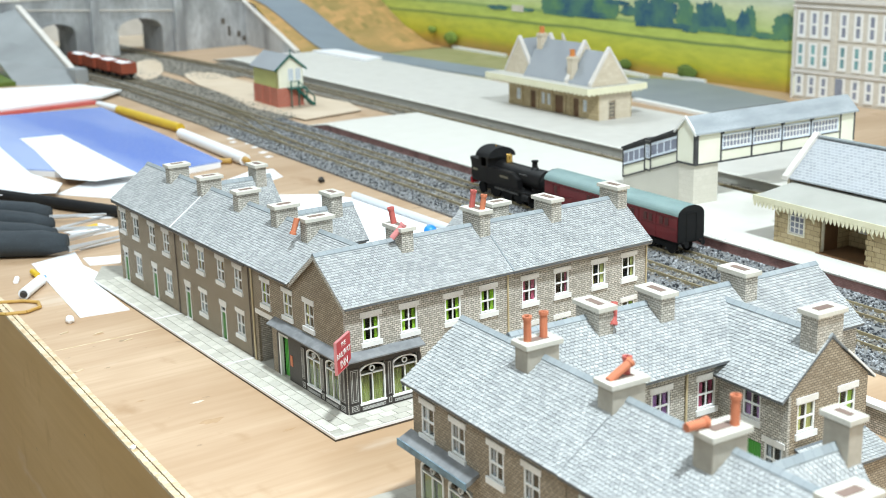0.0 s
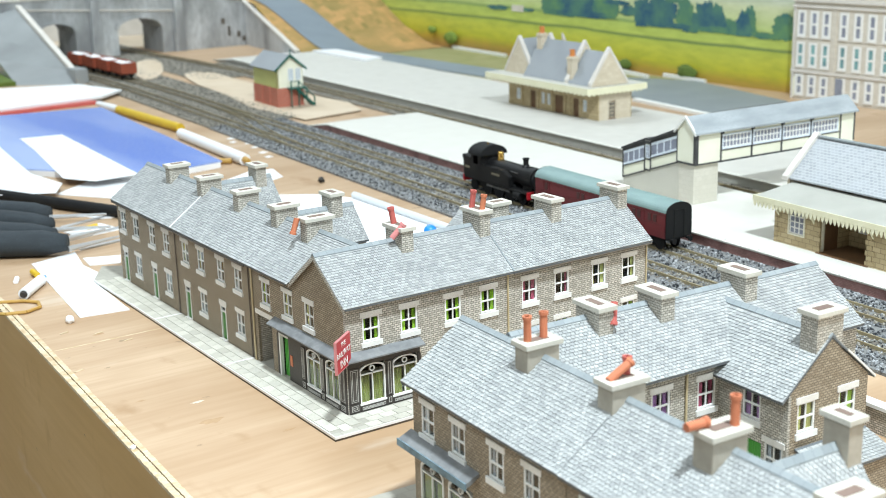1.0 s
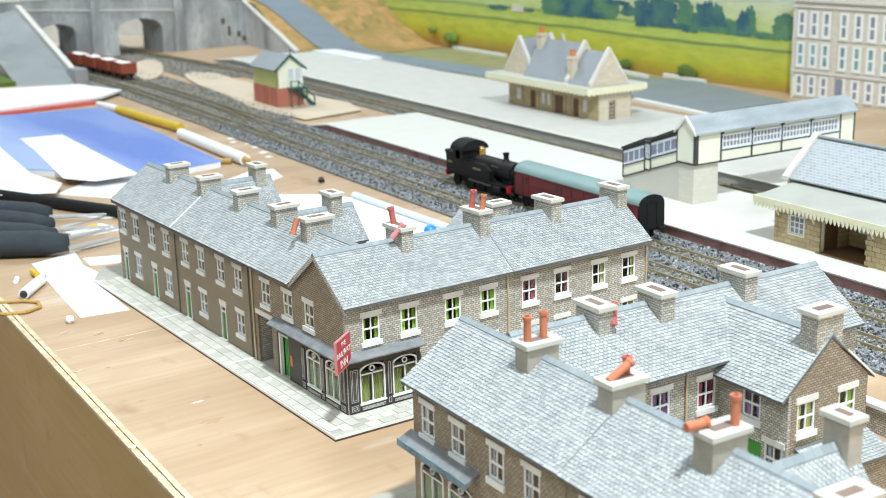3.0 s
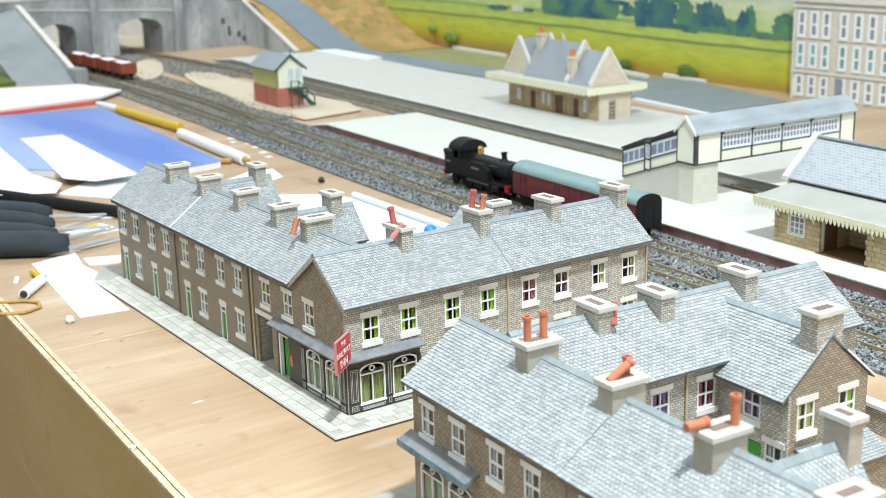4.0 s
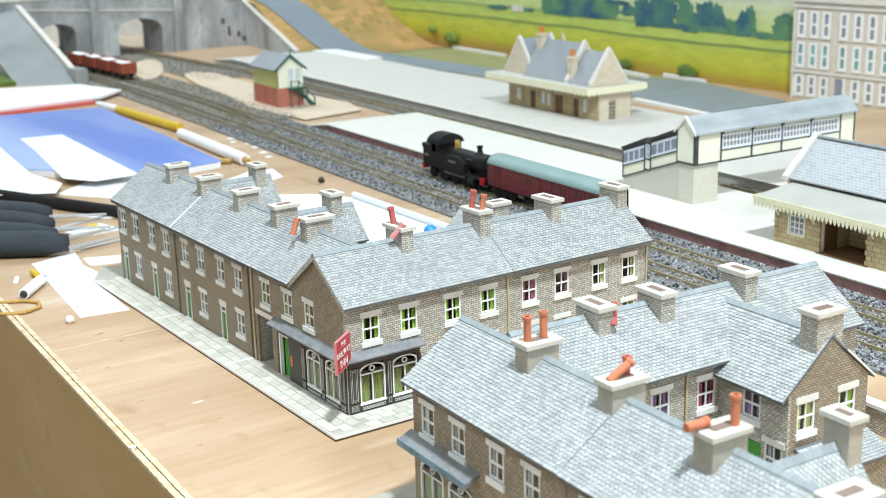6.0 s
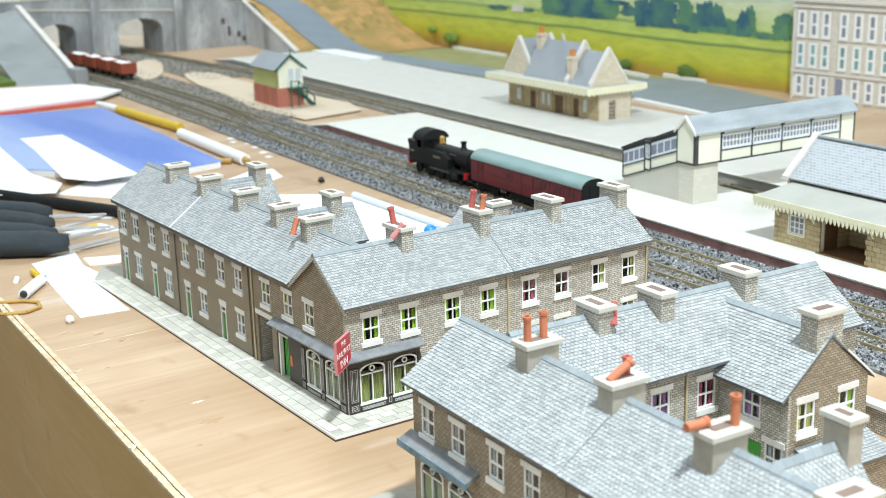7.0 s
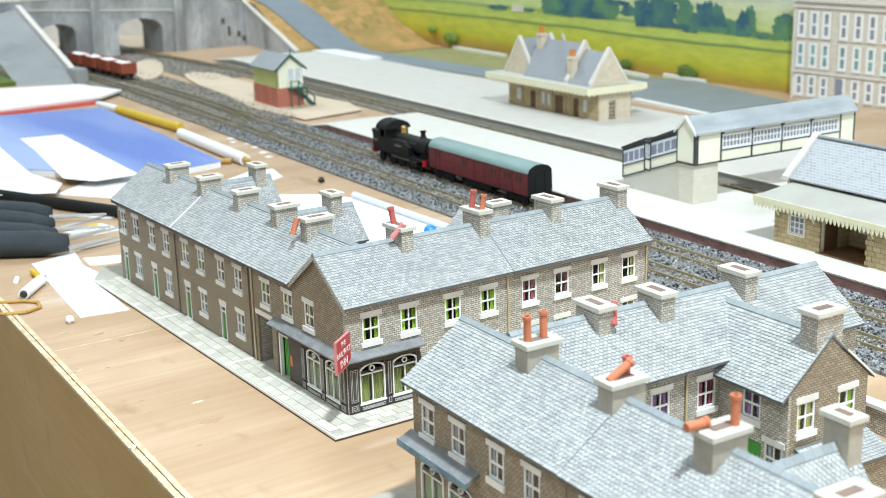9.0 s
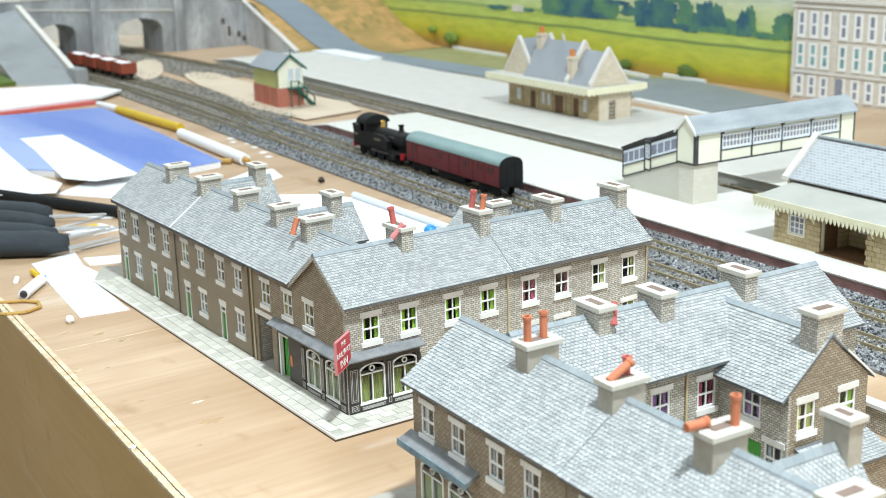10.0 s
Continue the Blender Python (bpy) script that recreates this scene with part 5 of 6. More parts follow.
def hill():
    t = thing("plaster_hill", "ochre and olive painted plaster hillside with a road cutting", "hill", kind="structure")

    def h(x, y):
        s = min(1.0, max(0.0, (y - 1850) / 470.0))
        s = s * s * (3 - 2 * s)
        far = max(0.0, (x - 1165) / 180.0)
        return -3 + 3 + 112 * s + (46 * s * far if x > 1165 else 0)

    b = B()
    nx, ny = 26, 40
    g = []
    for i in range(nx + 1):
        row = []
        for j in range(ny + 1):
            x, y = 1000 + 344 * i / nx, 1830 + 900 * j / ny
            x = max(x, 1000 + max(0, min(1, (y - 1935) / 350)) * 36)
            road = 1052 < x < 1166
            q = 0 if road else 9 * noise.noise(Vector((x * 0.016, y * 0.013, 0))) + 3 * noise.noise(Vector((x * 0.06, y * 0.05, 2)))
            q *= min(1, max(0, (y - 1860) / 120))
            row.append(b.verts.new((x, y, h(x, y) + q - (1.5 if road else 0))))
        g.append(row)
    for i in range(nx):
        for j in range(ny):
            b.faces.new((g[i][j], g[i + 1][j], g[i + 1][j + 1], g[i][j + 1]))
    part("slope", b, "ochre", t, smooth=True)
    r = thing("road", "blue-grey card road climbing to the bridge", "road", kind="structure")
    b = B()
    ys = [1850 + 480 * k / 24 for k in range(25)]
    for y0, y1 in zip(ys, ys[1:]):
        extrude(b, [(1057, y0, h(1100, y0) + 0.6), (1163, y0, h(1100, y0) + 0.6), (1163, y1, h(1100, y1) + 0.6), (1057, y1, h(1100, y1) + 0.6)], (0, 0, 1.0))
    extrude(b, [(1057, 1850, -1.5), (1163, 1850, -1.5), (1162, 1560, -1.5), (1168, 1290, -1.5), (1082, 1290, -1.5), (1078, 1560, -1.5)], (0, 0, 3.1))
    part("road_surface", b, "road", r)
    c = thing("car_park", "dark grey card station forecourt", "road", kind="structure")
    part("surface", extrude(B(), [(1082, 1289, -1.5), (1168, 1289, -1.5), (1285, 1080, -1.5), (1326, 985, -1.5), (1255, 705, -1.5), (1075, 710, -1.5), (1110, 930, -1.5)], (0, 0, 2.6)), "carpark", c)
    g2 = thing("ground_cover", "olive and tan painted ground beside the road", "ground", kind="structure")
    part("ground", extrude(B(), [(1169, 1290, -2.9), (1286, 1082, -2.9), (1330, 1000, -2.9), (1340, 1850, -2.9), (1164, 1850, -2.9), (1163, 1560, -2.9)], (0, 0, 1.8)), "olive", g2)
    part("ground", extrude(B(), [(rx(953, 1250), 1250, -2.9), (1081, 1290, -2.9), (1077, 1560, -2.9), (1056, 1850, -2.9), (rx(953, 1870), 1870, -2.9)], (0, 0, 1.6)), "olive_pale", g2)
    for x0, y0, x1, y1 in ((1318, 1565, 1338, 1800), (1296, 1085, 1332, 1250), (1322, 960, 1338, 1085)):
        k = thing("low_wall", "low white card wall before the backscene", "wall")
        part("wall_strip", extrude(B(), [(x0, y0, -3), (x0 + 7, y0, -3), (x1 + 7, y1, -3), (x1, y1, -3)], (0, 0, 8)), "white", k)
    k = thing("kerb_strip", "pale card kerb strip beside the forecourt", "kerb")
    part("strip", extrude(B(), [(1060, 700, -2.9), (1072, 700, -2.9), (1100, 900, -2.9), (1088, 900, -2.9)], (0, 0, 5)), "white", k)
    k = thing("paper_scrap", "white paper scrap on the far platform", "paper")
    part("sheet", extrude(B(), [(1000, 1640, 10.1), (1050, 1650, 10.1), (1062, 1870, 10.1), (1010, 1890, 10.1)], (0, 0, 5)), "paper", k)


M["olive_pale"] = worn("pale_olive_ground", (0.52, 0.46, 0.30), (0.44, 0.40, 0.24), 0.95, broad=22, amount=0.45, bump=0.4)
hill()


# ---- printed backscene ----
def backscene():
    m, nt, b = nodes_of("printed_countryside", 0.55)
    uv = nt.nodes.new("ShaderNodeUVMap")
    sep = nt.nodes.new("ShaderNodeSeparateXYZ")
    nt.links.new(uv.outputs[0], sep.inputs[0])
    n1 = add(nt, "ShaderNodeTexNoise", Scale=3.0, Detail=5.0)
    nt.links.new(uv_of(nt, 1, 2, 1), n1.inputs["Vector"])
    mr = nt.nodes.new("ShaderNodeMapRange")
    mr.inputs[1].default_value, mr.inputs[2].default_value = 497 * U, 797 * U
    ad = nt.nodes.new("ShaderNodeMath")
    ad.operation = "MULTIPLY_ADD"
    ad.inputs[1].default_value = 0.02
    nt.links.new(n1.outputs[0], ad.inputs[0])
    nt.links.new(sep.outputs[1], ad.inputs[2])
    # the hedge lines run a little downhill along the sheet
    sl = nt.nodes.new("ShaderNodeMath")
    sl.operation = "MULTIPLY_ADD"
    sl.inputs[1].default_value = 0.012
    nt.links.new(sep.outputs[0], sl.inputs[0])
    nt.links.new(ad.outputs[0], sl.inputs[2])
    nt.links.new(sl.outputs[0], mr.inputs[0])
    r = nt.nodes.new("ShaderNodeValToRGB")
    stops = ((0.0, (0.417, 0.236, 0.077)), (0.06, (0.464, 0.322, 0.0422)), (0.11, (0.533, 0.504, 0.0422)), (0.20, (0.58, 0.58, 0.077)), (0.245, (0.486, 0.537, 0.0885)), (0.252, (0.185, 0.258, 0.077)), (0.264, (0.232, 0.301, 0.0885)),
             (0.272, (0.533, 0.601, 0.123)), (0.335, (0.486, 0.58, 0.135)), (0.352, (0.232, 0.343, 0.123)), (0.37, (0.533, 0.623, 0.228)), (0.5, (0.637, 0.665, 0.413)), (0.62, (0.58, 0.644, 0.737)), (1.0, (0.695, 0.748, 0.807)))
    el = r.color_ramp.elements
    el[0].position, el[0].color = stops[0][0], rgb(stops[0][1])
    el[1].position, el[1].color = stops[-1][0], rgb(stops[-1][1])
    for p, c in stops[1:-1]:
        e = el.new(p)
        e.color = rgb(c)
    nt.links.new(mr.outputs[0], r.inputs[0])
    g = speck(nt, uv_of(nt, 1, 3, 1), 25.0, 0.4, 0.7)
    k = nt.nodes.new("ShaderNodeMath")
    k.operation = "MULTIPLY"
    k.inputs[1].default_value = 0.3
    nt.links.new(g, k.inputs[0])
    nt.links.new(mixed(nt, k.outputs[0], r.outputs[0], (0.2, 0.27, 0.04)), b.inputs["Base Color"])
    t = thing("backdrop", "printed countryside backscene with green fields and trees", "backscene", kind="structure")
    part("sheet", boxed(1346, 300, -3, 1349, 3400, 420), m, t)
    rng = random.Random(4)
    # (y, z of the foot, width, height)
    trees = [(1430, 97, 90, 60), (1375, 96, 90, 66), (1325, 98, 70, 54), (1285, 99, 84, 62), (1245, 100, 60, 50), (1150, 90, 66, 66), (1112, 91, 60, 70), (1084, 101, 62, 50), (1037, 89, 56, 70), (1018, 86, 52, 42),
             (985, 99, 60, 50), (955, 98, 52, 44), (919, 89, 52, 28), (890, 88, 44, 44), (878, 88, 40, 60), (800, 84, 60, 56), (1624, 98, 84, 13), (840, 86, 60, 14), (1190, 108, 60, 22), (1330, 97, 230, 14), (1080, 91, 180, 12), (950, 90, 150, 12), (1520, 99, 60, 9), (1230, 128, 90, 10), (1060, 140, 70, 8)]
    for y, z, w, h in trees:
        b2 = B()
        n = 64
        ph = rng.uniform(0, 50)
        ring = []
        for i in range(n):
            a = 2 * math.pi * i / n
            q = 0.82 + 0.3 * noise.noise(Vector((math.cos(a) * 1.6 + ph, math.sin(a) * 1.6, 0))) + 0.22 * noise.noise(Vector((math.cos(a) * 5 + ph, math.sin(a) * 5, 3))) + 0.1 * noise.noise(Vector((math.cos(a) * 13 + ph, math.sin(a) * 13, 7)))
            cx = math.cos(a) if math.sin(a) > 0 else math.copysign(abs(math.cos(a)) ** 0.4, math.cos(a))
            ring.append((1345.6, y + w / 2 * q * cx, max(z, z + h * 0.45 + h * 0.55 * q * math.sin(a))))
        extrude(b2, ring, (-0.5 - rng.uniform(0, 0.4), 0, 0))
        part("printed_tree", b2, rng.choice(("tree_blue", "tree_green", "tree_blue")), t)
    part("printed_house", boxed(1344.6, 1530, 98, 1345.8, 1572, 112), "tower_stone", t)
    for y, z, w in ((1802, 20, 52), (1190, 10, 36), (1019, 8, 50), (1880, 34, 30)):
        b2 = B()
        bmesh.ops.create_icosphere(b2, subdivisions=3, radius=1.0)
        for v in b2.verts:
            q = 1 + 0.3 * noise.noise(v.co * 2 + Vector((y, 0, 0)))
            v.co = Vector((1336 + v.co.x * 7 * q, y + v.co.y * w / 2 * q, z + v.co.z * w * 0.28 * q + 4))
        part("bush", b2, "bush_green" if y > 1700 else "grass", label="olive green bush before the backscene", category="bush", smooth=True)


M["bush_green"] = worn("light_green_scatter", (0.22, 0.30, 0.05), (0.12, 0.18, 0.03), 0.95, fine=300, broad=60, bump=0.6)
M["tree_blue"] = worn("printed_blue_green_trees", (0.02, 0.085, 0.165), (0.085, 0.21, 0.15), 0.6, fine=90, broad=26, amount=0.5, bump=0.0)
M["tree_green"] = worn("printed_green_trees", (0.045, 0.15, 0.15), (0.13, 0.27, 0.12), 0.6, fine=90, broad=26, amount=0.5, bump=0.0)
backscene()


# ---- signal box ----
def signal_box():
    t = thing("signal_box", "cream and green signal box on a red brick base", "signal box", 592, 1250, 0, -3.18)
    W, L = 48.0, 102.0
    b = B()
    lower = side(0, L, -90)
    wall(b, lower, 0, L, -3, 33)
    wall(b, side(2.05, 0, 0), 0, W - 4.1, -3, 33)
    wall(b, side(W, 0, 90), 0, L, -3, 33)
    wall(b, side(W - 2.05, L, 180), 0, W - 4.1, -3, 33)
    base = part("brick_base", b, "red_brick", t)
    for u in (1.5, 34, 67, L - 1.5):
        part("pilaster", fbox(B(), lower, u - 2, -3, 0, u + 2, 33, 1.4), "red_brick", base)
    b = wall(B(), lower, 0, L, 33.1, 68)
    part("side_boarding", b, "yellow_box", t)
    F = side(0, 0, 0)
    b = wall(B(), F, 2.05, W - 2.05, 33.1, 68, [(20, 44, 31, 66), (34, 44, 45, 66)])
    gable_end(b, F, W, 68, 86)
    part("gable_boarding", b, "pale_box", t)
    for u0, u1 in ((20, 31), (34, 45)):
        w = B()
        for q in ((u0, 44, u0 + 1.4, 66), (u1 - 1.4, 44, u1, 66), (u0 + 1.4, 44, u1 - 1.4, 45.4), (u0 + 1.4, 64.6, u1 - 1.4, 66), ((u0 + u1) / 2 - 0.6, 45.4, (u0 + u1) / 2 + 0.6, 64.6)):
            fbox(w, F, q[0], q[1], -1.4, q[2], q[3], 0.3)
        win = part("window", w, "white", t)
        part("pane", fbox(B(), F, u0 + 1, 45, -1.1, u1 - 1, 65, -0.9), "pale_glazing", win)
    part("wall_back", wall(B(), side(W, 0, 90), 0, L, 33.1, 68), "pale_box", t)
    part("wall_back", wall(B(), side(W - 2.05, L, 180), 0, W - 4.1, 33.1, 68), "pale_box", t)
    gable_roof(t, 0, L, W, 68.3, 88, along="y", over=6, ends=(5, 5), mat="grey_roof", ridge=False)
    k = 19.7 / 24
    b = B()
    for x0 in (-6.2, W + 6.2):
        extrude(b, [(x0, -5.6, 68.3 - 6 * k - 2), (W / 2, -5.6, 88 - 2), (W / 2, -5.6, 91), (x0, -5.6, 68.3 - 6 * k + 2)], (0, 1.2, 0))
    part("barge_board", b, "dark_green", t)
    part("finial", tube(B(), (W / 2, -5, 88), (W / 2, -5, 99), 0.9), "dark_green", t)
    part("corner_post", boxed(-1.0, -0.9, 33, 1.8, 1.9, 66), "olive", t)
    # outside stair and landing
    part("landing", boxed(18, -14, 31, W + 2, -0.1, 33), "dark_green", t)
    st = B()
    for i in range(9):
        z = 31 - i * 3.7
        box(st, 34 + i * 3.2, -13, z - 1.0, 38.5 + i * 3.2, -2, z)
    part("stair", st, "brown_wood", t)
    for y in (-13.4, -1.4):
        part("stair_string", extrude(B(), [(33, y, 28), (33, y, 32), (66, y, -0.5), (62, y, -3)], (0, 0.9, 0)), "dark_green", t)
    for x, z0, z1 in ((19, -3, 46), (33, -3, 46), (48, 12, 32), (62, -3, 16)):
        part("post", tube(B(), (x, -13.6, z0), (x, -13.6, z1), 1.3, n=8), "dark_green", t)
    part("handrail", tube(B(), (19, -13.6, 45), (33, -13.6, 45), 0.9, n=8), "dark_green", t)
    part("handrail", tube(B(), (33, -13.6, 45), (62, -13.6, 15), 0.9, n=8), "dark_green", t)


M["grey_glazing"] = worn("grey_blue_glazing", (0.33, 0.35, 0.42), (0.2, 0.21, 0.26), 0.15)
M["pale_glazing"] = worn("pale_blue_glazing", (0.6, 0.68, 0.75), (0.45, 0.53, 0.6), 0.15)
signal_box()


def sash(parent, F, u0, v0, u1, v1, cols, rows, frame_mat="white", glass_mat="pale_glazing", w=0.4):
    du, dv = (u1 - u0) / cols, (v1 - v0) / rows
    cells = [(u0 + i * du + 0.55, v0 + j * dv + 0.5, u0 + (i + 1) * du - 0.55, v0 + (j + 1) * dv - 0.5) for i in range(cols) for j in range(rows)]
    b = wall(B(), lambda u, v, q=0: F(u, v, q + w), u0 - 0.55, u1 + 0.55, v0 - 0.5, v1 + 0.5, cells, th=w - 0.18)
    o = part("window", b, frame_mat, parent)
    part("pane", fbox(B(), F, u0, v0, 0.0, u1, v1, 0.15), glass_mat, o)
    return o


# ---- the far station building ----
def far_station():
    t = thing("station_building", "buff stone station building with steep gables and flat canopy", "station", 868, 850, 10, -3.18, group="station buildings")
    y0, y1, X = -120.0, 118.0, 62.0
    F = side(0, y1, -90)
    L = y1 - y0
    doors = ((62, 76), (176, 190), (128, 150))
    b = wall(B(), F, 0, L, 0, 47.5, [(a, 0, c, 28) for a, c in doors] + [(22, 10, 34, 28), (92, 10, 101, 28), (107, 10, 116, 28), (200, 10, 210, 28)])
    part("front_wall", b, "ashlar", t)
    E = side(0, y0, 0)
    part("end_wall", wall(B(), E, 2.05, X, 0, 47.5, [(20, 0, 34, 28)]), "ashlar_pale", t)
    part("end_wall", wall(B(), side(X, y1, 180), 0, X - 2.05, 0, 47.5), "ashlar_pale", t)
    part("rear_wall", wall(B(), side(X + 2, y0, 90), 0, L, 0, 47.5), "ashlar", t)
    for a, c in ((22, 34), (92, 101), (107, 116), (200, 210)):
        sash(t, lambda u, v, w=0: F(u, v, w - 1.2), a + 0.6, 10.6, c - 0.6, 27.4, 2, 3)
    for a, c in doors:
        d = part("door", fbox(B(), F, a + 0.3, 0, -1.8, c - 0.3, 27.6, -1.0), "brown_wood", t)
    d = part("door", fbox(B(), E, 20.3, 0, -1.8, 33.7, 27.6, -1.0), "brown_wood", t)
    sash(d, lambda u, v, w=0: E(u, v, w - 0.9), 22, 3, 32, 26, 2, 4, "ashlar_pale", "dark")
    for u in (40, 84, 122, 156, 168):
        part("pilaster", fbox(B(), F, u - 2.5, 0, 0, u + 2.5, 47, 1.6), "ashlar", t)
    # canopy with valance
    c = part("canopy", boxed(-26, y0 - 8, 47.7, X + 24, y1 + 28, 51.0, 0.4), "awning", t)
    for q in ((-27.2, y0 - 9.2, -26.05, y1 + 29.2), (X + 24.05, y0 - 9.2, X + 25.2, y1 + 29.2)):
        part("valance", boxed(q[0], q[1], 42.0, q[2], q[3], 51.2), "cream_valance", c)
    for yy in (y0 - 9.2, y1 + 28.05):
        part("valance", boxed(-26, yy, 42.0, X + 24, yy + 1.1, 51.2), "cream_valance", c)
    for i in range(13):
        part("valance_tooth", boxed(-25 + i * 8.2, y0 - 9.2, 40.1, -21 + i * 8.2, y0 - 8.3, 41.9), "cream_valance", c)
    for i in range(26):
        part("valance_tooth", boxed(-27.1, y0 + i * 10.2, 40.1, -26.2, y0 + 5 + i * 10.2, 41.9), "cream_valance", c)
    base = 51.2

    def coping(owner, pts, along):
        """A raised stone coping over a gable's two slopes: foot, apex and foot."""
        cb = B()
        for p, q in zip(pts, pts[1:]):
            lift = Vector((0, 0, 6.5))
            extrude(cb, [Vector(p), Vector(q), Vector(q) + lift, Vector(p) + lift], along)
        part("gable_coping", cb, "facade_trim", owner)

    # cross wing with its gable to the tracks
    yc, half, zr = 94.0, 40.0, 106.0
    gable_roof(t, 4, X + 6, 2 * half, base, zr, along="x", off=(0, yc - half), over=0.5, ends=(-2.6, -2.6), mat="grey_roof", ridge=False)
    for x in (4, X + 3.4):
        g = part("gable", extrude(B(), [(x, yc - half, base), (x, yc + half, base), (x, yc, zr)], (2.5, 0, 0)), "ashlar_pale", t)
        coping(g, [(x - 0.8, yc - half - 1, base - 1.5), (x - 0.8, yc, zr), (x - 0.8, yc + half + 1, base - 1.5)], (6.5, 0, 0))
    # main range, and the lower end block with its gable to the platform end
    gable_roof(t, -52, 66, 66, base, 108, along="y", off=(-6, 0), over=0.5, ends=(0, 0), mat="grey_roof", ridge=False)
    g = part("party_gable", extrude(B(), [(27, 10, base), (62, 10, base), (31, 10, 114)], (0, 3, 0)), "ashlar_pale", t)
    coping(g, [(31, 9.4, 114), (63, 9.4, base)], (0, 4.4, 0))
    for y, zt, name in ((-55, 108, "party_gable"), (-114, 102, "gable")):
        g = part(name, extrude(B(), [(-9, y, base), (61, y, base), (26, y, zt)], (0, 2.6, 0)), "ashlar_pale", t)
        coping(g, [(-10, y - 0.7, base - 1.5), (26, y - 0.7, zt), (62, y - 0.7, base - 1.5)], (0, 7.0, 0))
    gable_roof(t, -111, -55, 68, base, 99, along="y", off=(-8, 0), over=0.5, ends=(0, 0), mat="grey_roof", ridge=False)
    for x, y, z0, z1 in ((17, 48, 80, 118), (-5, -62, base, 92)):
        s = part("chimney", boxed(x, y, z0, x + 11, y + 13, z1, 0.4), "ashlar_pale", t)
        part("chimney_band", boxed(x - 1.2, y - 1.2, z1 - 5, x + 12.2, y + 14.2, z1 - 2.4, 0.3), "ashlar_pale", s)
        part("chimney_pot", lathe(B(), (x + 5.5, y + 6.5, z1), ((5.0, 0), (4.2, 2), (4.0, 9), (4.8, 10), (3.0, 10.2)), 12), "orange_pot", s)


far_station()


# ---- footbridge ----
def footbridge():
    t = thing("footbridge", "cream covered footbridge with black framing and grey roof", "footbridge", 579, 254, 10, -3.18)
    part("pier", boxed(0, 0, 0, 35, 24, 42.5, 0.4), "pier", t)
    # near tower with its gable to the tracks
    b = boxed(-1, -2, 43, 35, 26, 79)
    tw = part("tower", b, "pale_box", t)
    gb = extrude(B(), [(-1, -2, 79), (-1, 26, 79), (-1, 12, 93)], (36, 0, 0))
    part("tower_gable", gb, "pale_box", tw)
    F = side(-1, 26, -90)
    S = side(-1, -2, 0)
    tr = B()
    for q in ((26.2, 43, 28, 80), (0, 43, 26.2, 45.2)):
        fbox(tr, F, q[0], q[1], 0.02, q[2], q[3], 0.7)
    fbox(tr, S, 0, 43, 0.02, 4.6, 80, 0.7)
    fbox(tr, S, 4.6, 43, 0.02, 36, 44.6, 0.7)
    part("framing", tr, "black_trim", tw)
    cp = B()
    for s, yy in ((-1, -5), (1, 29)):
        extrude(cp, [(-4, yy, 75.5), (-4, 12, 92.5), (-4, 12, 96), (-4, yy, 79)], (2.6, 0, 0))
    part("barge_board", cp, "white", tw)
    # deck over the tracks
    X1 = 221.0
    X0 = 35.1
    dk = boxed(X0, 0, 43, X1, 24, 76)
    d = part("deck", dk, "pale_box", t)
    D = side(X0, 0, 0)
    n = 4
    for i in range(n):
        step = (X1 - X0 - 4) / n
        u0 = 2 + step * i
        u1 = u0 + step
        sash(d, D, u0 + 3.2, 58.5, u1 - 1.6, 71, 8, 2, "white", "grey_glazing", 0.7)
        fr = wall(B(), lambda u, v, w=0: D(u, v, w + 1.1), u0 + 2.0, u1 - 0.4, 56.2, 72.6, [(u0 + 3.6, 58.2, u1 - 2.0, 71.3)], th=1.05)
        part("window_surround", fr, "blue_white", d)
        part("post", fbox(B(), D, u0, 43, 0.02, u0 + 1.6, 78, 1.3), "black_trim", d)
        part("post_head", fbox(B(), D, u0 - 0.8, 74, 0.02, u0 + 2.4, 77.5, 3.4), "black_trim", d)
    part("bottom_rail", fbox(B(), D, 0, 42.2, 0.02, X1 - X0, 44.0, 1.0), "black_trim", d)
    part("sill_rail", fbox(B(), D, 0, 54.6, 0.02, X1 - X0, 55.8, 0.6), "black_trim", d)
    rf = B()
    for s, yy in ((-1, -6), (1, 30)):
        extrude(rf, [(-3, yy, 76.5), (-3, 12, 93.2), (-3, 12, 95), (-3, yy, 78.3)], (X1 + 28, 0, 0))
    part("roof", rf, "bridge_roof", t)
    ft = boxed(X1 + 0.1, -1, 42, X1 + 25, 25, 77)
    tw2 = part("tower", ft, "pale_box", t)
    b = B()
    S2 = side(X1 + 0.1, -1, 0)
    fbox(b, S2, 0, 43, 0.02, 1.8, 77, 0.7)
    fbox(b, S2, 23, 43, 0.02, 24.8, 77, 0.7)
    part("framing", b, "black_trim", tw2)
    part("pier", boxed(X1 + 3, 0, 0, X1 + 23, 24, 41.9, 0.4), "pier", t)
    # covered stair down to the platform
    ya, yb = 26.2, 118.0
    zf = lambda y: 42 - (y - ya) * 31 / (yb - ya)
    side_b = extrude(B(), [(0, 24.1, 0), (0, yb, 0), (0, yb, zf(yb)), (0, ya, zf(ya)), (0, 24.1, zf(ya))], (30, 0, 0))
    part("stair_base", side_b, "pier_plain", t)
    flat = 72.0
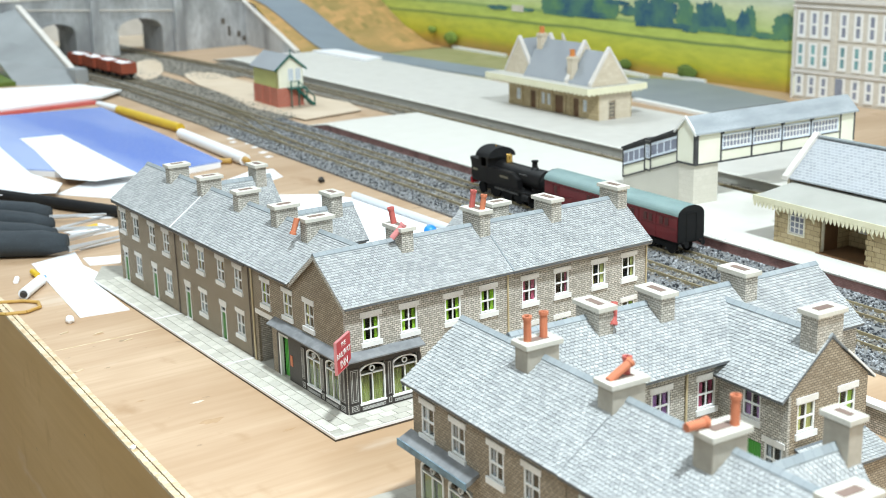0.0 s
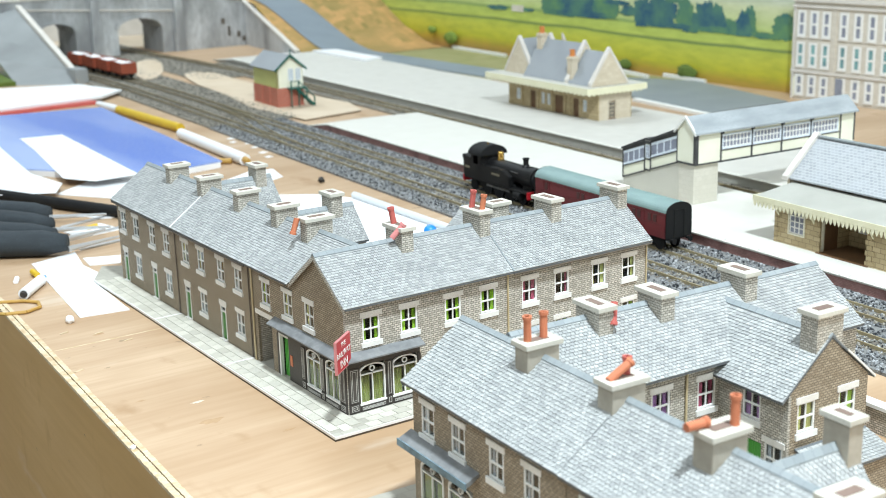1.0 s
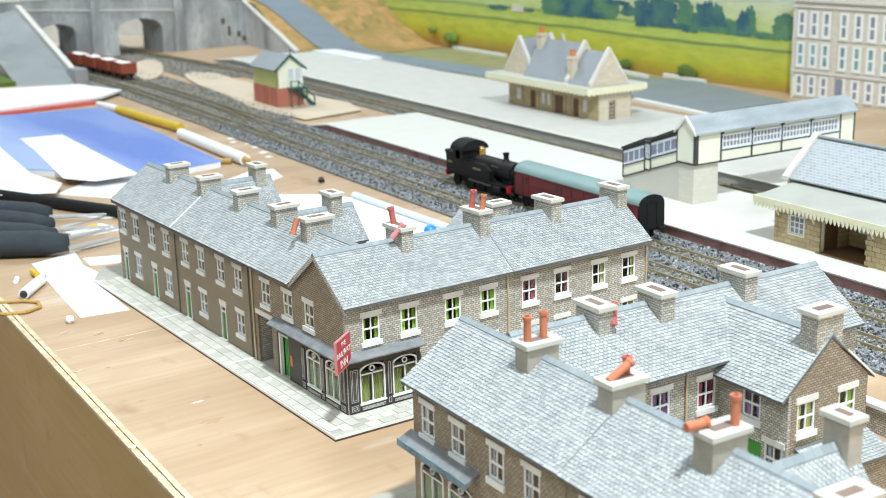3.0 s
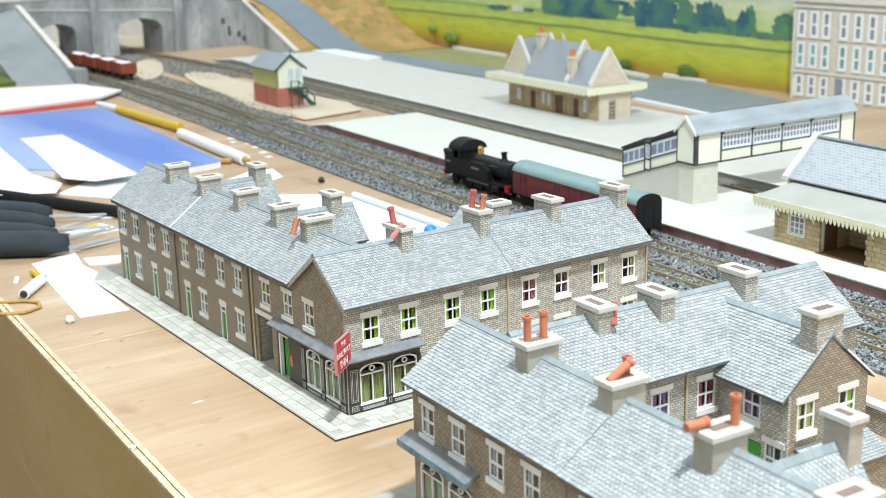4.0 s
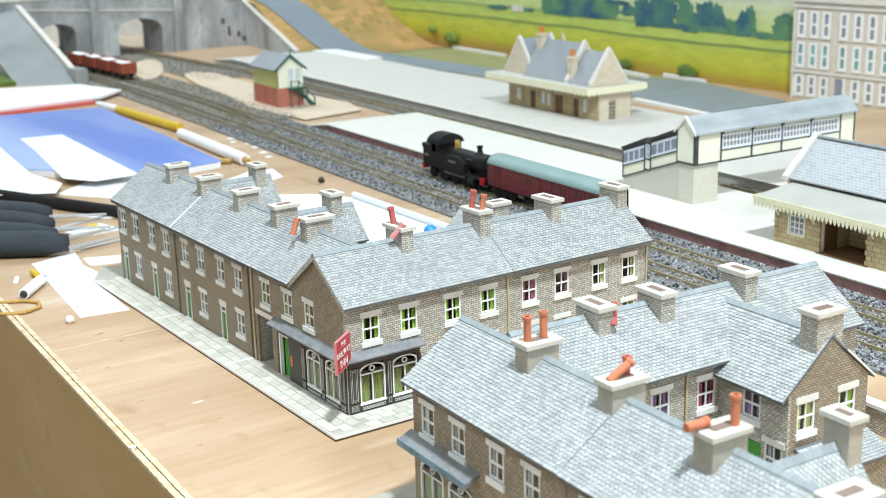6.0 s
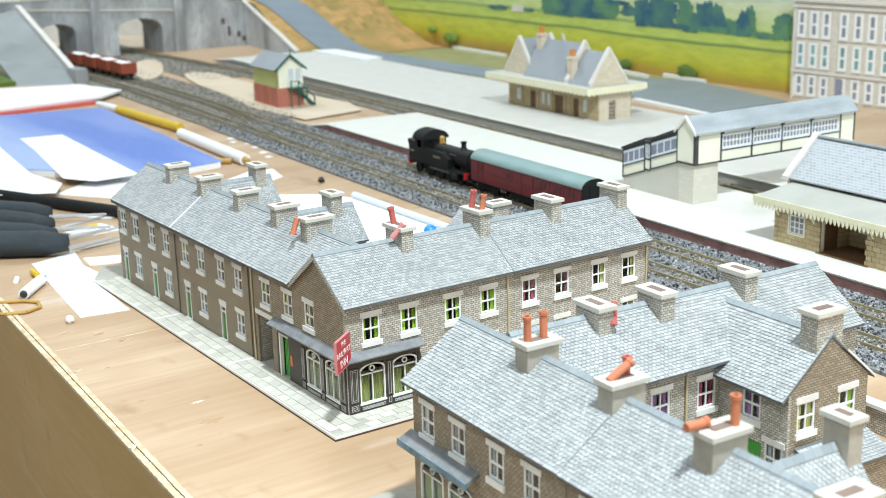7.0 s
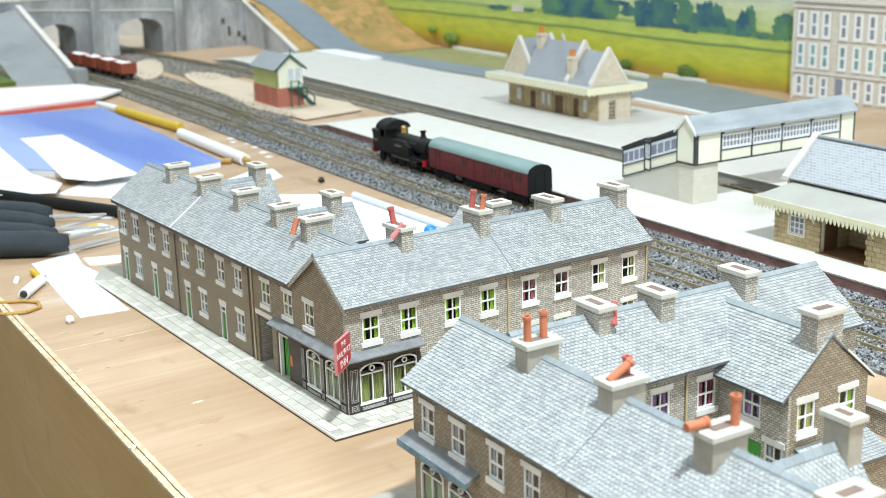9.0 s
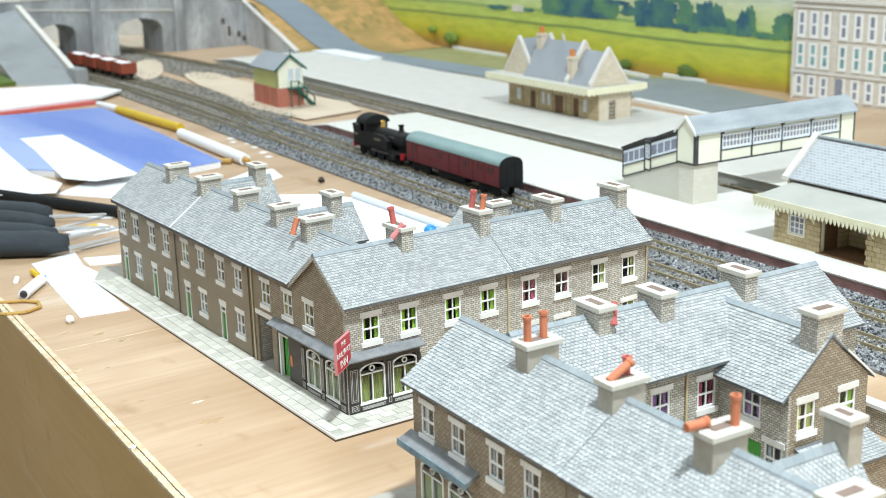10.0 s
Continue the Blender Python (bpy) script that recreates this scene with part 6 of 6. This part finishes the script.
    for a, c in ((ya, flat - 2), (flat + 8, yb)):
        w = extrude(B(), [(0, a, zf(a) + 0.1), (0, c, zf(c) + 0.1), (0, c, zf(c) + 33), (0, a, zf(a) + 36)], (30, 0, 0))
        s = part("stair_cabin", w, "pale_box", t)
        # glazing band and black frame on the track side
        nseg = 4
        gl = extrude(B(), [(-0.15, a + 1, zf(a) + 15), (-0.15, c - 1, zf(c) + 15), (-0.15, c - 1, zf(c) + 29), (-0.15, a + 1, zf(a) + 31)], (-0.3, 0, 0))
        part("pane", gl, "grey_glazing", s)
        fr2 = B()
        for i in range(nseg + 1):
            yy = a + (c - a) * i / nseg
            extrude(fr2, [(-0.5, yy - 0.6, zf(yy) + 14), (-0.5, yy + 0.6, zf(yy) + 14), (-0.5, yy + 0.6, zf(yy) + 31), (-0.5, yy - 0.6, zf(yy) + 31)], (-0.4, 0, 0))
        for k0, k1 in ((14, 16.6), (27.4, 30.4)):
            extrude(fr2, [(-0.5, a, zf(a) + k0), (-0.5, c, zf(c) + k0), (-0.5, c, zf(c) + k1), (-0.5, a, zf(a) + k1)], (-0.3, 0, 0))
        part("window_frame", fr2, "blue_white", s)
        bl = B()
        for k0, k1 in ((0, 1.6), (12.5, 14), (30.5, 35.5)):
            extrude(bl, [(-0.55, a, zf(a) + k0), (-0.55, c, zf(c) + k0), (-0.55, c, zf(c) + k1), (-0.55, a, zf(a) + k1)], (-0.6, 0, 0))
        for yy in (a, c):
            extrude(bl, [(-0.55, yy - 0.8, zf(yy)), (-0.55, yy + 0.8, zf(yy)), (-0.55, yy + 0.8, zf(yy) + 33), (-0.55, yy - 0.8, zf(yy) + 34)], (-0.6, 0, 0))
        part("framing", bl, "black_trim", s)
        rr = extrude(B(), [(-3, a - 1, zf(a) + 36), (-3, c + 1, zf(c) + 33.2), (-3, c + 1, zf(c) + 35.5), (-3, a - 1, zf(a) + 38.3)], (36, 0, 0))
        part("stair_roof", rr, "black_trim", s)
    zl = zf(flat)
    mid = part("stair_landing", boxed(-0.4, flat - 1.9, zl - 1, 30, flat + 7.9, zl + 33), "pale_box", t)
    part("landing_roof", boxed(0, flat - 3, zl + 33.1, 33, flat + 9, zl + 35.5), "black_trim", mid)
    Lf = side(-0.4, flat + 8, -90)
    sash(mid, Lf, 2, zl + 14, 8, zl + 28, 2, 2, "blue_white", "grey_glazing")
    for k0, k1 in ((-1, 0.8), (11.4, 12.8), (29.5, 33)):
        part("framing", fbox(B(), Lf, 0.1, zl + k0, 0.02, 9.9, zl + k1, 0.8), "black_trim", mid)


M["blue_white"] = worn("bluish_white_card", (0.72, 0.78, 0.84), (0.62, 0.68, 0.75), 0.6, amount=0.2)
M["pier_plain"] = worn("pale_grey_card", (0.56, 0.54, 0.47), (0.47, 0.45, 0.38), 0.8, broad=18, amount=0.4)
footbridge()


# ---- the near-platform station ----
def near_station():
    t = thing("station_building", "buff stone station with slate roof and cream toothed awning", "station", 531, 99, 10, -3.18, group="station buildings")
    A = side(0, 0, -90)      # u runs towards the viewer
    L = 420.0
    holes = [(18.5, 12, 36.5, 35), (56, 0, 112, 37)]
    b = wall(B(), A, 0, L, 0, 40, holes)
    part("front_wall", b, "ashlar", t)
    for u in (0, 52, 113):
        for k in range(8):
            q = fbox(B(), A, u - (0 if u == 0 else (2.5 if k % 2 else 4)), k * 5, 0.02, u + (3.8 if k % 2 else 6) * (1 if u != 52 else 0.8), k * 5 + 4.7, 0.5)
            part("quoin", q, "ashlar", t)
    sash(t, lambda u, v, w=0: A(u, v, w - 1.2), 19.1, 12.6, 35.9, 34.4, 3, 4, "white", "grey_glazing", 0.8)
    part("window_surround", wall(B(), lambda u, v, w=0: A(u, v, w + 0.4), 17, 38, 10.5, 36.5, [(18.5, 12, 36.5, 35)], th=0.38), "cream", t)
    # recessed porch with a panelled door
    b = B()
    fbox(b, A, 54, 0, -42, 55.9, 40, -2.05)
    fbox(b, A, 112.1, 0, -42, 114, 40, -2.05)
    fbox(b, A, 55.9, 0, -42, 112.1, 40, -40)
    part("porch_wall", b, "ashlar", t)
    part("porch_floor", fbox(B(), A, 54, 0.0, -40, 114, 0.9, 2.5), "brown_wood", t)
    P2 = side(34, -56.2, 180)
    d = part("door", fbox(B(), P2, 10, 0.9, 0.02, 27, 33, 0.8), "brown_wood", t)
    q = B()
    for i in range(2):
        for j in range(3):
            fbox(q, P2, 12 + i * 7, 4 + j * 9.6, 0.8, 17.4 + i * 7, 11.4 + j * 9.6, 1.2)
    part("door_panel", q, "ashlar_pale", d)
    part("door_frame", fbox(B(), P2, 28.0, 0.9, 0.02, 31.5, 36, 1.4), "cream", d)
    part("notice", fbox(B(), side(38, -56, -90), 12, 16, 0.02, 22, 28, 0.4), "white", t)
    part("end_wall", wall(B(), side(110, 0, 180), 0, 108, 0, 42), "ashlar", t)
    part("rear_wall", wall(B(), side(112, -L, 90), 0, L, 0, 42), "ashlar", t)
    part("end_wall", wall(B(), side(2, -L, 0), 0, 108, 0, 42), "ashlar", t)
    # awning
    aw = part("awning", extrude(B(), [(-9, 19, 41.0), (45, 19, 47.5), (45, 19, 49), (-9, 19, 42.5)], (0, -L - 30, 0)), "awning_grey", t)
    part("fascia", boxed(-10.2, -L, 38.2, -9.05, 20.2, 43.2), "cream_valance", aw)
    part("fascia", boxed(-9, 19.1, 38.2, 45, 20.2, 43.2), "cream_valance", aw)
    tb = B()
    y = 19.5
    while y > -L:
        extrude(tb, [(-10.1, y, 38.1), (-10.1, y - 4.4, 38.1), (-10.1, y - 3.4, 34.6), (-10.1, y - 2.2, 32.6), (-10.1, y - 1.0, 34.6)], (0.9, 0, 0))
        y -= 4.7
    tagged(part("valance_teeth", tb, "cream_valance", aw), kind="stuff")
    for u in (4, 48, 116):
        part("bracket", extrude(B(), [A(u, 26, 0.02), A(u, 38, 0.02), A(u, 38, 8)], A(1.6, 0) - A(0, 0)), "cream_valance", aw)
    # main roof behind the awning, with a stone coping at the end
    x0, xr, z0, zr = 40.0, 79.0, 51.5, 88.0
    for xe in (x0, 2 * xr - x0):
        part("roof_slope", extrude(B(), [(xe, 22, z0), (xr, 22, zr), (xr, 22, zr + 1.4), (xe, 22, z0 + 1.4)], (0, -L - 20, 0)), "station_slate", t)
    part("ridge_tiles", boxed(xr - 3, -L, zr + 0.6, xr + 3, 21, zr + 2.2), "ridge", t)
    part("gable_wall", extrude(B(), [(x0 + 1, 22.2, 0), (2 * xr - x0 - 1, 22.2, 0), (2 * xr - x0 - 1, 22.2, z0), (xr, 22.2, zr), (x0 + 1, 22.2, z0)], (0, 3, 0)), "ashlar_pale", t)
    cb = B()
    for s in (-1, 1):
        extrude(cb, [(xr + s * 42, 21.8, z0 - 1), (xr, 21.8, zr + 1.6), (xr, 21.8, zr + 5.5), (xr + s * 42, 21.8, z0 + 3)], (0, 7, 0))
    part("gable_coping", cb, "facade_trim", t)


M["station_slate"] = coursed("pale_slate_print", (0.26, 0.275, 0.29), (0.36, 0.375, 0.39), (0.47, 0.485, 0.495), 4.6, 3.2, 0.34, rough=0.5, blotch=0.2, dark=(0.42, 0.46, 0.52))
near_station()


# ---- tall low-relief building at the backscene ----
def tall_building():
    t = thing("town_building", "tall grey-brown stone low-relief building with white sashes", "building", 1310, 746, 0, 0)
    A = side(0, 0, -90)
    L, H = 330.0, 176.0
    cols = [17, 43, 68, 103, 131, 158, 186, 214, 242, 270, 298]
    part("front_wall", wall(B(), A, 0, L, -3, H), "tower_stone", t)
    part("side_wall", wall(B(), side(33, 0, 180), 0, 30.9, -3, H), "tower_stone", t)
    for u in cols:
        for v0, v1, g in ((6, 36, "grey_glazing"), (54, 90, "teal_glazing"), (104, 142, "grey_glazing")):
            w = part("window", wall(B(), lambda a, v, w=0: A(a, v, w + 1.1), u - 8.5, u + 8.5, v0 - 2, v1 + 3, [(u - 3.9, v0 + 2, u + 3.9, v1 - 1)], th=1.05), "white", t)
            part("pane", fbox(B(), A, u - 4.2, v0 + 1, 0.02, u + 4.2, v1, 0.3), g, w)
            part("glazing_bar", fbox(B(), A, u - 4.2, (v0 + v1) / 2 - 1.8, 0.3, u + 4.2, (v0 + v1) / 2 + 1.8, 0.9), "white", w)
            part("sill", fbox(B(), A, u - 9.5, v0 - 4, 0.02, u + 9.5, v0 - 2.05, 2.4), "facade_trim", w)
    for v0, v1, w in ((42, 47, 2.5), (150, 154, 3.0), (160, 166, 4.5)):
        part("string_course", fbox(B(), A, -1, v0, 0.02, L, v1, w), "facade_trim", t)
    for u in (85, 250):
        part("pilaster", fbox(B(), A, u - 4, -3, 0.02, u + 4, 150, 1.6), "tower_stone", t)
    for u in (1.5, L - 1.5):
        part("pilaster", fbox(B(), A, u - 1.5, -3, 0.02, u + 2.5, 150, 1.6), "facade_trim", t)
    part("arched_door", fbox(B(), A, 4, 0, 0.02, 13, 34, 0.6), "pale_box", t)
    part("door", fbox(B(), A, 92, -2, 0.02, 106, 38, 1.3), "grey_glazing", t)
    for u in (43, 131, 214, 298):
        part("parapet_panel", fbox(B(), A, u - 8, 168, 0.02, u + 8, 175, 0.6), "grey_glazing", t)
    part("roof_slope", extrude(B(), [(4, -L, 182.1), (4, 0, 182.1), (33, 0, 205), (33, -L, 205)], (0, 0, 1.5)), "lilac_slate", t)
    part("roof_edge", boxed(-4, -L, 176.1, 34, 1, 182), "facade_trim", t)


M["lilac_slate"] = worn("lilac_grey_slate_print", (0.42, 0.40, 0.5), (0.33, 0.32, 0.4), 0.6, broad=60)
M["teal_glazing"] = worn("teal_grey_glazing", (0.26, 0.48, 0.47), (0.12, 0.22, 0.25), 0.2)
tall_building()


# ---- clutter on the open board ----
def sheet(name, label, cat, pts, z, th, mat):
    t = thing(name, label, cat)
    part("sheet", extrude(B(), [(x, y, z) for x, y in pts], (0, 0, th)), mat, t)
    return t


# the pale second blue paints the cover's sheen in broad patches
M["blue_sheen"] = worn("blue_cover_painted_sheen", (0.05, 0.15, 0.58), (0.36, 0.47, 0.78), 0.25, broad=4, amount=0.5, stretch=(1, 0.25, 1), bump=0.02)
M["red_cover"] = worn("red_cover", (0.6, 0.12, 0.1), (0.5, 0.08, 0.07), 0.4)
M["charcoal"] = worn("charcoal_foam", (0.034, 0.043, 0.05), (0.022, 0.028, 0.033), 0.85, fine=500, broad=40, bump=0.4)
M["yellow_tube"] = worn("yellow_barrel", (0.72, 0.5, 0.03), (0.6, 0.38, 0.02), 0.4)
M["amber"] = worn("amber_rubber", (0.52, 0.32, 0.08), (0.42, 0.23, 0.05), 0.5)
M["blue_plastic"] = worn("blue_plastic", (0.02, 0.27, 0.75), (0.015, 0.22, 0.65), 0.35)
M["milky"] = worn("milky_plastic", (0.74, 0.77, 0.79), (0.62, 0.66, 0.69), 0.3)
M["silver"] = worn("brushed_silver", (0.7, 0.71, 0.72), (0.55, 0.56, 0.57), 0.35, metal=0.8)

sheet("white_card_cutout", "white notched card cutout on the plywood", "card", [(-52, 531), (-3, 547), (-13, 493), (-9, 440), (-24.5, 432), (-29, 327), (-71, 333)], -2.98, 0.9, "paper")
sheet("white_card_scrap", "narrow white card scrap beside the terrace", "card", [(-4, 520), (30, 506), (20, 479), (-8, 489)], -2.98, 0.7, "paper")
sheet("large_white_sheet", "large white paper sheet behind the terrace", "paper", [(278, 652), (318, 620), (341, 576), (340, 350), (200, 300), (150, 420), (200, 640)], -2.98, 0.5, "paper")
sheet("white_paper_strip", "white paper strips lying on the board", "paper", [(335, 741), (348, 795), (316, 800), (260, 765), (255, 700)], -2.98, 0.6, "paper")
sheet("white_paper_sheet", "white paper sheets beside the blue folder", "paper", [(96, 1171), (72, 940), (84, 850), (60, 800), (-110, 900), (20, 1220)], 6.4, 0.5, "paper")
sheet("white_paper_sheet", "white paper offcut on the plywood", "paper", [(70, 835), (119, 764), (187, 862), (160, 910)], -2.98, 0.6, "paper")


def folder():
    t = thing("blue_folder", "glossy blue folder lying on the baseboard", "folder")
    pts = [(60, 1490), (182, 1475), (347, 1442), (301, 851), (187, 830), (60, 1000)]
    part("inner_block", extrude(B(), [(x * 0.99 + 1, y * 0.995 + 4, -2.9) for x, y in pts], (0, 0, 7.6)), "paper", t)
    part("cover", extrude(B(), [(x, y, 4.75) for x, y in pts], (0, 0, 1.6)), "blue_sheen", t)
    sheet("white_paper_sheet", "white paper sheet lying on the blue folder", "paper", [(140, 1219), (201, 1208), (180, 838), (121, 835), (95, 880), (128, 1109)], 6.4, 0.5, "paper")


folder()
sheet("white_board", "white foam board lying on a red book", "board", [(279, 1819), (419, 1768), (452, 1626), (391, 1565), (201, 1540), (100, 1800)], 3.1, 4.0, "paper")
sheet("red_book", "red covered book under a white board", "book", [(120, 1700), (330, 1720), (376, 1540), (196, 1525), (90, 1530)], -2.98, 6.0, "red_cover")


def round_tool(name, label, cat, p0, p1, r, mat, caps=()):
    t = thing(name, label, cat)
    b = tube(B(), p0, p1, r, n=16)
    bmesh.ops.bevel(b, geom=[e for e in b.edges if len(e.link_faces) == 2 and e.calc_face_angle(0) > 1.0], offset=r * 0.3, segments=2, affect="EDGES")
    part("barrel", b, mat, t, smooth=False)
    d = (Vector(p1) - Vector(p0)).normalized()
    for s, ln, rr, m in caps:
        a = Vector(p0) if s < 0 else Vector(p1)
        part("end_cap", tube(B(), a + d * s * 0.05, a + d * s * ln, rr, rr * 0.7, n=14), m, t)
    return t


round_tool("yellow_pen", "yellow barrelled pen with a white cap", "pen", (363, 1403, 4.5), (369, 1150, 4.5), 7.0, "yellow_tube", ((-1, 95, 7, "paper"),))
round_tool("white_glue_tube", "white tube lying beside the tracks", "tube", (348, 1098, 5), (331, 842, 5), 8.0, "paper", ((1, 12, 5, "amber"),))
round_tool("clear_plastic_tube", "pale translucent plastic tube along a paper sheet", "tube", (343, 574, 1), (339, 352, 1), 4.0, "milky")
round_tool("black_rod", "long black rod lying behind the tools", "rod", (-20, 905, 4), (110, 615, 4), 7.0, "black_matt")
round_tool("orange_cap", "small orange cap on the board", "cap", (306, 878, 1), (322, 866, 1), 4.0, "amber")
round_tool("white_marker", "white capped marker pen on the plywood", "pen", (-93, 418, 2), (-66, 454, 2), 5.0, "paper", ((1, 9, 3, "blue_plastic"), (-1, 3, 3.5, "dark")))
round_tool("yellow_stub", "small yellow plastic stub beside the marker", "stub", (-62, 478, 0), (-62, 494, 0), 3.0, "yellow_tube")
round_tool("white_ferrule", "short white ferrule on the plywood", "ferrule", (-84, 474, -1), (-80, 484, -1), 2.5, "paper")
for (x1, y1), (x0, y0), r in (((17, 690), (-80, 810), 12), ((0, 630), (-110, 780), 13), ((-12, 580), (-150, 735), 13), ((-12, 540), (-170, 645), 14)):
    t = thing("foam_handled_tool", "charcoal foam handled tool with a bright metal shaft", "tool", group="foam handled tools")
    b = B()
    d = Vector((x1 - x0, y1 - y0, 0))
    n = 8
    rng = random.Random(int(x0))
    cols = []
    q = d.to_track_quat("Z", "Y")
    for i in range(n + 1):
        f = i / n
        rr = r * (0.86 + 0.14 * math.sin(math.pi * f)) * (1.0 if i < n else 0.72) * (1 + rng.uniform(-0.03, 0.03))
        c = Vector((x0, y0, r - 3)) + d * f
        cols.append([b.verts.new(c + q @ Vector((rr * math.cos(2 * math.pi * k / 18), rr * math.sin(2 * math.pi * k / 18), 0))) for k in range(18)])
    for a, c in zip(cols, cols[1:]):
        for k in range(18):
            b.faces.new((a[k], a[(k + 1) % 18], c[(k + 1) % 18], c[k]))
    b.faces.new(cols[0][::-1])
    b.faces.new(cols[-1])
    part("foam_handle", b, "charcoal", t, smooth=True)
    u = Vector((0.72, -0.35, 0)).normalized() if y1 > 600 else Vector((0.95, 0.25, 0))
    p = Vector((x1, y1, 4))
    part("shaft", tube(B(), p, p + u * 62, 3.0, 1.2, n=10), "silver", t)
for pts, lab in (([(8, 596), (70, 612), (72, 622), (10, 605)], 0), ([(4, 552), (54, 560), (56, 568), (5, 560)], 1), ([(20, 655), (80, 676), (81, 682), (20, 664)], 2)):
    sheet("silver_strip", "bright metal strip beside the tools", "metal strip", pts, -2.98, 1.5, "silver")
for pts in ([(15, 640), (60, 650), (70, 610), (20, 600)], [(60, 690), (100, 675), (108, 660), (68, 672)]):
    sheet("clear_packet", "pale crumpled packet beside the tools", "packet", pts, -2.98, 1.2, "paper")
round_tool("yellow_tube", "short yellow tube among the tools", "tube", (38, 628, 0), (50, 632, 0), 3.0, "yellow_tube")


def cord():
    t = thing("elastic_band", "amber rubber cord loop on the plywood edge", "cord")
    b = B()
    pts = [(-128, 425), (-112, 416), (-96, 408), (-87, 396), (-90, 381), (-104, 374), (-120, 379), (-131, 390)]
    for p, q in zip(pts, pts[1:]):
        tube(b, (*p, -1.2), (*q, -1.2), 1.6, n=8)
    part("loop", b, "amber", t)


cord()


def lump(name, label, cat, x, y, r, mat, z=None, rough=0.25):
    b = B()
    bmesh.ops.create_icosphere(b, subdivisions=3, radius=1)
    for v in b.verts:
        v.co = v.co * r * (1 + rough * noise.noise(v.co * 1.7 + Vector((x, y, 0))))
        v.co += Vector((x, y, (-3 + r * 0.85) if z is None else z))
    t = thing(name, label, cat)
    part("body", b, mat, t, smooth=True)


lump("foam_scrap", "small white foam scrap on the plywood", "scrap", -82, 325, 3.6, "paper")
lump("blue_ball", "bright blue ball on the white paper", "ball", 312, 366, 7.0, "blue_plastic", 3.2, 0.0)
lump("dark_lump", "small dark lump on the plywood", "scrap", 356, 677, 3.8, "dark", None, 0.6)
lump("foam_scrap", "small white scrap at the board edge", "scrap", -135, 43, 1.8, "paper")
for i, (x, y) in enumerate(((392, 1010), (404, 985), (398, 950), (410, 930), (388, 905), (402, 1040), (380, 870))):
    sheet("paper_fleck", "small torn white paper fleck on the board", "paper", [(x, y), (x + 9 + i % 3 * 3, y + 4), (x + 6, y + 13), (x - 3, y + 8)], -2.98, 0.4, "paper")
for x, y in ((-62, 250), (-75, 282), (-118, 205), (-98, 300)):
    sheet("wood_splinter", "pale wood splinter on the plywood", "splinter", [(x, y), (x + 7, y + 2), (x + 6, y + 3.2), (x - 1, y + 1.4)], -2.98, 0.5, "ply_edge")


# ---- what moves: the train along its track ----
RUN = [(0, 0), (0.5, 7), (1, 17.2), (1.5, 27.7), (2, 41.5), (2.5, 48.8), (2.7, 55), (3.8, 58.5), (4, 60.6), (4.5, 71), (5, 81), (5.5, 94.7), (5.7, 101), (6.8, 142), (7, 147.8), (7.5, 169), (8, 192.6), (8.5, 217.5), (9, 244.6), (9.5, 272.4), (10, 301)]


def motions():
    def on_track(y):
        return pose(rx(TRAIN, y) * U, y * U, RAIL * U, 0, 0, -math.degrees(math.atan(LEAN)))

    walk(LOCO, [(t, on_track(429.5 + s)) for t, s in RUN])
    walk(COACH, [(t, on_track(241.5 + s)) for t, s in RUN])
    ts = [i * 0.2 for i in range(51)]
    run = [float(np.interp(t, [r[0] for r in RUN], [r[1] for r in RUN])) for t in ts]
    for ob, r in WHEELS:
        x, y, z = ob.location
        walk(ob, [(t, pose(x, y, z, -math.degrees(s / r))) for t, s in zip(ts, run)])


motions()
